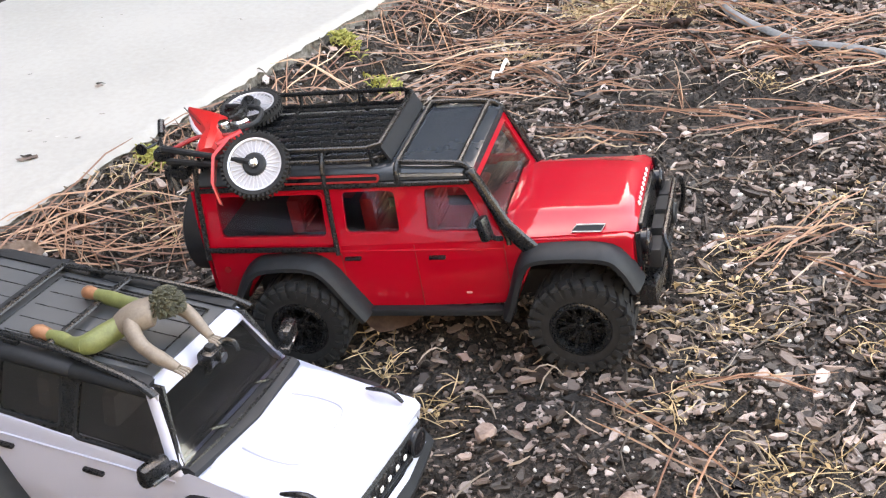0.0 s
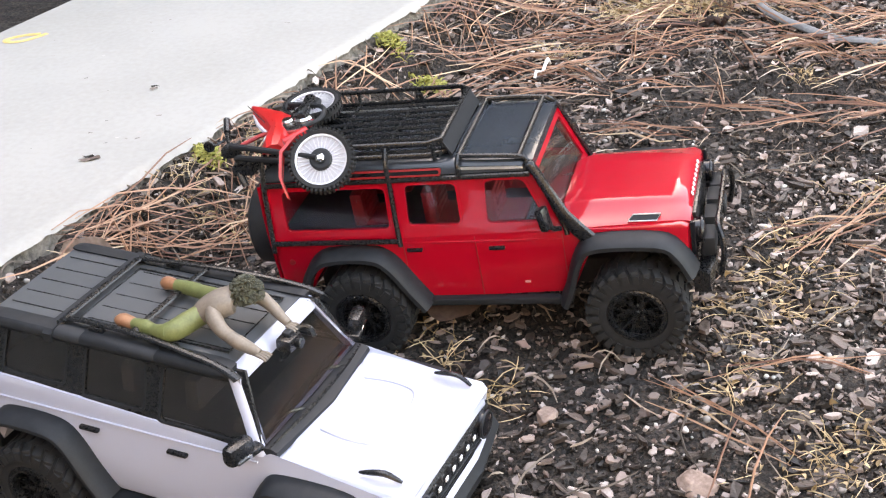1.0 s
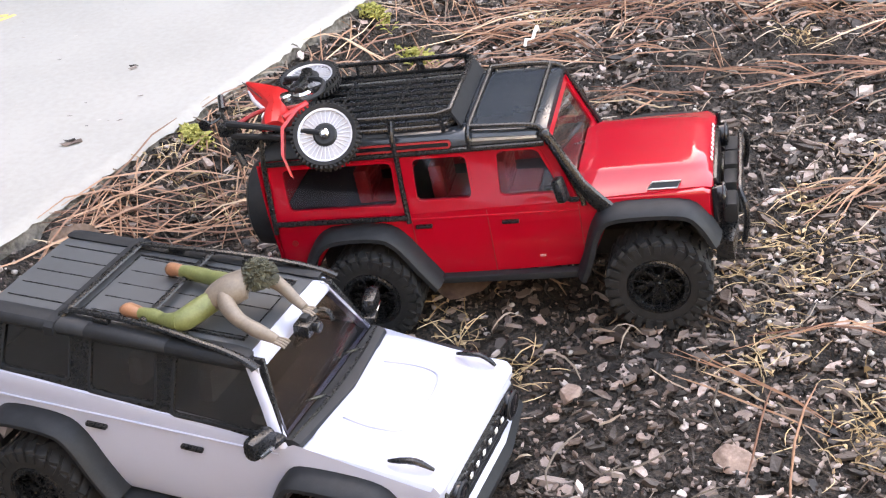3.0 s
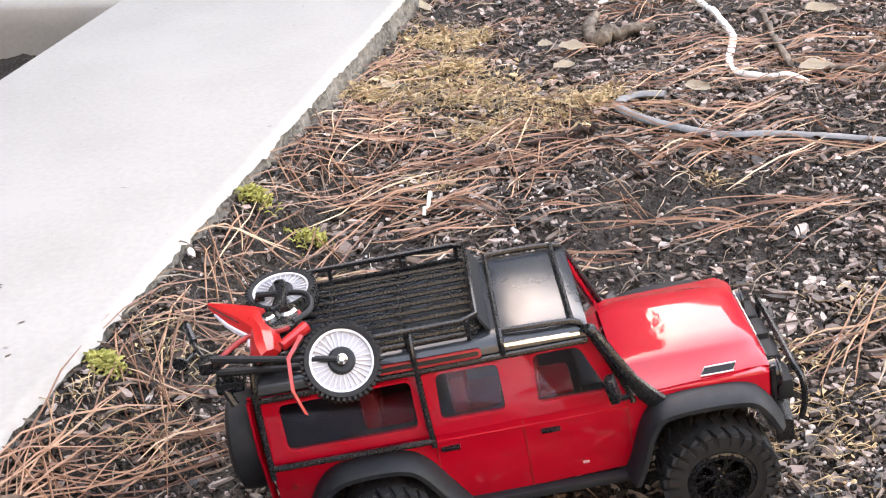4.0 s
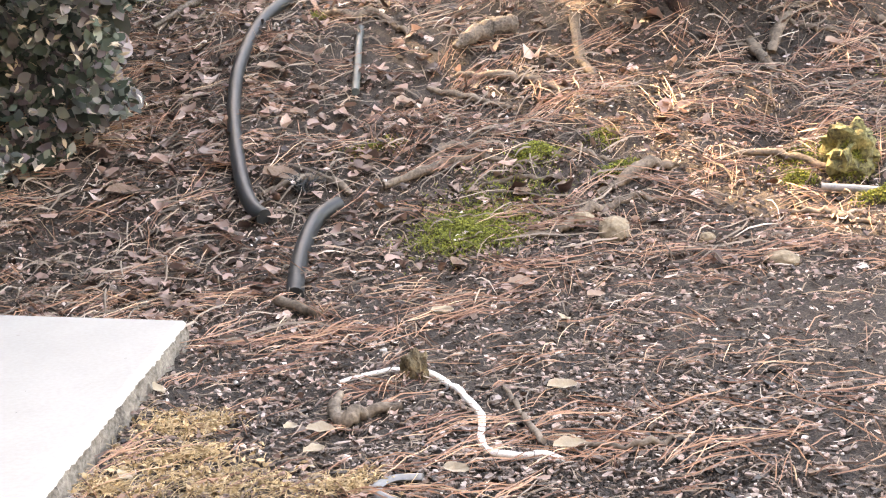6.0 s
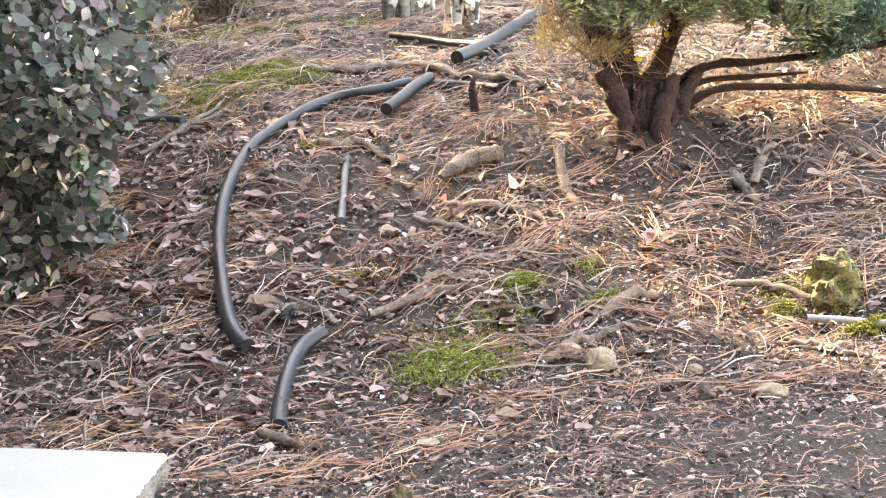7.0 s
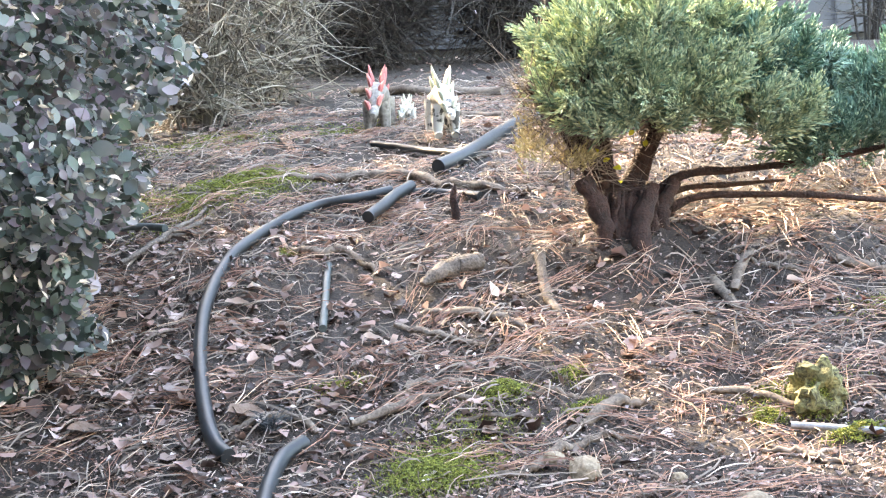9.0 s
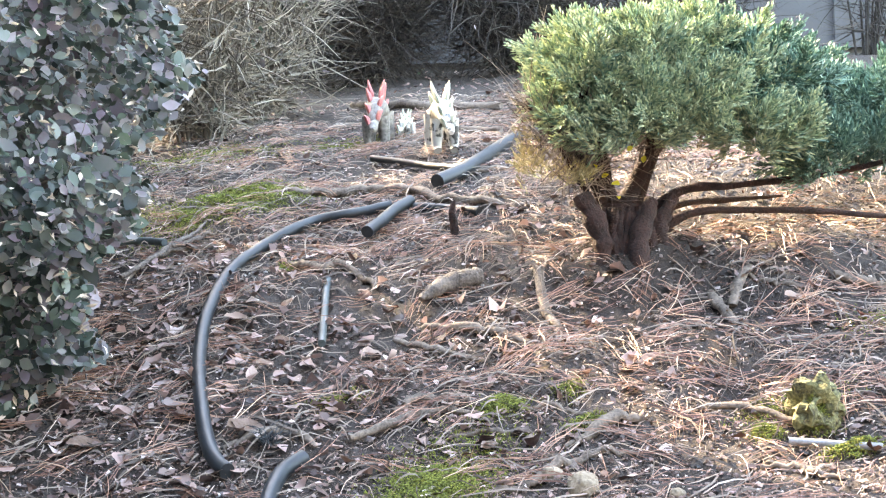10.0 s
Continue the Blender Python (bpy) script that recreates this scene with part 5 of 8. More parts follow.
part("spare_wheel", turned([(0.008, -0.0315), (0.0260, -0.0320), (0.0272, -0.0390), (0.0262, -0.0460), (0.0200, -0.0480), (0.006, -0.0470)], 36, "x", (0, 0.002, 0.045)), M_TYRE, white, "spare wheel on the tailgate")
for x in (0.058, 0.094):
    for y in (-0.020, 0.020):
        bm = box(x - 0.011, x + 0.011, y - 0.014, y + 0.014, 0.030, 0.050, 0.004)
        add_box(bm, x - 0.015, x - 0.007, y - 0.014, y + 0.014, 0.046, 0.070, 0.003)
        add_box(bm, x - 0.014, x - 0.009, y - 0.006, y + 0.006, 0.069, 0.076, 0.002)
        part("seat", bm, M_CABIN, white, "brown-grey seat with headrest")
part("dashboard", box(0.108, 0.124, -0.040, 0.040, 0.044, 0.0580, 0.003), M_CABIN, white)
part("steering_wheel", tube([Vector((0.1050 + 0.003 * math.sin(a), 0.020 + 0.0075 * math.cos(a), 0.0620 + 0.0075 * math.sin(a))) for a in np.linspace(0, 2 * math.pi, 16, endpoint=False)], 0.0009, 6, closed=True), M_BLACK, white)
part("chassis", box(-0.025, 0.190, -0.014, 0.014, -0.004, 0.012, 0.002), M_INTERIOR, white)
for x in (0.0, 0.155):
    part("axle", tube([(x, -0.048, 0), (x, 0.048, 0)], 0.0045, 10), M_INTERIOR, white)
    for s in (-1, 1):
        wheel(white, x, s * 0.0500, 0.0, s)

# the glasshouse draws in towards a low, narrow roof
for ob in white.children_recursive:
    for v in ob.data.vertices:
        if v.co.z > 0.050:
            k = min((v.co.z - 0.050) / 0.033, 1.0)
            v.co.y *= 1 - 0.13 * k
            if v.co.x > 0.09:
                v.co.x += 0.002 * k
            if v.co.z > 0.083:
                v.co.z = 0.083 + (v.co.z - 0.083) * 0.5

# ---- jointed doll on the roof ----
bm = bmesh.new()


def doll_limb(points, radii, slot, flat=1.0, sides=10):
    n0 = len(bm.faces)
    add_tube(bm, spline(points, 4), 0.86 * np.interp(np.linspace(0, 1, 4 * (len(points) - 1) + 1), np.linspace(0, 1, len(radii)), radii), sides, flat)
    bm.faces.ensure_lookup_table()
    for f in bm.faces[n0:]:
        f.material_index = slot


# boots, legs
doll_limb([(0.0390, -0.0225, 0.0885), (0.0445, -0.0230, 0.0893), (0.0520, -0.0240, 0.0888)], [0.0022, 0.0046, 0.0040, 0.0034], 2, 0.8)
doll_limb([(0.0440, 0.0140, 0.0880), (0.0455, 0.0115, 0.0905), (0.0520, 0.0105, 0.0910)], [0.0024, 0.0046, 0.0040, 0.0034], 2, 0.9)
doll_limb([(0.0500, -0.0238, 0.0890), (0.0570, -0.0250, 0.0898), (0.0630, -0.0265, 0.0900), (0.0690, -0.0282, 0.0912), (0.0725, -0.0280, 0.0918)], [0.0034, 0.0042, 0.0036, 0.0046, 0.0052], 1)
doll_limb([(0.0700, -0.0285, 0.0912), (0.0745, -0.0260, 0.0922), (0.0785, -0.0200, 0.0940), (0.0820, -0.0140, 0.0955)], [0.0048, 0.0060, 0.0062, 0.0058], 1)
doll_limb([(0.0510, 0.0105, 0.0910), (0.0600, 0.0090, 0.0918), (0.0680, 0.0072, 0.0925), (0.0780, 0.0030, 0.0945), (0.0830, -0.0030, 0.0955)], [0.0034, 0.0044, 0.0042, 0.0052, 0.0054], 1)
# torso, neck, arms
doll_limb([(0.0790, -0.0130, 0.0945), (0.0830, -0.0115, 0.0965), (0.0890, -0.0085, 0.0995), (0.0940, -0.0050, 0.1012), (0.0965, -0.0040, 0.1010)], [0.0058, 0.0088, 0.0102, 0.0094, 0.0050], 0, 0.78, 16)
doll_limb([(0.0885, -0.0140, 0.0995), (0.0930, -0.0190, 0.0972), (0.0990, -0.0220, 0.0945), (0.1030, -0.0225, 0.0930)], [0.0042, 0.0046, 0.0040, 0.0036], 0)
doll_limb([(0.1020, -0.0225, 0.0932), (0.1080, -0.0232, 0.0912), (0.1140, -0.0235, 0.0896), (0.1180, -0.0235, 0.0882)], [0.0036, 0.0040, 0.0032, 0.0024], 0)
doll_limb([(0.0950, 0.0030, 0.1000), (0.1010, 0.0062, 0.0975), (0.1070, 0.0055, 0.0950), (0.1130, 0.0030, 0.0925), (0.1190, 0.0012, 0.0895)], [0.0042, 0.0042, 0.0036, 0.0032, 0.0024], 0)
for hx, hy, hz in ((0.1195, -0.0238, 0.0876), (0.1210, 0.0008, 0.0885)):
    for k in range(4):
        doll_limb([(hx - 0.002, hy + (k - 1.5) * 0.0012, hz + 0.0006), (hx + 0.0015, hy + (k - 1.5) * 0.0016, hz + 0.0002), (hx + 0.0035, hy + (k - 1.5) * 0.0018, hz - 0.0008)], [0.0009, 0.0008, 0.0006], 0, 1.0, 6)
doll_limb([(0.0945, -0.0042, 0.1010), (0.0965, -0.0030, 0.1030)], [0.0036, 0.0034], 0)
doll_limb([(0.0940, -0.0030, 0.1030), (0.0958, -0.0026, 0.1036), (0.0990, -0.0018, 0.1042), (0.1030, -0.0010, 0.1040), (0.1052, -0.0006, 0.1036)], [0.0030, 0.0068, 0.0084, 0.0068, 0.0020], 3, 0.95, 16)
r3 = np.random.default_rng(11)
for k in range(240):
    a, b = r3.uniform(0, 2 * math.pi), r3.uniform(-0.3, 1.45)
    d = Vector((math.cos(a) * math.cos(b) + 0.2, math.sin(a) * math.cos(b), math.sin(b))).normalized()
    c = Vector((0.0990, -0.0018, 0.1040)) + d * 0.0074
    n0 = len(bm.faces)
    add_tube(bm, [c, c + d * 0.0016 + Vector((0.0008, 0, -0.0003))], [0.0011, 0.0003], 4)
    bm.faces.ensure_lookup_table()
    for f in bm.faces[n0:]:
        f.material_index = 3
doll = part("action_figure", bm, M_DOLL_TOP, None, angle=70)
for m in (M_DOLL_LEG, M_DOLL_BOOT, M_DOLL_HAIR):
    doll.data.materials.append(m)
doll.matrix_world = WHITE_POSE
tagged(doll, "jointed plastic doll in olive trousers sprawled on the car roof", "action figure")
bag = thing("camera_prop", WHITE_POSE, "tiny black toy camera held over the windscreen", "toy camera")
body = part("body", box(0.1185, 0.1265, -0.0110, 0.0000, 0.0815, 0.0880, 0.0014), M_BLACK, bag)
part("lens", turned([(0.0026, 0.1260), (0.0028, 0.1290), (0.0022, 0.1296)], 14, "x", (0, -0.0050, 0.0850)), M_BLACK, bag)
part("viewfinder", box(0.1200, 0.1240, -0.0070, -0.0030, 0.0875, 0.0898, 0.0006), M_GREYBLK, bag)
part("grip_strap", tube(spline([(0.1225, -0.0010, 0.0875), (0.1250, 0.0030, 0.0885), (0.1290, 0.0040, 0.0875), (0.1320, 0.0020, 0.0850)], 4), 0.0011, 6), M_BLACK, bag)

# ---- loose cover: chips, pebbles, needles, leaves ----
def off_slab(x, y, margin=0.0):
    """True where the ground is open, beside or beyond the slab."""
    dx, dy = x - CORNER.x, y - CORNER.y
    u, v = dx * EDGE.x + dy * EDGE.y, dx * SIDE.x + dy * SIDE.y
    return (v < -margin) | (u > 0.26 * np.maximum(v, 0) + margin)


def scatter(n, x0, x1, y0, y1, keep=None, margin=0.002):
    pts = np.zeros((0, 2))
    while len(pts) < n:
        p = np.stack([rng.uniform(x0, x1, n), rng.uniform(y0, y1, n)], 1)
        ok = off_slab(p[:, 0], p[:, 1], margin)
        if keep is not None:
            ok &= rng.uniform(0, 1, n) < keep(p[:, 0], p[:, 1])
        pts = np.concatenate([pts, p[ok]])
    return pts[:n]


def patchy(x, y, f=14.0, seed=0.0):
    v = np.sin(f * x + 3 * np.sin(0.7 * f * y + seed) + seed) * np.sin(f * 0.9 * y + 2 * np.sin(0.6 * f * x + 1 + seed))
    return 0.5 + 0.5 * v


def turns(n, tilt):
    """Random turn matrices: heading anywhere, tilt about a level axis."""
    a, b, t = rng.uniform(0, 2 * np.pi, n), rng.uniform(0, 2 * np.pi, n), np.abs(rng.normal(0, tilt, n))
    ca, sa, z, o = np.cos(a), np.sin(a), np.zeros(n), np.ones(n)
    R1 = np.stack([np.stack([ca, -sa, z], -1), np.stack([sa, ca, z], -1), np.stack([z, z, o], -1)], 1)
    ux, uy, ct, st = np.cos(b), np.sin(b), np.cos(t), np.sin(t)
    R2 = np.stack([np.stack([ct + ux * ux * (1 - ct), ux * uy * (1 - ct), uy * st], -1), np.stack([ux * uy * (1 - ct), ct + uy * uy * (1 - ct), -ux * st], -1), np.stack([-uy * st, ux * st, ct], -1)], 1)
    return R2 @ R1


def chips(pts, lo, hi, thick=(0.12, 0.3), tilt=0.35, sink=0.2, narrow=(0.35, 0.8), under=False):
    n = len(pts)
    L = np.exp(rng.uniform(np.log(lo), np.log(hi), n))
    w, h = L * rng.uniform(*narrow, n), L * rng.uniform(*thick, n)
    ang = np.linspace(0, 2 * np.pi, 6, endpoint=False) + rng.uniform(-0.3, 0.3, (n, 6))
    rad = rng.uniform(0.6, 1.05, (n, 6))
    x, y = np.cos(ang) * rad * L[:, None] / 2, np.sin(ang) * rad * w[:, None] / 2
    jit = rng.uniform(0.5, 1.2, (n, 6)) * h[:, None]
    top = np.stack([x * 0.9, y * 0.9, jit * 0.5], -1)
    bot = np.stack([x, y, -h[:, None] * 0.5 + 0 * x], -1)
    v = np.concatenate([top, bot], 1)
    v = np.einsum("nij,nkj->nki", turns(n, tilt), v)
    v[:, :, 0] += pts[:, :1]
    v[:, :, 1] += pts[:, 1:]
    v[:, :, 2] += (soil(pts[:, 0], pts[:, 1]) + h * (0.5 - sink) + rng.uniform(0, 0.0025, n))[:, None]
    f = [[0, 1, 2, 3], [0, 3, 4, 5]] + ([[9, 8, 7, 6], [11, 10, 9, 6]] if under else []) + [[6 + k, 6 + (k + 1) % 6, (k + 1) % 6, k] for k in range(6)]
    faces = (np.array(f)[None] + 12 * np.arange(n)[:, None, None]).reshape(-1, 4)
    return v.reshape(-1, 3), faces


def strands(pts, heading, length, width, bend=0.5, lift=0.001, arch=0.0, seg=5, follow=True, up=None):
    """Thin three-sided strands lying on the ground (or rising by up)."""
    n = len(pts)
    t = np.linspace(0, 1, seg)[None]
    head = heading[:, None] + rng.normal(0, bend, n)[:, None] * (t - 0.5) + rng.normal(0, bend * 0.6, n)[:, None] * (t - 0.5) ** 2
    step = length[:, None] / (seg - 1)
    cx, cy = np.cos(head) * step, np.sin(head) * step
    px, py = np.cumsum(cx, 1) - cx.sum(1, keepdims=True) / 2, np.cumsum(cy, 1) - cy.sum(1, keepdims=True) / 2
    if up is not None:
        px, py = np.cumsum(cx, 1) - cx[:, :1], np.cumsum(cy, 1) - cy[:, :1]
    px, py = px + pts[:, :1], py + pts[:, 1:2]
    base = soil(px, py) if follow else soil(pts[:, 0], pts[:, 1])[:, None] + 0 * px
    pz = base + np.broadcast_to(np.asarray(lift).reshape(-1, 1), (n, 1)) + np.asarray(arch).reshape(-1, 1) * (1 - (2 * t - 1) ** 2)
    if up is not None:
        pz = pz + up[:, None] * np.sin(t * 1.9)
    c = np.stack([px, py, pz], -1)
    w = width[:, None] * (1 - 0.6 * np.abs(2 * t - 1) ** 3) / 2
    nx, ny = -np.sin(head), np.cos(head)
    a = c + np.stack([nx * w, ny * w, 0 * w], -1)
    b = c - np.stack([nx * w, ny * w, 0 * w], -1)
    d = c + np.stack([0 * w, 0 * w, w * 1.5], -1)
    v = np.stack([a, b, d], 2).reshape(n, seg * 3, 3)
    f = []
    for k in range(seg - 1):
        i = 3 * k
        for p, q in ((0, 1), (1, 2), (2, 0)):
            f.append([i + p, i + q, i + 3 + q, i + 3 + p])
    faces = (np.array(f)[None] + 3 * seg * np.arange(n)[:, None, None]).reshape(-1, 4)
    return v.reshape(-1, 3), faces


def leaves(pos, normal_tilt, length, ratio=0.6, curl=0.35, sunk=0.0, free=None):
    """Curled leaves of 3 x 5 points; free: turn matrices of their own."""
    n = len(pos)
    u = np.linspace(-1, 1, 5)
    prof = np.array([0.12, 0.75, 1.0, 0.72, 0.05])
    gx = np.repeat(u, 3)[None] * np.ones((n, 1))
    gy = (np.tile([-1, 0, 1], 5) * np.repeat(prof, 3))[None] * np.ones((n, 1))
    gy = gy + rng.normal(0, 0.07, (n, 15))
    c1, c2 = rng.normal(0, curl, (n, 1)), rng.normal(0, curl, (n, 1)) + curl * 0.6
    gz = c1 * gx ** 2 + c2 * np.abs(gy) * 0.7
    L = length[:, None] / 2
    v = np.stack([gx * L, gy * L * ratio, gz * L], -1)
    R = turns(n, normal_tilt) if free is None else free
    v = np.einsum("nij,nkj->nki", R, v) + pos[:, None]
    f = [[3 * k + j, 3 * k + j + 1, 3 * k + j + 4, 3 * k + j + 3] for k in range(4) for j in range(2)]
    faces = (np.array(f)[None] + 15 * np.arange(n)[:, None, None]).reshape(-1, 4)
    return v.reshape(-1, 3), faces


def blobs(pos, size, squash=0.7):
    """Small irregular pebbles of 14 points."""
    n = len(pos)
    d = np.array([(0, 0, 1), (0, 0, -1)] + [(math.cos(a), math.sin(a), z) for z in (0.55, -0.45) for a in np.linspace(0, 2 * math.pi, 6, endpoint=False)])
    v = d[None] * rng.uniform(0.75, 1.15, (n, 14, 1)) * np.stack([size, size * rng.uniform(0.6, 1, n), size * squash], -1)[:, None] / 2
    v = np.einsum("nij,nkj->nki", turns(n, 0.4), v) + pos[:, None]
    f = [[0, 2 + k, 2 + (k + 1) % 6] for k in range(6)] + [[1, 8 + (k + 1) % 6, 8 + k] for k in range(6)]
    f += [[2 + k, 8 + k, 8 + (k + 1) % 6] for k in range(6)] + [[2 + k, 8 + (k + 1) % 6, 2 + (k + 1) % 6] for k in range(6)]
    faces = (np.array(f)[None] + 14 * np.arange(n)[:, None, None]).reshape(-1, 3)
    return v.reshape(-1, 3), faces


def merged(*sets):
    vs, fs, k = [], [], 0
    for v, f in sets:
        vs.append(v)
        fs.append(f + k)
        k += len(v)
    return np.concatenate(vs), np.concatenate(fs)


def lifted(pts, dz=0.0):
    return np.column_stack([pts, soil(pts[:, 0], pts[:, 1]) + dz])


def bare(x, y):
    """Chips lie thick in the bed; less on bare dark soil and under the straw."""
    hole = np.exp(-(((x - 0.22) / 0.07) ** 2 + ((y - 0.345) / 0.035) ** 2)) + 0.3 * np.exp(-(((x - 0.15) / 0.06) ** 2 + ((y + 0.09) / 0.03) ** 2))
    return np.clip(1.0 - 0.85 * hole - 0.75 * patchy(x, y, 13, 2), 0.03, 1) * np.clip(1.25 - 0.9 * (x * 0.3 + y * 0.954) / 0.9, 0.06, 1)


def flakes(pos, length, curl=0.35, tilt=0.5, ratio=(0.45, 0.95)):
    """Ragged scraps of dry leaf: eight uneven points round a middle, bent along and across."""
    n, k = len(pos), 8
    ang = np.linspace(0, 2 * np.pi, k, endpoint=False) + rng.uniform(-0.3, 0.3, (n, k))
    rad = rng.uniform(0.45, 1.0, (n, k))
    x, y = np.cos(ang) * rad, np.sin(ang) * rad * rng.uniform(*ratio, (n, 1))
    z = rng.normal(0, curl, (n, 1)) * x * x + (rng.normal(0, curl, (n, 1)) + 0.4 * curl) * np.abs(y) + rng.normal(0, 0.06, (n, k))
    v = np.concatenate([np.zeros((n, 1, 3)), np.stack([x, y, z], -1)], 1) * (length / 2)[:, None, None]
    v = np.einsum("nij,nkj->nki", turns(n, tilt), v) + pos[:, None]
    f = np.array([[0, 1 + j, 1 + (j + 1) % k] for j in range(k)])
    return v.reshape(-1, 3), (f[None] + (k + 1) * np.arange(n)[:, None, None]).reshape(-1, 3)


def logsize(n, lo, hi):
    return np.exp(rng.uniform(np.log(lo), np.log(hi), n))


def bank(x, y):
    """Thick on the bank, feathering out past its ends."""
    return np.clip((y + 0.3 * x - 0.7) / 0.5, 0, 1) * np.clip((2.2 - x) / 0.5, 0, 1) * np.clip((4.4 - y) / 0.9, 0.05, 1)


def tufty(x, y):
    """Cover that gathers in patches and leaves soil bare between."""
    return bank(x, y) * (0.12 + 0.88 * patchy(x, y, 6, 3) ** 1.3)


def bed(x, y):
    return bare(x, y) * np.clip((x + 0.36) / 0.06, 0, 1) * np.clip((0.75 - x) / 0.2, 0, 1) * np.clip((1.0 - y) / 0.25, 0, 1)


big = merged(chips(scatter(10500, -0.34, 0.62, -0.26, 0.62, bed), 0.0045, 0.0145, (0.07, 0.20), 0.28, 0.10, (0.25, 0.75), True), chips(scatter(1500, -0.36, 0.75, 0.5, 1.0, bed), 0.006, 0.0125, (0.09, 0.22), 0.30, 0.10, (0.42, 0.85), True))
slivers = chips(scatter(3200, -0.36, 0.75, -0.26, 1.0, bed), 0.008, 0.024, (0.06, 0.14), 0.35, 0.1, (0.12, 0.30), True)
shards = chips(scatter(240, -0.36, 0.75, -0.26, 0.9, bed), 0.014, 0.030, (0.06, 0.14), 0.2, 0.05, (0.22, 0.50), True)
small = merged(chips(scatter(26000, -0.30, 0.52, -0.22, 0.58, bed), 0.0014, 0.0050, (0.2, 0.5), 0.45), chips(scatter(4500, -0.36, 0.75, 0.5, 1.0, bed), 0.0025, 0.0075, (0.2, 0.5), 0.45))
v, f = merged(big, slivers, shards, small)
stuff("bark_chips", v, f, M_CHIP, "brown and mauve-grey bark chips covering the bed", "bark mulch")
mid = chips(scatter(4500, -0.15, 1.25, 0.40, 1.45), 0.003, 0.012, (0.12, 0.35), 0.45)
stuff("bark_pieces", *mid, M_CHIP, "loose bark pieces and crumbs over the upper bed", "bark mulch")
crumbs = chips(scatter(13000, -0.30, 0.50, -0.22, 0.50), 0.0014, 0.0048, (0.4, 0.9), 0.8)
stuff("soil_crumbs", *crumbs, M_SOIL, "dark damp crumbs of soil between the chips", "soil")
n = 1100
pb = scatter(n, -0.33, 0.65, -0.25, 0.75, lambda x, y: (0.25 + 0.75 * (patchy(x, y, 21, 5) > 0.55)) * np.clip((0.55 - y) / 0.25, 0.05, 1))
stuff("pebbles", *blobs(lifted(pb, 0.0028), logsize(n, 0.0014, 0.0046)), M_PEBBLE, "tiny pale pebbles among the chips", "pebbles", True)
n = 900
pb = scatter(n, -0.2, 1.6, 0.7, 2.4, bank)
stuff("grit", *blobs(lifted(pb, 0.003), logsize(n, 0.002, 0.010)), M_PEBBLE, "pale grit and small stones on the bank", "pebbles", True)


# pine straw: loose bundles of a few needles each
def bundles(pts, heading, spread, each, length, lift):
    k = rng.integers(each[0], each[1] + 1, len(pts))
    base = np.repeat(rng.normal(heading, spread, len(pts)), k)
    n = len(base)
    p = np.repeat(pts, k, 0) + rng.normal(0, 1, (n, 2)) * np.array([0.010, 0.006])
    ok = off_slab(p[:, 0], p[:, 1], 0.012)
    p, base = p[ok], base[ok]
    n = len(p)
    return strands(p, base + rng.normal(0, 0.16, n), logsize(n, *length), rng.uniform(0.0008, 0.0014, n), 0.26, rng.uniform(*lift, n), rng.uniform(0, 0.005, n))


def drift(x, y):
    return np.exp(-((y - 0.36 - 0.16 * np.sin(4 * x)) / 0.05) ** 2) + np.exp(-((y - 0.50) / 0.04) ** 2) + 0.12


sets = [bundles(scatter(34, -0.32, 0.6, -0.22, 0.62, lambda x, y: np.clip(patchy(x, y, 9, 1) - 0.3, 0, 1) * ((x < 0.06) | (x > 0.26) | (y < -0.17) | (y > 0.0))), 0.1, 0.8, (1, 5), (0.03, 0.11), (0.003, 0.010)),
        bundles(scatter(75, -0.22, 0.65, 0.22, 0.60, drift), -0.1, 0.6, (1, 5), (0.03, 0.11), (0.003, 0.010)),
        bundles(scatter(420, -0.15, 1.2, 0.38, 1.30), 0.0, 0.9, (1, 4), (0.02, 0.09), (0.001, 0.008)),
        bundles(scatter(1150, -0.4, 1.9, 0.9, 3.4, tufty), -0.25, 0.8, (3, 9), (0.04, 0.13), (0.002, 0.018)),
        bundles(np.column_stack([rng.normal(1.12, 0.22, 95), rng.normal(1.38, 0.16, 95)]), -0.6, 0.6, (2, 7), (0.03, 0.12), (0.003, 0.02))]
uv = rng.uniform(0, 1, (70, 2))
p5 = np.array([[CORNER.x - EDGE.x * (0.30 + 0.85 * a) - SIDE.x * (0.012 + 0.06 * b * b), CORNER.y - EDGE.y * (0.30 + 0.85 * a) - SIDE.y * (0.012 + 0.06 * b * b)] for a, b in uv])
sets.append(bundles(p5, 1.1, 0.5, (2, 6), (0.04, 0.14), (0.004, 0.012)))
for bx, by, hd, cnt in ((0.255, 0.115, 0.35, 4), (0.25, -0.064, -0.45, 3), (0.20, 0.28, 2.4, 3), (-0.10, 0.24, 0.9, 5), (-0.14, 0.17, 1.2, 4), (0.10, 0.44, 0.35, 5), (0.30, 0.40, 0.05, 5), (0.36, 0.29, 0.1, 4), (0.02, 0.40, -0.25, 5), (0.28, 0.95, 0.15, 8), (0.45, 0.95, 0.35, 10), (0.35, 0.57, 0.0, 7), (0.12, 0.98, 0.1, 8), (0.2, 1.12, -0.1, 8)):
    sets.append(bundles(np.column_stack([rng.normal(bx, 0.05, cnt), rng.normal(by, 0.025, cnt)]), hd, 0.4, (2, 6), (0.04, 0.12), (0.004, 0.012)))
v, f = merged(*sets)
stuff("pine_straw", v, f, M_NEEDLE, "fallen reddish-brown pine needles in loose bundles", "pine straw")

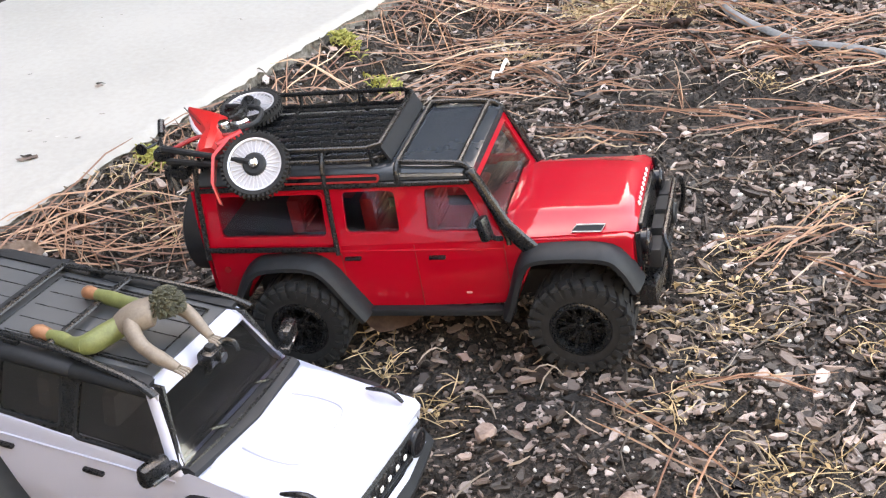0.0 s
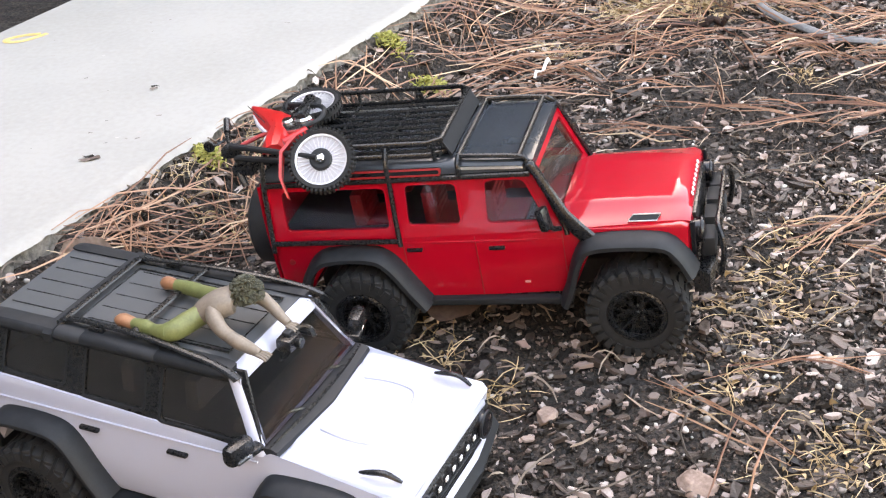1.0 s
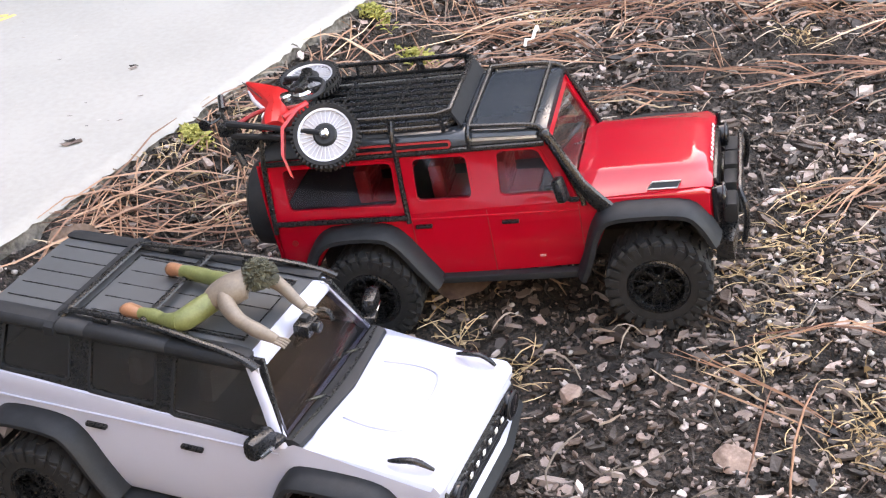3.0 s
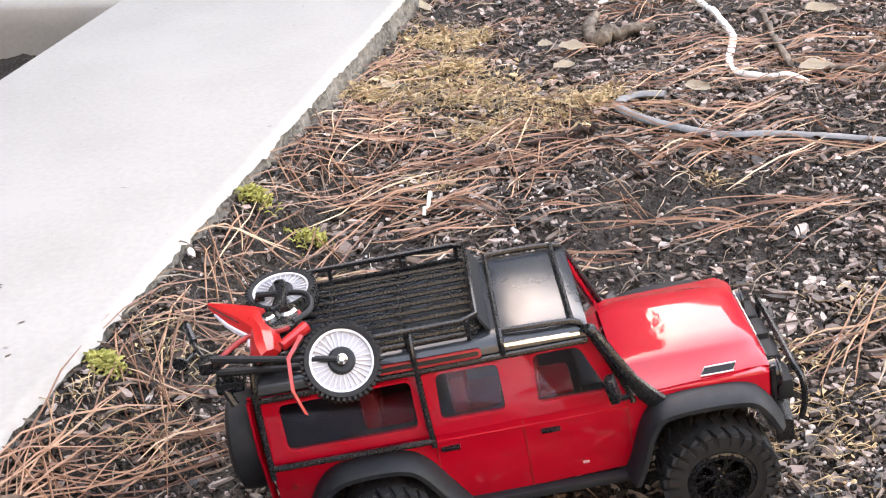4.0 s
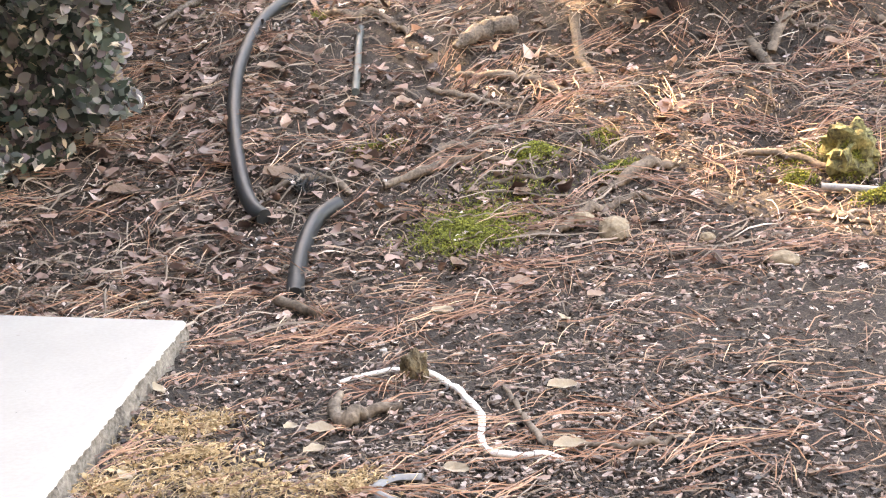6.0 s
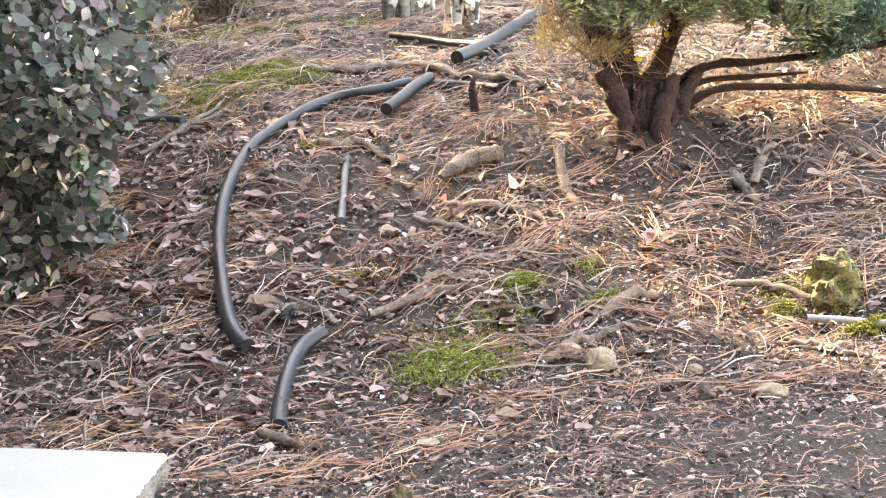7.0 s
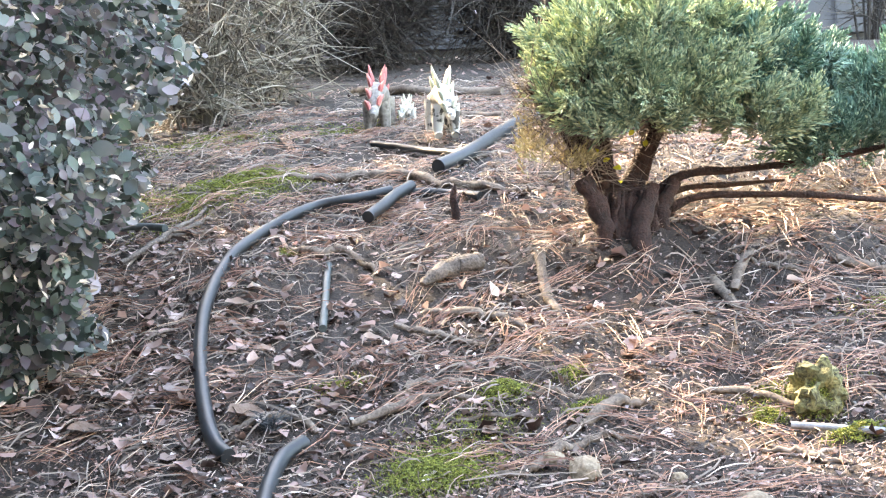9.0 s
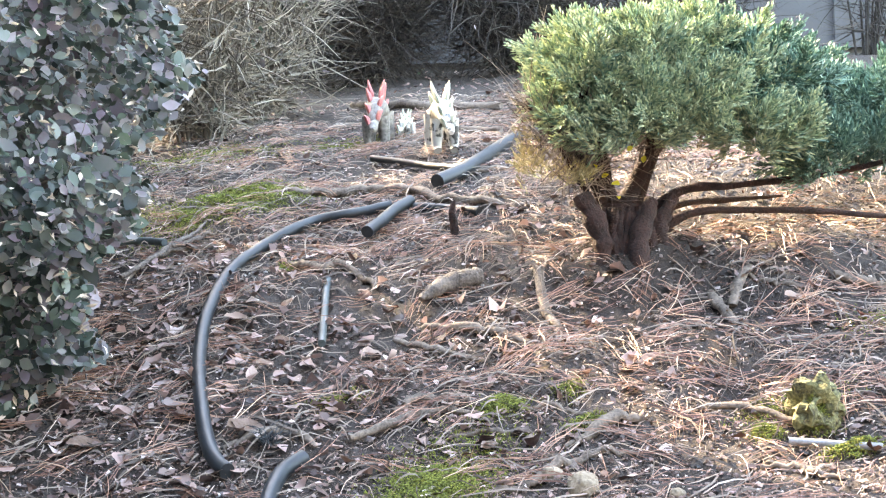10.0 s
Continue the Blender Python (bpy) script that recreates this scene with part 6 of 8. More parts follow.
# thin rootlets, stems and short pale fragments
n = 900
p = scatter(n, -0.32, 0.7, -0.22, 0.9)
a = strands(p, rng.uniform(0, 6.28, n), logsize(n, 0.008, 0.06), rng.uniform(0.0006, 0.0014, n), 1.4, rng.uniform(0.003, 0.008, n), rng.uniform(0, 0.006, n))
n = 5600
p = scatter(n, -0.45, 1.9, 0.95, 3.6, tufty)
b = strands(p, rng.normal(-0.2, 1.0, n), logsize(n, 0.02, 0.13), logsize(n, 0.0010, 0.0036), 0.8, rng.uniform(0.002, 0.014, n), rng.uniform(0, 0.012, n))
v, f = merged(a, b)
stuff("fallen_twigs", v, f, M_TWIG, "thin grey weathered twigs lying about", "twigs")
n = 6000
p = scatter(n, -0.4, 2.0, 0.75, 3.7, tufty)
a = strands(p, rng.normal(-0.1, 1.0, n), logsize(n, 0.008, 0.05), logsize(n, 0.0008, 0.0022), 0.4, rng.uniform(0.001, 0.012, n), rng.uniform(0, 0.004, n), 3)
n = 6500
p = scatter(n, -0.32, 1.2, -0.22, 1.35, lambda x, y: np.clip(0.25 + 1.6 * y, 0.15, 1))
b = strands(p, rng.uniform(0, 6.28, n), logsize(n, 0.005, 0.03), logsize(n, 0.0006, 0.0018), 0.7, rng.uniform(0.002, 0.007, n), 0.0, 3)
n = 1900
p = scatter(n, -0.4, 2.2, 0.95, 3.9, bank)
c = strands(p, rng.normal(-0.1, 0.9, n), logsize(n, 0.03, 0.09), logsize(n, 0.0010, 0.0024), 0.4, rng.uniform(0.003, 0.016, n), rng.uniform(0, 0.012, n), 4)
v, f = merged(a, b, c)
stuff("straw_fragments", v, f, M_FRAG, "broken pale needles and stalks strewn over the soil", "straw")

# dry leaf litter
n = 5200
p = scatter(n, -0.28, 1.25, -0.2, 1.35, lambda x, y: np.clip(0.05 + 1.6 * (y - 0.15), 0.04, 1))
a = flakes(lifted(p, 0.006), logsize(n, 0.003, 0.013))
n = 14000
p = scatter(n, -0.45, 1.8, 0.9, 3.5, tufty)
b = flakes(lifted(p, 0.007), logsize(n, 0.003, 0.016), 0.45, 0.65)
n = 3200
p = scatter(n, -0.5, 2.2, 0.9, 4.4, lambda x, y: bank(x, y) * (0.15 + 0.85 * patchy(x, y, 5, 4)))
c = flakes(lifted(p, 0.009), logsize(n, 0.012, 0.034), 0.40, 0.45)
n = 620
p = scatter(n, 0.02, 0.75, 1.10, 2.2, lambda x, y: np.clip(1.15 - 1.6 * x, 0.03, 1))
d = flakes(lifted(p, 0.011), logsize(n, 0.016, 0.044), 0.55, 0.4, (0.5, 0.8))
n = 240
p = scatter(n, -0.1, 1.1, 1.25, 2.1)
g = flakes(lifted(p, 0.012), logsize(n, 0.022, 0.048), 0.5, 0.5)
# thinning out beyond the bank
n = 3000
p = np.column_stack([rng.normal(0.8, 1.8, n), rng.normal(2.2, 1.8, n)])
p = p[off_slab(p[:, 0], p[:, 1], 0.01) & (p[:, 1] + 0.3 * p[:, 0] > 1.0)]
e = flakes(lifted(p, 0.006), rng.uniform(0.010, 0.035, len(p)))
n = 9000
p = scatter(n, -0.25, 1.25, 0.75, 1.75, lambda x, y: 0.2 + 0.8 * patchy(x, y, 7, 1))
q = flakes(lifted(p, 0.007), logsize(n, 0.004, 0.014), 0.45, 0.5)
v, f = merged(a, b, c, e, g, q)
stuff("leaf_scraps", v, f, M_LITTER, "ragged scraps of dry brown and pale leaves", "leaf litter")
stuff("leaf_litter", *d, M_LITTER, "dry curled mauve-brown leaves on the bank", "leaf litter", True)
n = 26000
p = scatter(n, -0.45, 1.7, 0.85, 3.2, bank)
stuff("bark_crumbs", *chips(p, 0.003, 0.014, (0.10, 0.4), 0.6, 0.2, (0.15, 0.7)), M_CHIP, "crumbled bark and soil over the bank", "debris")

# dry yellow growth
sets = []
for cx, cy, rr, cnt, h in ((0.06, 0.61, 0.055, 170, 0.012), (0.11, 0.585, 0.035, 80, 0.010), (0.14, 0.53, 0.05, 120, 0.010), (0.185, 0.55, 0.025, 90, 0.010), (0.03, 0.66, 0.04, 90, 0.012), (0.075, 0.67, 0.02, 90, 0.012), (0.06, 0.74, 0.035, 130, 0.012), (0.10, 0.75, 0.015, 70, 0.010), (-0.005, 0.60, 0.02, 120, 0.010), (0.09, 0.52, 0.02, 70, 0.008), (0.238, 0.357, 0.008, 36, 0.016), (0.21, 0.002, 0.022, 40, 0.008), (0.206, -0.035, 0.018, 40, 0.010), (0.078, -0.043, 0.016, 50, 0.012), (0.25, -0.090, 0.022, 50, 0.010), (0.233, 0.036, 0.02, 40, 0.008), (0.225, 0.075, 0.025, 60, 0.012), (0.270, -0.080, 0.03, 70, 0.012), (0.235, 0.120, 0.02, 45, 0.010), (0.290, 0.165, 0.03, 60, 0.010), (0.300, 0.030, 0.02, 40, 0.010), (0.03, 0.015, 0.03, 45, 0.008), (0.20, 0.05, 0.03, 40, 0.008), (0.05, -0.012, 0.006, 26, 0.016), (-0.13, 0.19, 0.02, 90, 0.012), (-0.06, 0.29, 0.02, 60, 0.01), (0.04, 0.43, 0.02, 70, 0.008), (-0.15, 0.12, 0.03, 90, 0.012)):
    cnt = int(cnt * (1.7 if cy > 0.5 else 0.5))
    pp = np.column_stack([rng.normal(cx, rr * 0.6, cnt), rng.normal(cy, rr * 0.5, cnt)])
    pp = pp[off_slab(pp[:, 0], pp[:, 1], 0.003)]
    k = len(pp)
    sets.append(strands(pp, rng.uniform(0, 6.28, k), rng.uniform(0.008, 0.026, k), rng.uniform(0.0004, 0.0008, k), 0.9, 0.003, 0.0, 5, False, rng.uniform(0.1, 0.8, k) * h))
    sets.append(leaves(lifted(pp, 0.0) + np.column_stack([0 * pp, rng.uniform(0.003, 0.003 + h * 0.6, k)]), 1.1, logsize(k, 0.0022, 0.0085 if cy > 0.5 else 0.0048), 0.5, 0.6))
v, f = merged(*sets)
stuff("dry_growth", v, f, M_STRAW, "straw-yellow dried moss and weeds", "dry weeds")

# moss
def moss(places, mat, label):
    sets = []
    for cx, cy, rx, ry, cnt, h in places:
        cnt = int(1.9 * cnt)
        pp = np.column_stack([rng.normal(cx, rx * 0.5, cnt), rng.normal(cy, ry * 0.5, cnt)])
        d = ((pp[:, 0] - cx) / rx) ** 2 + ((pp[:, 1] - cy) / ry) ** 2
        sets.append(strands(pp, rng.uniform(0, 6.28, cnt), rng.uniform(0.003, 0.007, cnt), rng.uniform(0.0009, 0.0022, cnt), 0.8, 0.001 + h * np.exp(-d * 1.5), 0.0, 3, False, rng.uniform(0.3, 1, cnt) * 0.006))
    v, f = merged(*sets)
    stuff("moss", v, f, mat, label, "moss")


moss([(0.492, 1.183, 0.075, 0.06, 2600, 0.010), (0.634, 1.327, 0.038, 0.025, 700, 0.010), (0.475, 2.44, 0.13, 0.13, 6500, 0.010), (0.326, 2.361, 0.05, 0.05, 900, 0.010), (0.50, 3.05, 0.2, 0.2, 2500, 0.008), (0.86, 2.98, 0.12, 0.12, 1200, 0.006), (0.429, 1.47, 0.04, 0.02, 300, 0.006), (0.933, 1.111, 0.022, 0.02, 260, 0.008), (1.012, 1.022, 0.04, 0.015, 700, 0.014), (1.005, 1.095, 0.022, 0.020, 900, 0.050), (0.728, 1.243, 0.03, 0.02, 220, 0.006), (0.742, 1.331, 0.03, 0.02, 160, 0.006), (0.463, 1.98, 0.02, 0.02, 160, 0.006), (1.0, 1.16, 0.08, 0.04, 500, 0.004), (0.55, 1.25, 0.1, 0.08, 500, 0.004), (1.30, 1.30, 0.1, 0.05, 400, 0.006), (0.25, 2.4, 0.1, 0.2, 900, 0.006)], M_MOSS, "bright green cushions of moss on the soil")
moss([(-0.0885, 0.368, 0.012, 0.008, 80, 0.006), (-0.053, 0.350, 0.013, 0.007, 70, 0.006), (-0.1585, 0.1554, 0.008, 0.006, 130, 0.005)], M_MOSS_Y, "small yellow-green tufts of moss")

# ---- things lying on the bed and the bank ----
def lying(name, points, radius, mat, label, category, lift=None, sides=10, flat=1.0, n=6, group="", knob=0.0, arch=0.0):
    """A hose, branch or root along a ground line."""
    pts = spline([(x, y, 0) for x, y in points], n)
    k = len(pts)
    rad = np.interp(np.linspace(0, 1, k), np.linspace(0, 1, len(radius)), radius) if hasattr(radius, "__len__") else np.full(k, radius)
    r = np.random.default_rng(int(abs(points[0][0]) * 9973 + abs(points[0][1]) * 991) % 100000)
    if knob:
        rad = rad * (1 + knob * r.standard_normal(k))
    up = (rad * 0.75 if lift is None else lift) + arch * np.sin(np.linspace(0, math.pi, k))
    floor = np.array([max(float(ground_z(p.x, p.y)), float(soil(p.x, p.y))) for p in pts])
    if not knob and k > 12:
        # stiff: it bridges small bumps
        floor = np.convolve(np.pad(floor, 5, "edge"), np.ones(11) / 11, "valid")
    line = [Vector((p.x, p.y, float(h) + float(u) + (0.002 * r.standard_normal() if knob > 0.03 else 0))) for p, h, u in zip(pts, floor, np.broadcast_to(up, k))]
    ob = part(name, tube(line, list(rad), sides, flat), mat, None, angle=60)
    return tagged(ob, label, category, group)


HOSES = "black hose lengths"
lying("garden_hose", [(0.241, 1.331), (0.232, 1.363), (0.228, 1.417), (0.234, 1.512), (0.245, 1.609), (0.261, 1.711), (0.283, 1.801), (0.332, 1.933), (0.385, 2.017), (0.442, 2.087), (0.496, 2.13), (0.567, 2.195), (0.635, 2.177), (0.691, 2.185), (0.726, 2.194)], 0.0112, M_HOSE, "thick black hose curving over the littered bank", "hose", 0.014, 14, group=HOSES)
lying("garden_hose", [(0.345, 1.322), (0.309, 1.299), (0.279, 1.239), (0.255, 1.167), (0.238, 1.094)], 0.0112, M_HOSE, "short black hose end poking out of the soil", "hose", np.linspace(0.016, 0.006, 25), 14, group=HOSES)
lying("garden_hose", [(0.627, 2.012), (0.701, 2.116), (0.769, 2.192)], 0.0120, M_HOSE, "cut black pipe stub lying across a hose", "hose", 0.022, 14, group=HOSES)
lying("garden_hose", [(0.765, 2.19), (0.827, 2.135), (0.872, 2.056)], 0.0100, M_HOSE, "dark pipe half buried in the bank", "hose", 0.004, 12, group=HOSES)
lying("garden_hose", [(0.844, 2.235), (0.947, 2.329), (1.083, 2.51), (1.202, 2.644), (1.305, 2.67), (1.346, 2.552)], 0.0160, M_HOSE, "thick black hose running behind the juniper", "hose", 0.016, 14, group=HOSES)
lying("garden_hose", [(0.817, 2.66), (0.875, 2.524), (0.926, 2.338)], 0.0085, M_HOSE, "thin dark pipe on the leaf litter", "hose", 0.012, 10, group=HOSES)
lying("garden_hose", [(0.100, 2.270), (0.157, 2.272), (0.218, 2.270), (0.264, 2.206)], 0.0078, M_PIPE, "thin grey-blue pipe coming out from the bush", "hose", 0.016, 10, group=HOSES)
lying("metal_pipe", [(0.519, 1.894), (0.488, 1.789), (0.441, 1.614)], 0.0065, M_PIPE, "thin grey-green pipe half covered by needles", "pipe", 0.010, 10)
lying("metal_pipe", [(0.943, 1.072), (0.988, 1.038), (1.034, 0.998)], 0.0052, M_PIPEGREY, "pale grey pipe beside green moss", "pipe", 0.008, 10)
lying("rubber_strip", [(0.241, 0.531), (0.218, 0.539), (0.201, 0.525), (0.206, 0.498), (0.229, 0.466), (0.262, 0.432), (0.302, 0.416), (0.34, 0.394), (0.375, 0.371), (0.402, 0.35), (0.431, 0.332), (0.52, 0.278)], [0.0052, 0.0050, 0.0050, 0.0048, 0.0045, 0.0042, 0.0036, 0.0032, 0.003, 0.003], M_STRAP, "bent grey rubber strip lying on the mulch", "rubber strip", 0.0055, 8, 0.55)
lying("cord", [(0.229, 0.799), (0.261, 0.807), (0.298, 0.8), (0.318, 0.774), (0.326, 0.716), (0.327, 0.645), (0.308, 0.584), (0.309, 0.553), (0.342, 0.521), (0.354, 0.508)], [0.002, 0.0026, 0.0030, 0.0034, 0.0036, 0.0036, 0.0036, 0.0036, 0.0034], M_CORD, "white cord snaking over pine needles", "cord", 0.0040, 8, knob=0.02)
lying("branch", [(0.266, 0.69), (0.233, 0.692), (0.21, 0.678), (0.205, 0.708), (0.22, 0.748)], [0.0045, 0.0055, 0.0075, 0.0060, 0.0035], M_ROOT, "curled pale bleached branch stub", "branch", 0.009, 9, knob=0.08)
lying("branch", [(0.215, 1.087), (0.253, 1.018)], [0.0065, 0.0055], M_ROOT, "short pale stick end beside the slab", "branch", 0.010, 9, knob=0.08)
lying("branch", [(0.114, 0.462), (0.152, 0.475), (0.175, 0.476)], [0.0020, 0.0034, 0.0024], M_BARK, "thin dark twig on the mulch", "branch", 0.008, 7, knob=0.1)
lying("branch", [(0.03, 0.364), (0.037, 0.394)], [0.0013, 0.0016], M_CORD, "short white splinter of wood", "branch", 0.011, 6, knob=0.08)
lying("branch", [(0.365, 0.688), (0.356, 0.61), (0.350, 0.543)], [0.0020, 0.0030, 0.0030], M_ROOT, "thin brown stick on pine needles", "branch", 0.009, 7, knob=0.1)
lying("branch", [(0.372, 0.522), (0.414, 0.50), (0.449, 0.499)], [0.0020, 0.0032, 0.0020], M_ROOT, "thin grey stick on the mulch", "branch", 0.008, 7, knob=0.1)
ROOTS = "surface roots and branches"
for pts, rad, label in (
        ([(0.453, 2.623), (0.493, 2.48), (0.535, 2.434), (0.609, 2.369), (0.707, 2.358), (0.778, 2.291), (0.848, 2.159), (0.919, 2.081), (0.983, 2.059)], [0.004, 0.008, 0.011, 0.012, 0.012, 0.010, 0.006], "long bleached branch across the bank"),
        ([(0.956, 2.349), (1.088, 2.345)], [0.008, 0.006], "brown stick near the black hose"),
        ([(1.114, 2.913), (1.215, 2.818)], [0.011, 0.010], "short pale log by the toy dinosaurs"),
        ([(0.175, 2.087), (0.225, 2.156), (0.273, 2.192), (0.33, 2.183), (0.38, 2.166)], [0.004, 0.006, 0.006, 0.003], "pale bent twig beside the bush"),
        ([(0.466, 1.994), (0.492, 1.964), (0.515, 1.926), (0.548, 1.923), (0.571, 1.888), (0.589, 1.825)], [0.007, 0.010, 0.009, 0.006], "twisted pale surface root"),
        ([(0.842, 1.682), (0.815, 1.587), (0.811, 1.516)], [0.008, 0.009, 0.006], "pale split root by the juniper"),
        ([(0.497, 1.402), (0.538, 1.417), (0.568, 1.394), (0.603, 1.358), (0.632, 1.33)], [0.006, 0.007, 0.006, 0.004], "thin brown root near the moss"),
        ([(0.417, 1.356), (0.469, 1.365), (0.507, 1.375), (0.543, 1.37), (0.602, 1.325)], [0.006, 0.008, 0.008, 0.005], "brown root crossing the bank"),
        ([(0.544, 1.138), (0.588, 1.127), (0.619, 1.141), (0.663, 1.154), (0.709, 1.166), (0.756, 1.141)], [0.004, 0.007, 0.008, 0.006, 0.003], "curved twig behind a tan stone"),
        ([(0.675, 1.199), (0.723, 1.212), (0.77, 1.225), (0.804, 1.215)], [0.004, 0.011, 0.008], "weathered splinter of wood"),
        ([(0.251, 1.414), (0.308, 1.419), (0.345, 1.40), (0.369, 1.361)], [0.005, 0.008, 0.007, 0.005], "brown root over the hose end"),
        ([(0.56, 1.613), (0.603, 1.56), (0.657, 1.489)], [0.005, 0.007, 0.005], "brown root among needles"),
        ([(0.614, 1.629), (0.661, 1.594), (0.711, 1.544), (0.75, 1.493)], [0.006, 0.010, 0.007], "dark root above a bare hollow"),
        ([(1.092, 1.46), (1.127, 1.495), (1.164, 1.522)], [0.008, 0.010, 0.006], "sunlit pale root beyond the juniper"),
        ([(0.887, 1.038), (0.921, 1.001), (0.961, 1.000)], [0.004, 0.005, 0.003], "thin dark twig on bare soil"),
        ([(0.633, 1.344), (0.669, 1.32), (0.717, 1.294), (0.746, 1.258)], [0.004, 0.006, 0.004], "thin brown root near the moss"),
        ([(0.537, 1.293), (0.586, 1.289), (0.621, 1.267), (0.66, 1.259)], [0.003, 0.005, 0.003], "thin twig among dry leaves"),
        ([(0.888, 1.211), (0.937, 1.189), (0.976, 1.129), (1.014, 1.074)], [0.005, 0.008, 0.006], "sunlit pale root beside the mossy rock"),
        ([(0.273, 2.196), (0.328, 2.246), (0.357, 2.275)], [0.003, 0.004, 0.002], "thin fork of a pale bent twig"),
        ([(1.081, 1.511), (1.071, 1.469), (1.064, 1.404)], [0.006, 0.010, 0.009, 0.006], "pale curved root in the sun"),
        ([(1.151, 1.502), (1.177, 1.458), (1.218, 1.423)], [0.004, 0.006, 0.004], "bleached twig lying in the sun"),
        ([(1.277, 1.445), (1.312, 1.427), (1.335, 1.394)], [0.008, 0.011, 0.009], "brown root beyond the juniper boughs"),
        ([(0.878, 1.037), (0.912, 1.013), (0.927, 0.985), (0.951, 0.961)], [0.004, 0.006, 0.006, 0.003], "dark branch on bare soil"),
        ([(0.556, 2.328), (0.598, 2.299), (0.635, 2.265)], [0.003, 0.0045, 0.003], "thin pale twig by the moss"),
        ([(1.38, 3.25), (1.18, 3.45), (1.05, 3.75)], [0.016, 0.020, 0.014], "dark fallen branch at the back")):
    lying("branch", pts, rad, M_ROOT, label, "branch", None, 9, 0.85, 6, ROOTS, 0.07)

tuft = np.column_stack([np.full(60, 0.312), np.full(60, 1.390)]) + rng.normal(0, 0.007, (60, 2))
stuff("fibre_tuft", *strands(tuft, rng.uniform(0, 6.28, 60), rng.uniform(0.015, 0.040, 60), rng.uniform(0.0008, 0.0016, 60), 1.6, 0.003, 0.0, 6, False, rng.uniform(0.005, 0.025, 60)), M_HOSE, "ragged black fibres at the hose end", "fibres")


def rock(name, x, y, size, mat, label, category, seed=0, sink=0.3, rough=0.09, facets=0):
    """A stone; with facets it is broken along that many flat faces."""
    bm = bmesh.new()
    r = random.Random(seed)
    cuts = [(Vector((r.gauss(0, 1), r.gauss(0, 1), r.gauss(0, 0.6))).normalized(), r.uniform(0.62, 0.85)) for _ in range(facets)]
    if cuts:
        cuts += [(Vector((0.1, -0.15, 1)).normalized(), 0.62), (Vector((0, 0, -1)), 0.8)]
    bmesh.ops.create_icosphere(bm, subdivisions=4, radius=0.5)
    for v in bm.verts:
        d = v.co.normalized()
        k = 1 + rough * 2 * noise.noise(d * 1.7 + Vector((seed, seed * 2, 0))) + rough * noise.noise(d * 4.5 + Vector((seed, 0, 3))) + 0.4 * rough * noise.noise(d * 11 + Vector((0, seed, 1)))
        for n, h in cuts:
            if d.dot(n) * k > h:
                k = h / d.dot(n)
        v.co = Vector((d.x * size[0], d.y * size[1], d.z * size[2])) * 0.5 * k
    ob = part(name, bm, mat, None, angle=50)
    ob.location = (x, y, float(soil(x, y)) + size[2] * (0.5 - sink))
    ob.rotation_euler = (0, 0, seed)
    return tagged(ob, label, category)


rock("stone", 0.655, 1.093, (0.056, 0.040, 0.036), M_STONE, "rough tan stone beside a twig", "stone", seed=1.2)
rock("stone", 0.791, 0.914, (0.044, 0.030, 0.020), M_STONE, "flat pale tan stone on the soil", "stone", seed=2.1)
rock("stone", 0.747, 1.016, (0.022, 0.018, 0.016), M_STONE, "small brown stone on bare soil", "stone", seed=3.4)
rock("stone", 0.113, -0.056, (0.015, 0.0125, 0.010), M_STONEPINK, "small flat-topped pinkish-brown stone among the chips", "stone", seed=4.3, facets=9)
rock("stone", 0.193, -0.104, (0.0225, 0.018, 0.010), M_STONEPINK, "pinkish-brown angular stone among bark chips", "stone", seed=5.7, rough=0.12, facets=9)
rock("stone", 0.258, -0.001, (0.020, 0.008, 0.006), M_ROOTPALE, "pale flat wood chip on the mulch", "wood chip", seed=0.3)
rock("stone", 0.631, 1.137, (0.032, 0.026, 0.018), M_STONE, "small tan stone near the roots", "stone", seed=6.1)
rock("wood_knot", 0.302, 0.780, (0.026, 0.020, 0.040), M_BARKMOSS, "mossy brown wood knot by the white cord", "wood knot", seed=2.8, rough=0.25)
rock("mossy_rock", 1.010, 1.108, (0.070, 0.062, 0.075), M_MOSSROCK, "lumpy rock coated in yellow-green moss", "mossy rock", seed=3.1, rough=0.32, sink=0.2)
bm = tube(spline([(0, 0, -0.01), (0.002, 0, 0.025), (-0.002, 0, 0.055), (0.004, 0, 0.078)], 5), [0.010, 0.010, 0.009, 0.009, 0.009, 0.009, 0.008, 0.008, 0.008, 0.007, 0.007, 0.006, 0.006, 0.005, 0.003, 0.002], 9)
ob = part("wood_stub", bm, M_BARK, None, angle=60)
ob.location = (0.788, 1.970, float(soil(0.788, 1.970)))
tagged(ob, "upright splintered brown wood stub", "wood stub")
lying("branch", [(0.168, 2.085), (0.220, 2.136), (0.270, 2.194), (0.336, 2.263), (0.361, 2.313)], [0.0045, 0.0055, 0.0065, 0.0040, 0.0025], M_LOG, "bare grey forked branch beside the bush", "branch", 0.012, 8, 1.0, 6, knob=0.08)
lying("branch", [(0.270, 2.194), (0.315, 2.205), (0.352, 2.225), (0.390, 2.215)], [0.0055, 0.0045, 0.0040, 0.0022], M_LOG, "grey side limb of the forked branch", "branch", 0.013, 8, 1.0, 6, knob=0.08)
lying("log", [(0.633, 1.693), (0.668, 1.715), (0.703, 1.727), (0.729, 1.721), (0.75, 1.727)], [0.006, 0.015, 0.021, 0.021, 0.014], M_LOG, "short weathered grey driftwood log", "log", 0.024, 16, 0.85, 6, knob=0.07)


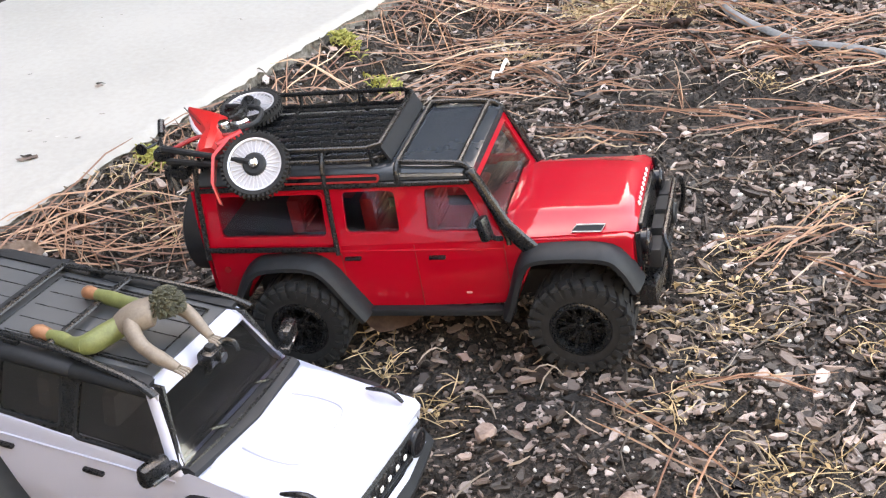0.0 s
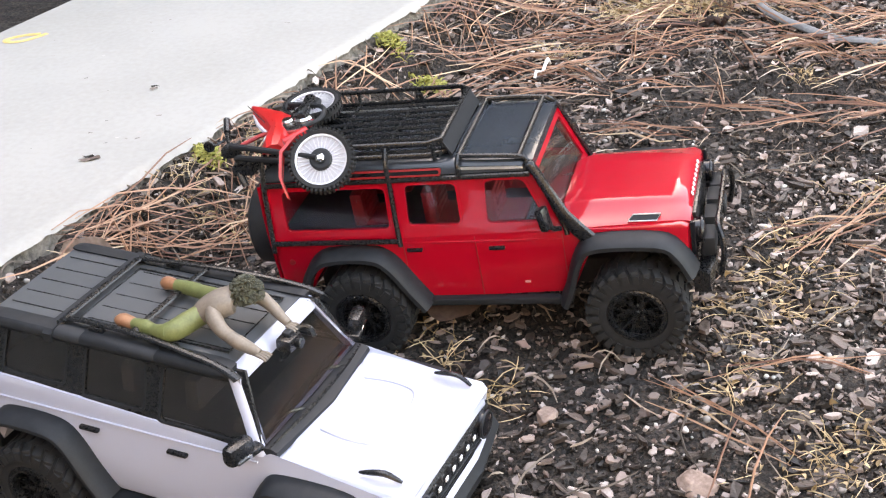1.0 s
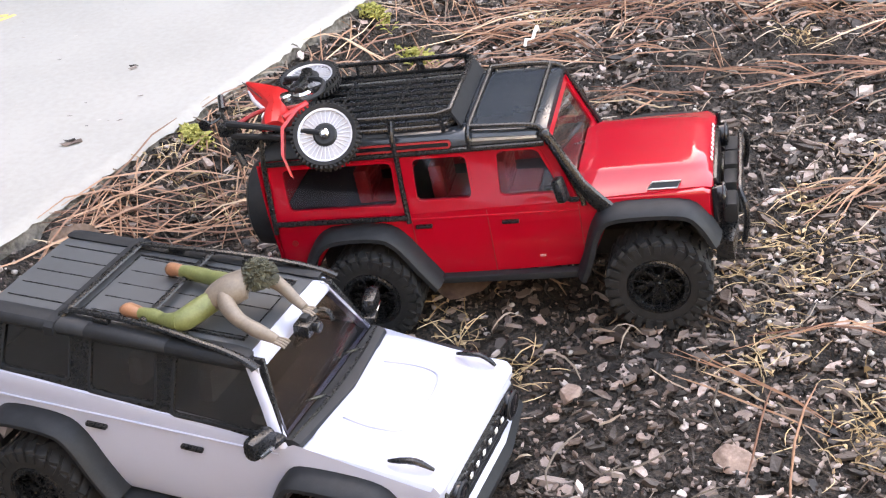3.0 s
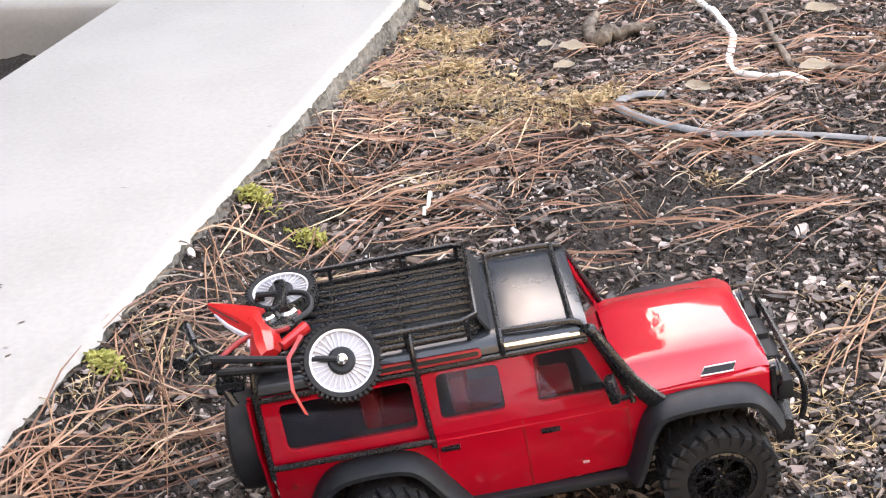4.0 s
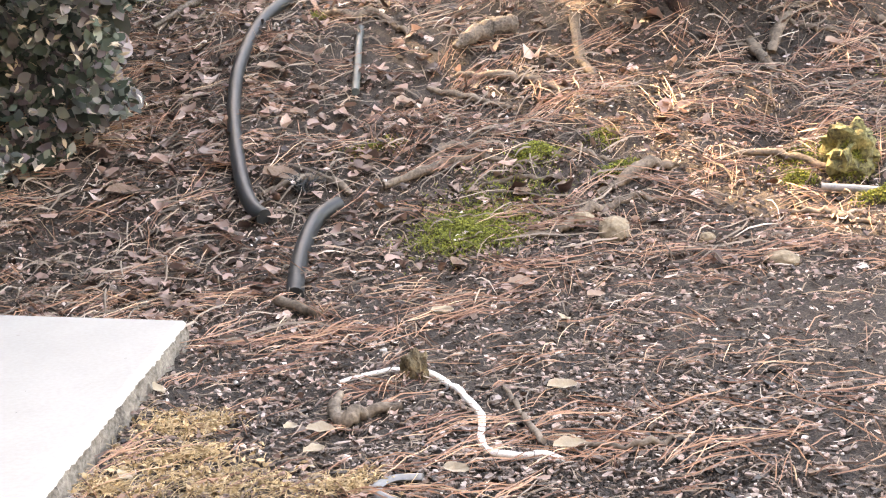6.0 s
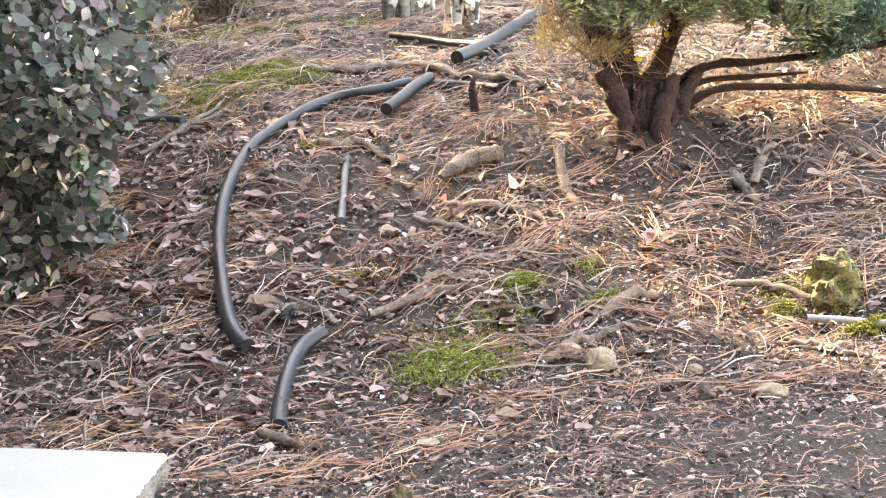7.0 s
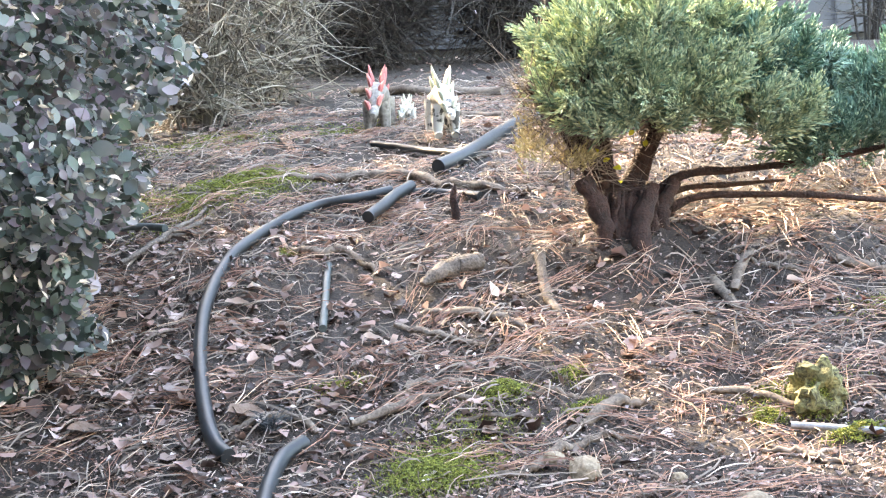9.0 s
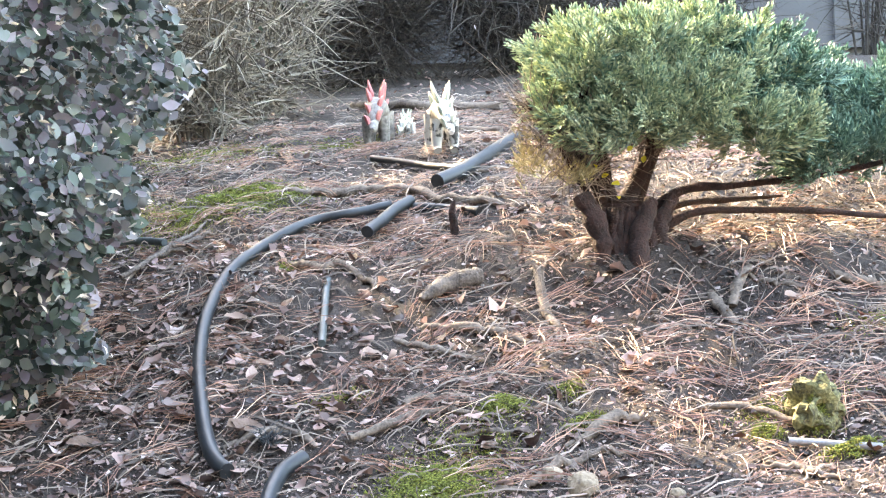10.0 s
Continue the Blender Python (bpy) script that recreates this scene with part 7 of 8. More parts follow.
def single_leaf(x, y, size, mat, label, turn=0.0, tilt=20.0, ratio=0.6, lift=0.010, category="fallen leaf"):
    bm = bmesh.new()
    rows = []
    for i in range(9):
        u = -1 + i / 4
        w = (1 - u * u) ** 0.6 * (1 + 0.12 * math.sin(5 * u + x * 40)) if abs(u) < 1 else 0.03
        rows.append([bm.verts.new((u * size / 2, w * s * size * ratio / 2, 0.10 * size * u * u + 0.16 * size * abs(s) * w + 0.02 * size * math.sin(7 * u + s))) for s in (-1, -0.5, 0, 0.5, 1)])
    for a, b in zip(rows, rows[1:]):
        for k in range(4):
            bm.faces.new((a[k], a[k + 1], b[k + 1], b[k]))
    bmesh.ops.solidify(bm, geom=bm.faces[:], thickness=0.0006)
    ob = part("dry_leaf", bm, mat, None, angle=60)
    ob.matrix_world = pose(x, y, float(soil(x, y)) + lift, tilt, tilt * 0.4, turn)
    return tagged(ob, label, category)


for x, y, s, t, tl in ((0.168, 0.613, 0.022, 20, 10), (0.183, 0.663, 0.026, -10, 14), (0.160, 0.688, 0.018, 40, 16), (0.009, 0.614, 0.022, 70, 30), (0.053, 0.831, 0.024, 60, 40), (0.265, 0.516, 0.022, -30, 16), (0.411, 0.657, 0.030, 0, 12), (0.486, 0.846, 0.024, 60, 25), (0.380, 0.948, 0.030, 15, 15), (0.364, 0.521, 0.030, 5, 8)):
    single_leaf(x, y, s, M_PALELEAF, "pale papery dry leaf on pine needles", t, tl)
for x, y, s, t, tl in ((0.441, 1.090, 0.040, 55, 25), (0.490, 0.990, 0.036, 10, 20), (0.544, 0.893, 0.026, 20, 15), (0.579, 1.232, 0.024, 0, 12), (0.205, 1.514, 0.042, 60, 35), (0.064, 1.504, 0.052, 10, 20), (0.346, 1.607, 0.036, 30, 20), (0.334, 1.794, 0.042, 0, 20), (0.297, 1.770, 0.034, 50, 25), (0.514, 1.585, 0.042, 30, 25), (0.394, 1.684, 0.036, 0, 15), (0.282, 1.432, 0.060, 20, 25), (0.410, 1.613, 0.034, 70, 20), (0.396, 1.293, 0.034, 90, 25), (0.563, 1.812, 0.020, 0, 10), (0.279, 2.106, 0.024, 10, 10), (1.170, 1.401, 0.045, 10, 25), (0.584, 1.240, 0.026, 0, 14)):
    single_leaf(x, y, s, M_DRYLEAF, "large dry pinkish-brown leaf on the bank", t, tl)
single_leaf(0.175, 1.922, 0.020, M_CORD, "small round white leaf on dark soil", 20, 10, 0.9)
single_leaf(0.281, 2.090, 0.024, M_CORD, "small papery white leaf on dark soil", 60, 10, 0.7)
single_leaf(0.040, 0.029, 0.044, M_DEADLEAF, "broad brown dead leaf under the red car", 5, 42, 0.75, 0.022)
single_leaf(0.063, 0.027, 0.034, M_RUSTLEAF, "rust-red dead leaf under the red car", 96, 28, 0.48, 0.022)
single_leaf(1.233, 1.312, 0.035, M_RUSTLEAF, "orange-red dead leaf in the sun", 40, 25)
single_leaf(-0.188, 0.027, 0.032, M_DRYLEAF, "dry brown leaf by the slab edge", 40, 25, 0.6)

# ---- toy dinosaurs ----
def dinosaur(x, y, height, turn, body, plate, label, spots=None):
    """A plated toy dinosaur as one mesh; height to the tips of its plates."""
    bm = bmesh.new()
    k = height / 0.19

    def piece(points, radii, slot, sides=10, flat=1.0):
        n0 = len(bm.faces)
        add_tube(bm, [Vector(p) * k for p in spline(points, 4)], [r * k for r in np.interp(np.linspace(0, 1, 4 * (len(points) - 1) + 1), np.linspace(0, 1, len(radii)), radii)], sides, flat)
        bm.faces.ensure_lookup_table()
        for f in bm.faces[n0:]:
            f.material_index = slot
    piece([(0.10, 0, 0.055), (0.07, 0, 0.085), (0.02, 0, 0.108), (-0.03, 0, 0.100), (-0.07, 0, 0.080), (-0.12, 0, 0.060), (-0.16, 0.01, 0.030)], [0.010, 0.020, 0.030, 0.030, 0.019, 0.011, 0.003], 0, 14)
    piece([(0.09, 0, 0.062), (0.115, 0, 0.050), (0.140, 0, 0.040)], [0.012, 0.014, 0.006], 0)
    for lx, ly, ln in ((0.05, 0.022, 0.062), (0.05, -0.022, 0.062), (-0.035, 0.026, 0.080), (-0.035, -0.026, 0.080)):
        piece([(lx, ly * 0.8, ln + 0.020), (lx - 0.004, ly, ln * 0.5), (lx, ly, 0.008), (lx + 0.006, ly, 0.0)], [0.020, 0.015, 0.010, 0.011], 0)
    for i, u in enumerate(np.linspace(0.115, -0.11, 13)):
        top = np.interp(u, [-0.12, -0.07, -0.03, 0.02, 0.07, 0.10, 0.12], [0.066, 0.094, 0.122, 0.132, 0.102, 0.076, 0.062])
        h = 0.016 + 0.042 * math.exp(-((u - 0.0) / 0.055) ** 2)
        s = 0.010 if i % 2 else -0.010
        piece([(u, s, top - 0.010), (u - 0.002, s * 1.5, top + h * 0.35), (u - 0.006, s * 2.0, top + h * 0.7), (u - 0.010, s * 2.3, top + h)], [0.009, 0.012, 0.008, 0.002], 1, 8, 0.6)
    ob = part("toy_dinosaur", bm, body, None, angle=60)
    ob.data.materials.append(plate)
    ob.matrix_world = pose(x, y, float(soil(x, y)) - 0.002, 0, 0, turn)
    return tagged(ob, label, "toy dinosaur", "toy dinosaurs on the bank")


dinosaur(0.903, 2.908, 0.185, -112, M_DINO_GREY, M_DINO_RED, "grey-white plastic toy dinosaur with red back plates")
dinosaur(0.975, 2.591, 0.175, -98, M_DINO_WHITE, M_DINO_PALE, "white plastic toy dinosaur with pale back plates")
dinosaur(0.992, 2.944, 0.085, -125, M_DINO_WHITE, M_DINO_PALE, "tiny white plastic toy dinosaur between two larger ones")

# ---- juniper ----
jx, jy = 0.990, 1.680
jz = float(soil(jx, jy)) - 0.060
juniper = thing("juniper", pose(jx, jy, jz), "old spreading juniper with a gnarled trunk on the bank", "juniper shrub")


def wood(name, points, radii, label="", parent=juniper, knob=0.10, seed=0, sides=12):
    r = np.random.default_rng(seed + 50)
    pts = spline(points, 6)
    rad = np.interp(np.linspace(0, 1, len(pts)), np.linspace(0, 1, len(radii)), radii) * (1 + knob * r.standard_normal(len(pts)))
    bm = tube(pts, list(rad), sides)
    for v in bm.verts:
        d = noise.noise_vector(v.co * 28 + Vector((seed, 0, 0)))
        v.co += d * 0.10 * min(0.06, radii[0])
    return part(name, bm, M_BARK, parent, label, angle=70)


trunk = wood("trunk", [(0.022, 0, -0.06), (0.020, 0.0, 0.0), (0.016, 0, 0.05), (0.018, 0.005, 0.10), (0.02, 0.005, 0.125)], [0.085, 0.066, 0.060, 0.058, 0.036], "gnarled red-brown trunk", knob=0.04, sides=22)
wood("trunk_rib", [(-0.060, -0.045, -0.03), (-0.045, -0.050, 0.04), (-0.055, -0.045, 0.085), (-0.078, -0.035, 0.135)], [0.020, 0.016, 0.019, 0.014], "sawn stub of a limb", trunk, 0.12, 1)
wood("trunk_rib", [(0.090, -0.050, -0.04), (0.070, -0.050, 0.03), (0.066, -0.046, 0.075), (0.100, -0.035, 0.125)], [0.018, 0.014, 0.014, 0.012], "", trunk, 0.12, 2)
wood("trunk_rib", [(0.030, -0.085, -0.04), (0.010, -0.075, 0.02), (0.020, -0.066, 0.070), (0.050, -0.050, 0.120)], [0.022, 0.016, 0.018, 0.014], "", trunk, 0.14, 3)
for i in range(26):
    a = -3.0 + 2.95 * i / 25
    w = 0.063 + 0.006 * math.sin(i * 2.3)
    sk = 0.30 * math.sin(i * 1.7)
    wood("bark_strip", [(0.022 + 1.15 * w * math.cos(a), 1.15 * w * math.sin(a), -0.035), (0.020 + w * math.cos(a + 0.1), w * math.sin(a + 0.1), 0.01), (0.018 + 0.93 * w * math.cos(a + 0.2 + sk), 0.93 * w * math.sin(a + 0.2 + sk), 0.055), (0.018 + 0.86 * w * math.cos(a + 0.3 + sk), 0.86 * w * math.sin(a + 0.4 + sk), 0.112)], [0.009, 0.006, 0.008, 0.004], "", trunk, 0.25, 30 + i, 6)
BOUGHS = [([(-0.01, 0, 0.12), (-0.035, 0.0, 0.18), (-0.09, 0, 0.235), (-0.16, 0.0, 0.30)], [0.026, 0.018, 0.012, 0.006]),
         ([(0.0, 0, 0.13), (-0.01, 0.02, 0.22), (-0.03, 0.03, 0.31), (-0.08, 0.04, 0.39)], [0.026, 0.020, 0.014, 0.006]),
         ([(0.01, 0, 0.13), (0.06, 0.0, 0.20), (0.10, 0.0, 0.28), (0.16, 0.02, 0.38)], [0.030, 0.024, 0.018, 0.007]),
         ([(0.04, 0, 0.11), (0.12, -0.02, 0.155), (0.22, -0.04, 0.150), (0.34, -0.05, 0.150), (0.46, -0.06, 0.165), (0.60, -0.08, 0.19)], [0.024, 0.017, 0.014, 0.013, 0.012, 0.006]),
         ([(0.05, 0, 0.08), (0.13, -0.03, 0.115), (0.24, -0.06, 0.105), (0.36, -0.09, 0.090), (0.48, -0.12, 0.075), (0.60, -0.15, 0.070)], [0.026, 0.018, 0.015, 0.013, 0.010, 0.006]),
         ([(0.05, 0, 0.10), (0.14, 0.03, 0.13), (0.26, 0.05, 0.125), (0.38, 0.06, 0.12)], [0.020, 0.014, 0.012, 0.006]),
         ([(-0.02, -0.02, 0.12), (-0.06, -0.03, 0.155), (-0.11, -0.04, 0.22), (-0.13, -0.04, 0.26)], [0.012, 0.009, 0.007, 0.004]),
         ([(0.04, 0.0, 0.13), (0.10, 0.03, 0.23), (0.22, 0.04, 0.32), (0.34, 0.04, 0.36)], [0.024, 0.018, 0.012, 0.006])]
for i, (p, r) in enumerate(BOUGHS):
    p = [(x, y, z - (0.035, 0.02, 0.008)[k]) if k < 3 else (x, y, z) for k, (x, y, z) in enumerate(p)]
    wood("bough", p, [(0.60 if p[-1][0] < 0.35 else 0.46) * w for w in r], "", juniper, 0.08, 10 + i, 9)
# foliage: upright feathery sprays over the crown's shell
LOBES = [((0.03, 0.0, 0.330), (0.20, 0.20, 0.120), 150), ((-0.06, -0.04, 0.300), (0.105, 0.13, 0.100), 60), ((0.26, 0.02, 0.325), (0.20, 0.20, 0.115), 120), ((0.54, -0.03, 0.235), (0.19, 0.18, 0.125), 130), ((0.42, -0.10, 0.185), (0.16, 0.11, 0.070), 70), ((0.16, 0.0, 0.355), (0.20, 0.18, 0.095), 90), ((0.10, -0.12, 0.265), (0.19, 0.09, 0.085), 80), ((0.00, -0.10, 0.235), (0.12, 0.08, 0.050), 26), ((0.24, -0.12, 0.225), (0.15, 0.08, 0.060), 46)]


def plumes(lobes, each=46, spikes=4):
    """Feathery plumes: a leaning axis with scaly sprigs along it, set over the crown's lobes."""
    roots, dirs, lens = [], [], []
    for c, r, cnt in lobes:
        d = rng.standard_normal((cnt, 3))
        d /= np.linalg.norm(d, axis=1, keepdims=True)
        d[:, 2] = np.where(d[:, 2] < -0.45, -d[:, 2], d[:, 2])
        p = np.array(c) + d * np.array(r) * rng.uniform(0.45, 0.98, (cnt, 1)) ** 0.6
        axis = d * np.array([0.75, 0.75, 0.45]) + np.array([0, 0, 0.55]) + 0.28 * rng.standard_normal((cnt, 3))
        axis /= np.linalg.norm(axis, axis=1, keepdims=True)
        flat = np.cross(axis, rng.standard_normal((cnt, 3)))
        flat /= np.linalg.norm(flat, axis=1, keepdims=True)
        other = np.cross(axis, flat)
        L = rng.uniform(0.045, 0.085, (cnt, 1, 1))
        t = rng.uniform(0, 1, (cnt, each, 1))
        ang = rng.uniform(0, 2 * np.pi, (cnt, each, 1))
        side = np.cos(ang) * flat[:, None] + 0.65 * np.sin(ang) * other[:, None]
        out = axis[:, None] * (0.75 + 0.5 * t) + side * (1.05 - 0.75 * t) + 0.12 * rng.standard_normal((cnt, each, 3))
        out /= np.linalg.norm(out, axis=2, keepdims=True)
        base = p[:, None] + axis[:, None] * (L * (t - 0.55)) + side * (0.010 * (1 - t))
        size = (0.022 * (1.15 - 0.6 * t) * rng.uniform(0.7, 1.3, (cnt, each, 1)))[..., 0]
        roots.append(base.reshape(-1, 3))
        dirs.append(out.reshape(-1, 3))
        lens.append(size.ravel())
    pos, out, size = np.concatenate(roots), np.concatenate(dirs), np.concatenate(lens)
    n = len(pos)
    t = np.linspace(0, 1, spikes)[None]
    root = pos[:, None] + out[:, None] * (t * size[:, None])[..., None]
    side = np.cross(out, rng.standard_normal((n, 3)))
    side /= np.linalg.norm(side, axis=1, keepdims=True)
    other = np.cross(out, side)
    ang = rng.uniform(0, 2 * np.pi, (n, 1)) + np.arange(spikes)[None] * 2.4
    lean = 0.55 * (1 - 0.8 * t[..., None])
    way = out[:, None] + lean * (np.cos(ang)[..., None] * side[:, None] + np.sin(ang)[..., None] * other[:, None])
    way /= np.linalg.norm(way, axis=2, keepdims=True)
    ln = size[:, None] * rng.uniform(0.45, 0.75, (n, spikes))
    e1 = np.cross(way, rng.standard_normal((n, spikes, 3)))
    e1 /= np.linalg.norm(e1, axis=2, keepdims=True)
    e2 = np.cross(way, e1)
    mid, tip = root + way * (ln * 0.5)[..., None], root + way * ln[..., None]
    w = 0.0019 * rng.uniform(0.7, 1.3, (n, spikes, 1))
    v = np.stack([root, mid + e1 * w, mid + (-0.5 * e1 + 0.866 * e2) * w, mid + (-0.5 * e1 - 0.866 * e2) * w, tip], 2).reshape(-1, 5, 3)
    f = np.array([[0, 2, 1], [0, 3, 2], [0, 1, 3], [4, 1, 2], [4, 2, 3], [4, 3, 1]])
    return v.reshape(-1, 3), (f[None] + 5 * np.arange(len(v))[:, None, None]).reshape(-1, 3)


def sprays(lobes, spikes, length, width, reach):
    pos, out = [], []
    for c, r, cnt in lobes:
        d = rng.standard_normal((max(cnt // 26, 6), 3))
        d /= np.linalg.norm(d, axis=1, keepdims=True)
        d = np.repeat(d, 26, 0)[:cnt] if cnt > 26 * 6 else np.repeat(d, 40, 0)[:cnt]
        cnt = len(d)
        d[:, 2] = np.where(d[:, 2] < -0.35, -d[:, 2], d[:, 2])
        bump = 1 + 0.16 * np.sin(d[:, 0] * 9 + c[0] * 40) * np.sin(d[:, 1] * 8 + 1) + 0.10 * np.sin(d[:, 2] * 14 + d[:, 0] * 6)
        rr = np.repeat(0.55 + 0.46 * rng.uniform(0, 1, cnt // 20 + 1) ** 0.5, 26)[:cnt] * bump
        p = np.array(c) + d * np.array(r) * rr[:, None] + rng.normal(0, 0.013, (cnt, 3))
        lean = np.repeat(rng.standard_normal((cnt // 26 + 1, 3)), 26, 0)[:cnt]
        o = d * np.array([0.7, 0.7, 0.5]) + np.array([0, 0, 0.6]) + 0.38 * lean + 0.20 * rng.standard_normal((cnt, 3))
        pos.append(p)
        out.append(o / np.linalg.norm(o, axis=1, keepdims=True))
    pos, out = np.concatenate(pos), np.concatenate(out)
    n = len(pos)
    t = np.linspace(0.0, 1, spikes)[None]
    size = length * rng.uniform(0.6, 1.35, (n, 1))
    root = pos[:, None] + out[:, None] * (t * size * reach)[..., None]
    side = np.cross(out, rng.standard_normal((n, 3)))
    side /= np.linalg.norm(side, axis=1, keepdims=True)
    other = np.cross(out, side)
    ang = rng.uniform(0, 2 * np.pi, (n, spikes))
    lean = rng.uniform(0.35, 0.9, (n, spikes, 1)) * (1 - 0.7 * t[..., None])
    dirs = out[:, None] + lean * (np.cos(ang)[..., None] * side[:, None] + np.sin(ang)[..., None] * other[:, None])
    dirs /= np.linalg.norm(dirs, axis=2, keepdims=True)
    ln = size * rng.uniform(0.5, 1.0, (n, spikes))
    w = width * rng.uniform(0.7, 1.3, (n, spikes))
    e1 = np.cross(dirs, rng.standard_normal((n, spikes, 3)))
    e1 /= np.linalg.norm(e1, axis=2, keepdims=True)
    e2 = np.cross(dirs, e1)
    mid = root + dirs * (ln * 0.55)[..., None]
    tip = root + dirs * ln[..., None]
    wv = w[..., None] / 2
    ring = [mid + e1 * wv, mid + (-0.5 * e1 + 0.866 * e2) * wv, mid + (-0.5 * e1 - 0.866 * e2) * wv]
    v = np.stack([root, *ring, tip], 2).reshape(-1, 5, 3)
    f = np.array([[0, 2, 1], [0, 3, 2], [0, 1, 3], [4, 1, 2], [4, 2, 3], [4, 3, 1]])
    faces = (f[None] + 5 * np.arange(len(v))[:, None, None]).reshape(-1, 3)
    return v.reshape(-1, 3), faces


# left lobes take the sunlit tint, right lobes the shaded one
for lobes, mat, label in ((LOBES[:2] + LOBES[5:], M_JUNIPER, "feathery juniper foliage, yellow-green sunlit tint"), (LOBES[2:5], M_JUNIPER_SHADE, "feathery juniper foliage, blue-green shade tint")):
    v, f = plumes(lobes)
    ob = new("crown", mesh_of("crown", v, f, mat))
    ob.parent = juniper
    tagged(ob, label, kind="stuff")
v, f = sprays([((-0.125, -0.02, 0.165), (0.055, 0.05, 0.065), 150), ((-0.10, 0.02, 0.25), (0.05, 0.06, 0.05), 60), ((0.10, 0.0, 0.21), (0.12, 0.1, 0.05), 60)], 9, 0.015, 0.0026, 1.5)
ob = new("dry_foliage", mesh_of("dry_foliage", v, f, M_JUNIPER_DRY))
ob.parent = juniper
tagged(ob, "yellow-brown dying juniper sprays", kind="stuff")


def twigs_from(anchors, spread, n, length, width, rise):
    """Fine bent twigs as tapered three-sided strands in the air."""
    a = np.asarray(anchors)[rng.integers(0, len(anchors), n)] + rng.normal(0, 1, (n, 3)) * np.asarray(spread)
    d = rng.standard_normal((n, 3)) + np.array(rise)
    d /= np.linalg.norm(d, axis=1, keepdims=True)
    b = rng.standard_normal((n, 3)) * 0.5
    seg = 5
    t = np.linspace(0, 1, seg)[None, :, None]
    L = (length * rng.uniform(0.5, 1.3, n))[:, None, None]
    c = a[:, None] + L * (d[:, None] * t + b[:, None] * t * t * 0.6)
    e1 = np.cross(d, b)
    e1 /= np.linalg.norm(e1, axis=1, keepdims=True)
    e2 = np.cross(d, e1)
    w = (width * rng.uniform(0.5, 1.4, n))[:, None, None] * (1 - 0.75 * t) / 2
    v = np.stack([c + e1[:, None] * w, c + (-0.5 * e1 + 0.866 * e2)[:, None] * w, c + (-0.5 * e1 - 0.866 * e2)[:, None] * w], 2).reshape(n, seg * 3, 3)
    f = [[3 * k + p, 3 * k + q, 3 * k + 3 + q, 3 * k + 3 + p] for k in range(seg - 1) for p, q in ((0, 1), (1, 2), (2, 0))]
    return v.reshape(-1, 3), (np.array(f)[None] + 3 * seg * np.arange(n)[:, None, None]).reshape(-1, 4)


anch = [q for p, r in BOUGHS for q in [tuple(w) for w in spline(p, 4)[4:]] if q[0] < 0.10 or q[2] > 0.19]
v, f = twigs_from(anch, (0.014, 0.014, 0.014), 1500, 0.09, 0.0021, (0, 0, 0.5))
ob = new("twig_tangle", mesh_of("twig_tangle", v, f, M_TWIG))
ob.parent = juniper
tagged(ob, "fine bare inner twigs", kind="stuff")
n = 13
pos = np.column_stack([rng.normal(-0.02, 0.03, n), rng.normal(-0.05, 0.02, n), rng.normal(0.20, 0.03, n)])
v, f = leaves(pos, 1.2, rng.uniform(0.010, 0.020, n), 0.8, 0.3)
ob = new("yellow_leaf", mesh_of("yellow_leaf", v, f, M_YLEAF, True))
ob.parent = juniper
tagged(ob, "bright yellow leaves caught in the fork", kind="stuff")

# ---- broad-leaved bush ----
bush = thing("evergreen_bush", pose(0, 1.75, float(soil(0, 1.75))), "dense evergreen bush with small oval dark leaves", "bush")
bz = float(soil(0, 1.75))


def bush_edge(z):
    """How far the bush's face reaches to the right at each height."""
    return np.interp(z, [0.14, 0.20, 0.27, 0.34, 0.40, 0.435, 0.51, 0.57, 0.60, 0.75, 1.0, 1.6], [-0.06, 0.045, 0.080, 0.098, 0.112, 0.160, 0.175, 0.198, 0.228, 0.245, 0.25, 0.18])


def bush_leaves(n, x0, zlo, zhi, size):
    z = rng.uniform(zlo, zhi, n)
    e = bush_edge(z) + 0.02 * np.sin(z * 31) + 0.015 * np.sin(z * 77 + 1)
    depth = rng.exponential(0.085, n)
    t = rng.uniform(0, 1, n)
    x = np.where(t < 0.3, e - depth, x0 + (e - x0) * rng.uniform(0, 1, n))
    front = 1.50 + 0.05 * np.sin(x * 17 + z * 9) + 0.04 * np.sin(z * 23 - x * 11) + 0.10 * np.clip((0.35 - z) / 0.2, 0, 1)
    y = np.where(t < 0.3, front + rng.uniform(0.0, 0.45, n) + 0.3 * np.maximum(0, x - e + 0.12), front + depth * 1.4 + 0.5 * np.maximum(0, 0.09 - (e - x)))
    pos = np.column_stack([x, y - 1.75, z - bz])
    # leaf faces look outwards and up
    nrm = np.column_stack([0.35 + 0.5 * rng.standard_normal(n), -0.75 + 0.5 * rng.standard_normal(n), 0.45 + 0.5 * rng.standard_normal(n)])
    nrm /= np.linalg.norm(nrm, axis=1, keepdims=True)
    ax = np.cross(nrm, rng.standard_normal((n, 3)))
    ax /= np.linalg.norm(ax, axis=1, keepdims=True)
    R = np.stack([ax, np.cross(nrm, ax), nrm], 2)
    return leaves(pos, 0, size * rng.uniform(0.55, 1.25, n), 0.68, 0.14, free=R), pos


(v1, f1), pos1 = bush_leaves(7000, -0.20, 0.12, 0.95, 0.0225)
(v2, f2), _ = bush_leaves(1800, -0.9, 0.14, 1.6, 0.030)
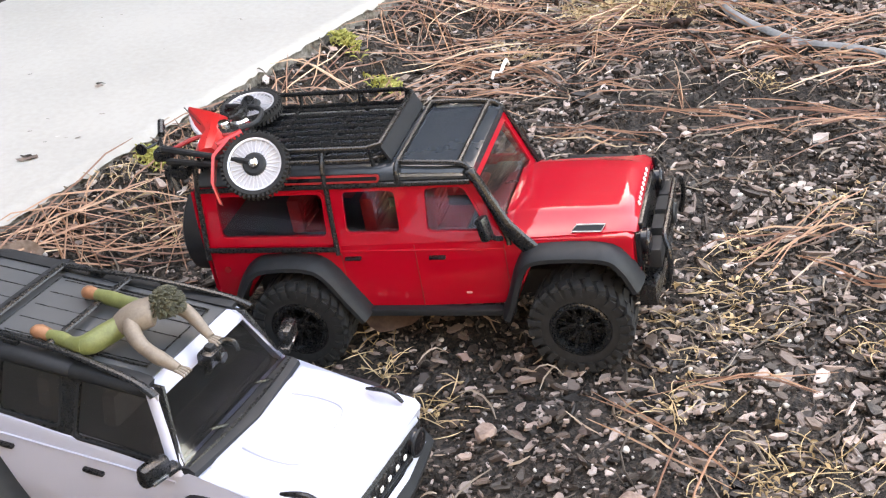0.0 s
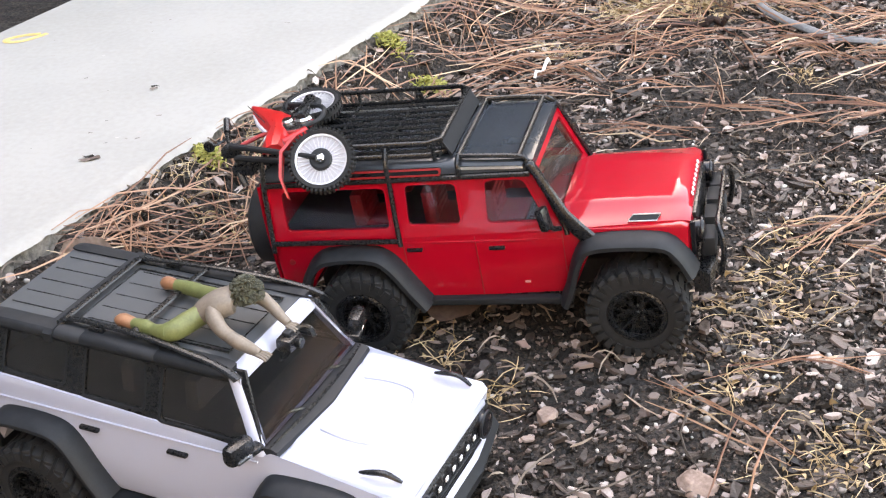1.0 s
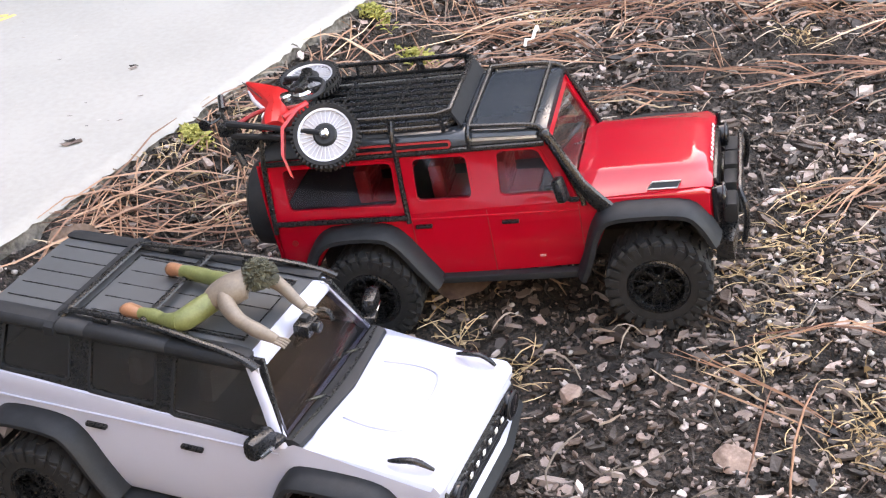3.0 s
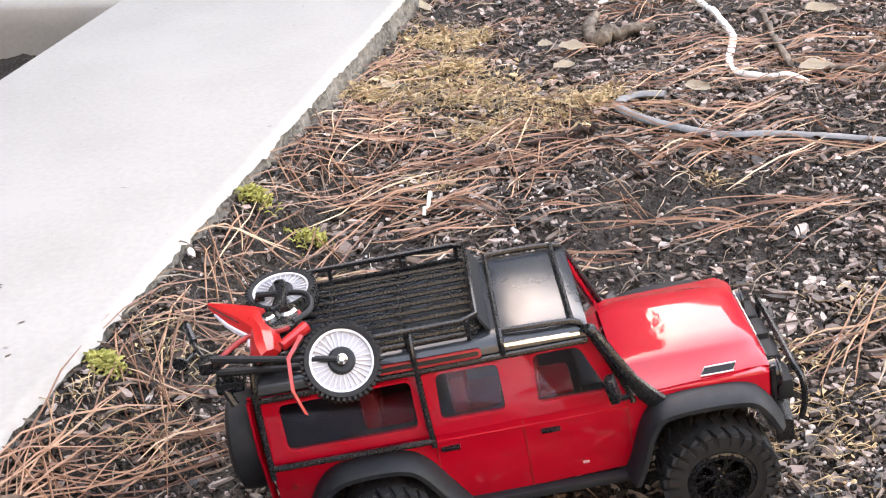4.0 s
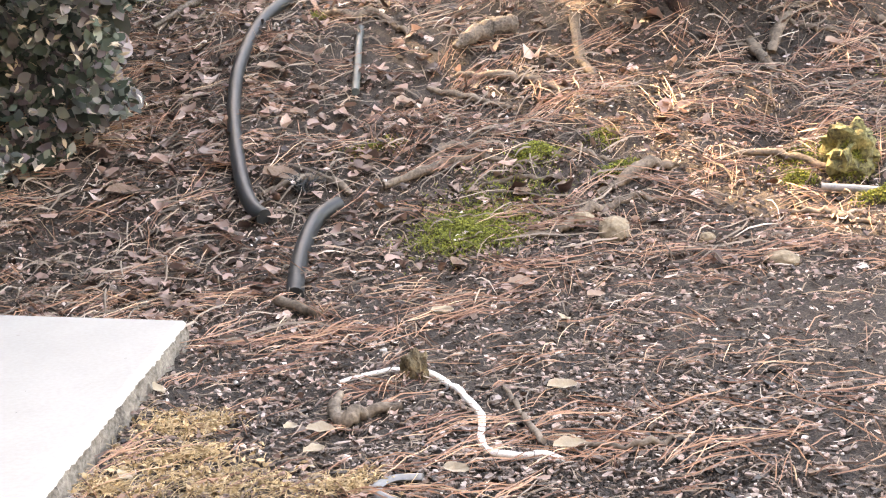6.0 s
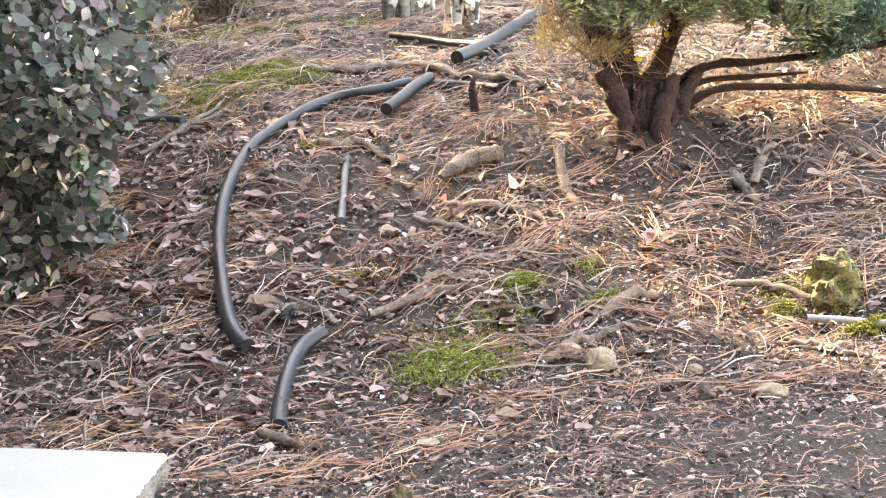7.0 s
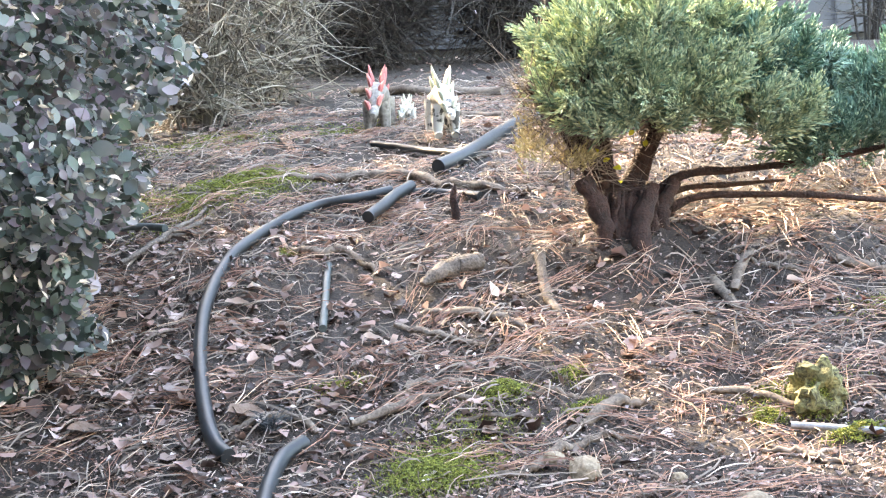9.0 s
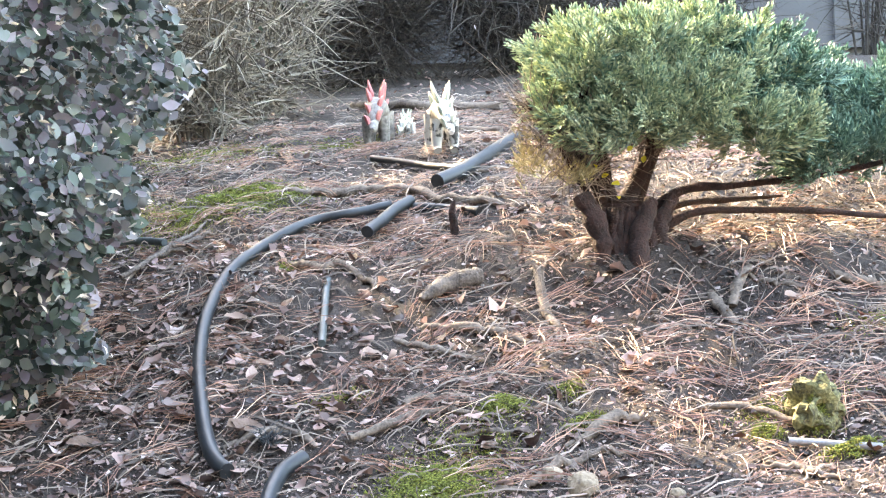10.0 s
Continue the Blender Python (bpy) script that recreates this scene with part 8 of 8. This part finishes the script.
# unseen leaves added behind its face, dense and tall to block the sun
n = 30000
y = rng.uniform(1.74, 3.4, n)
z = rng.uniform(0.25, 2.6, n)
x = -1.25 + (np.interp(y, [1.6, 2.0, 2.5, 2.9, 3.4], [0.0, 0.09, 0.15, 0.0, -0.2]) + 1.25 + 0.04 * np.sin(9 * y + 7 * z)) * rng.uniform(0, 1, n) ** 1.15
deep = leaves(np.column_stack([x, y - 1.75, z - bz]), 1.2, rng.uniform(0.050, 0.085, n), 0.7, 0.2)
v, f = merged((v1, f1), (v2, f2), deep)
ob = new("foliage", mesh_of("foliage", v, f, M_LEAF, True))
ob.parent = bush
tagged(ob, "glossy dark green and purple-tinged oval leaves", kind="stuff")
n = 1500
idx = rng.integers(0, len(pos1), n)
v, f = leaves(pos1[idx] + np.array([0.008, -0.030, 0]), 1.2, rng.uniform(0.008, 0.020, n), 0.34, 0.25)
ob = new("seed_head", mesh_of("seed_head", v, f, M_PALELEAF, True))
ob.parent = bush
tagged(ob, "pale dry seed heads among the leaves", kind="stuff")
v, f = twigs_from([(x, y, z) for x in (-0.30, -0.15, -0.02) for y in (-0.08, 0.05, 0.15) for z in (0.2, 0.32, 0.45, 0.6)], (0.05, 0.05, 0.05), 150, 0.15, 0.004, (0.2, -0.2, 0.7))
ob = new("stem_tangle", mesh_of("stem_tangle", v, f, M_STEM))
ob.parent = bush
tagged(ob, "brown branching stems", kind="stuff")
for i, (x, y) in enumerate(((-0.30, 0.10), (-0.15, 0.0), (0.0, 0.10), (-0.45, 0.05), (-0.60, 0.1))):
    part("stem", tube(spline([(x, y, -0.15), (x + 0.02, y - 0.02, 0.2), (x + 0.08, y - 0.03, 0.5), (x + 0.10, y, 0.8)], 5), [0.016] * 6 + [0.012] * 5 + [0.008] * 5, 8), M_STEM, bush)


# ---- bare twiggy shrubs at the back ----
def bare_shrub(x, y, width, height, n, label, leafy=0, depth=0.25, bark=None):
    bark = bark or M_STEM
    z = float(ground_z(x, y))
    sh = thing("bare_shrub", pose(x, y, z - 0.01), label, "shrub", "twiggy shrubs behind the bank")
    k = 14
    tips = []
    for i in range(k):
        a = rng.uniform(-1, 1)
        b = rng.uniform(-1, 1)
        p = [(a * width * 0.15, b * depth * 0.2, -0.02), (a * width * 0.25, b * depth * 0.4, height * 0.25), (a * width * 0.42, b * depth * 0.7, height * 0.6), (a * width * 0.55, b * depth, height * rng.uniform(0.85, 1.05))]
        tips += [tuple(q) for q in spline(p, 5)[3:]]
        part("branch", tube(spline(p, 5), list(np.linspace(0.007, 0.002, 16)), 6), bark, sh)
    v, f = twigs_from(tips, (width * 0.06, depth * 0.1, height * 0.05), n, height * 0.34, 0.0058, (0.0, -0.1, 0.1))
    ob = new("twig_tangle", mesh_of("twig_tangle", v, f, bark))
    ob.parent = sh
    tagged(ob, "tangle of fine grey twigs", kind="stuff")
    if leafy:
        q = np.asarray(tips)[rng.integers(0, len(tips), leafy)] + rng.normal(0, 0.06, (leafy, 3))
        v, f = leaves(q, 1.3, rng.uniform(0.015, 0.035, leafy), 0.55, 0.3)
        ob = new("sparse_leaves", mesh_of("sparse_leaves", v, f, M_LEAF, True))
        ob.parent = sh
        tagged(ob, "sparse small green leaves", kind="stuff")
    return sh


bare_shrub(0.70, 3.72, 0.66, 0.62, 2000, "pale grey twiggy shrub with few leaves", 160)
bare_shrub(0.50, 3.40, 0.40, 0.50, 1300, "low grey twiggy shrub at the edge of the bank", 90)
# mostly hidden; height and spread are set so its shadow dapples the bank
bare_shrub(0.10, 3.45, 0.62, 1.05, 1300, "grey twiggy shrub behind the evergreen bush", 420)
bare_shrub(1.25, 4.55, 0.95, 0.85, 5500, "dark bare tangled shrub by the house", 500, 0.25, M_STEMSHADE)
bare_shrub(1.95, 4.45, 1.0, 0.85, 5000, "dark bare tangled shrub behind the toy dinosaurs", 500, 0.25, M_STEMSHADE)
bare_shrub(2.7, 4.6, 0.8, 0.8, 1500, "bare shrub half hidden by the juniper", 0, 0.25, M_STEMSHADE)
bare_shrub(3.6, 4.55, 0.7, 0.75, 420, "sparse bare shrub in front of the house wall", 0, 0.25, M_STEMSHADE)

# ---- house wall at the back, and unseen walls added to shape the light ----
def wall_block(name, a, b, z0, z1, thick, mat, label):
    a, b = Vector((*a, 0)), Vector((*b, 0))
    d = (b - a).normalized()
    nrm = Vector((-d.y, d.x, 0))
    bm = bmesh.new()
    q = [a, b, b + nrm * thick, a + nrm * thick]
    lo, hi = [bm.verts.new(p + Vector((0, 0, z0))) for p in q], [bm.verts.new(p + Vector((0, 0, z1))) for p in q]
    bm.faces.new(lo[::-1])
    bm.faces.new(hi)
    for i in range(4):
        bm.faces.new((lo[i], lo[(i + 1) % 4], hi[(i + 1) % 4], hi[i]))
    ob = part(name, bm, mat, None, smooth=False)
    return tagged(ob, label, "wall", kind="structure")


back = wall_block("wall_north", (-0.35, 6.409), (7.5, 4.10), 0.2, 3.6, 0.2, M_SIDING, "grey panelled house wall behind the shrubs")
# unseen, added low so that the sun passes beside the tall house wall
wall_block("wall_yard", (-6.0, 8.07), (-0.35, 6.409), 0.2, 1.9, 0.15, M_SIDING, "unseen low grey wall added beside the house, below the sun")
wd = (Vector((7.5, 4.10, 0)) - Vector((-1.5, 6.75, 0))).normalized()
wn = Vector((wd.y, -wd.x, 0))


def on_wall(name, u0, u1, z0, z1, out, mat, label, parent=back):
    o = Vector((-1.5, 6.75, 0))
    bm = bmesh.new()
    q = [o + wd * u0, o + wd * u1, o + wd * u1 + wn * out, o + wd * u0 + wn * out]
    lo, hi = [bm.verts.new(p + Vector((0, 0, z0))) for p in q], [bm.verts.new(p + Vector((0, 0, z1))) for p in q]
    bm.faces.new(lo[::-1])
    bm.faces.new(hi)
    for i in range(4):
        bm.faces.new((lo[i], lo[(i + 1) % 4], hi[(i + 1) % 4], hi[i]))
    return part(name, bm, mat, parent, label, smooth=False)


on_wall("ledge", 1.25, 9.3, 1.17, 1.21, 0.05, M_SIDING, "projecting grey ledge")
for u in (1.25, 2.3, 3.4, 4.5, 5.6, 6.7, 7.8):
    on_wall("pilaster", u, u + 0.06, 0.3, 3.5, 0.025, M_SIDING, "flat grey wall batten")
on_wall("vent_opening", 6.15, 6.45, 0.98, 1.10, 0.012, M_GLASS_DARK, "dark low opening in the wall")
on_wall("vent_opening", 3.0, 3.3, 1.35, 1.8, 0.012, M_GLASS_DARK, "dark window in the wall")
# unseen, added to keep sun off the cars and darken their reflections
wall_block("wall_west", (-1.35, 4.2), (-1.35, -3.55), -0.2, 2.7, 0.2, M_SIDING, "unseen plain grey wall added to keep sun off the bed")
# both unseen: added to hide the bright horizon and bounce light on the cars
wall_block("wall_south", (6.5, -3.6), (-4.5, -3.6), -0.6, 2.8, 0.2, M_TAUPE, "unseen taupe wall added for fill light and reflections")
wall_block("wall_east", (7.4, 4.0), (6.6, -3.5), -0.4, 0.75, 0.2, M_TAUPE, "unseen low taupe wall added for reflections in the cars")
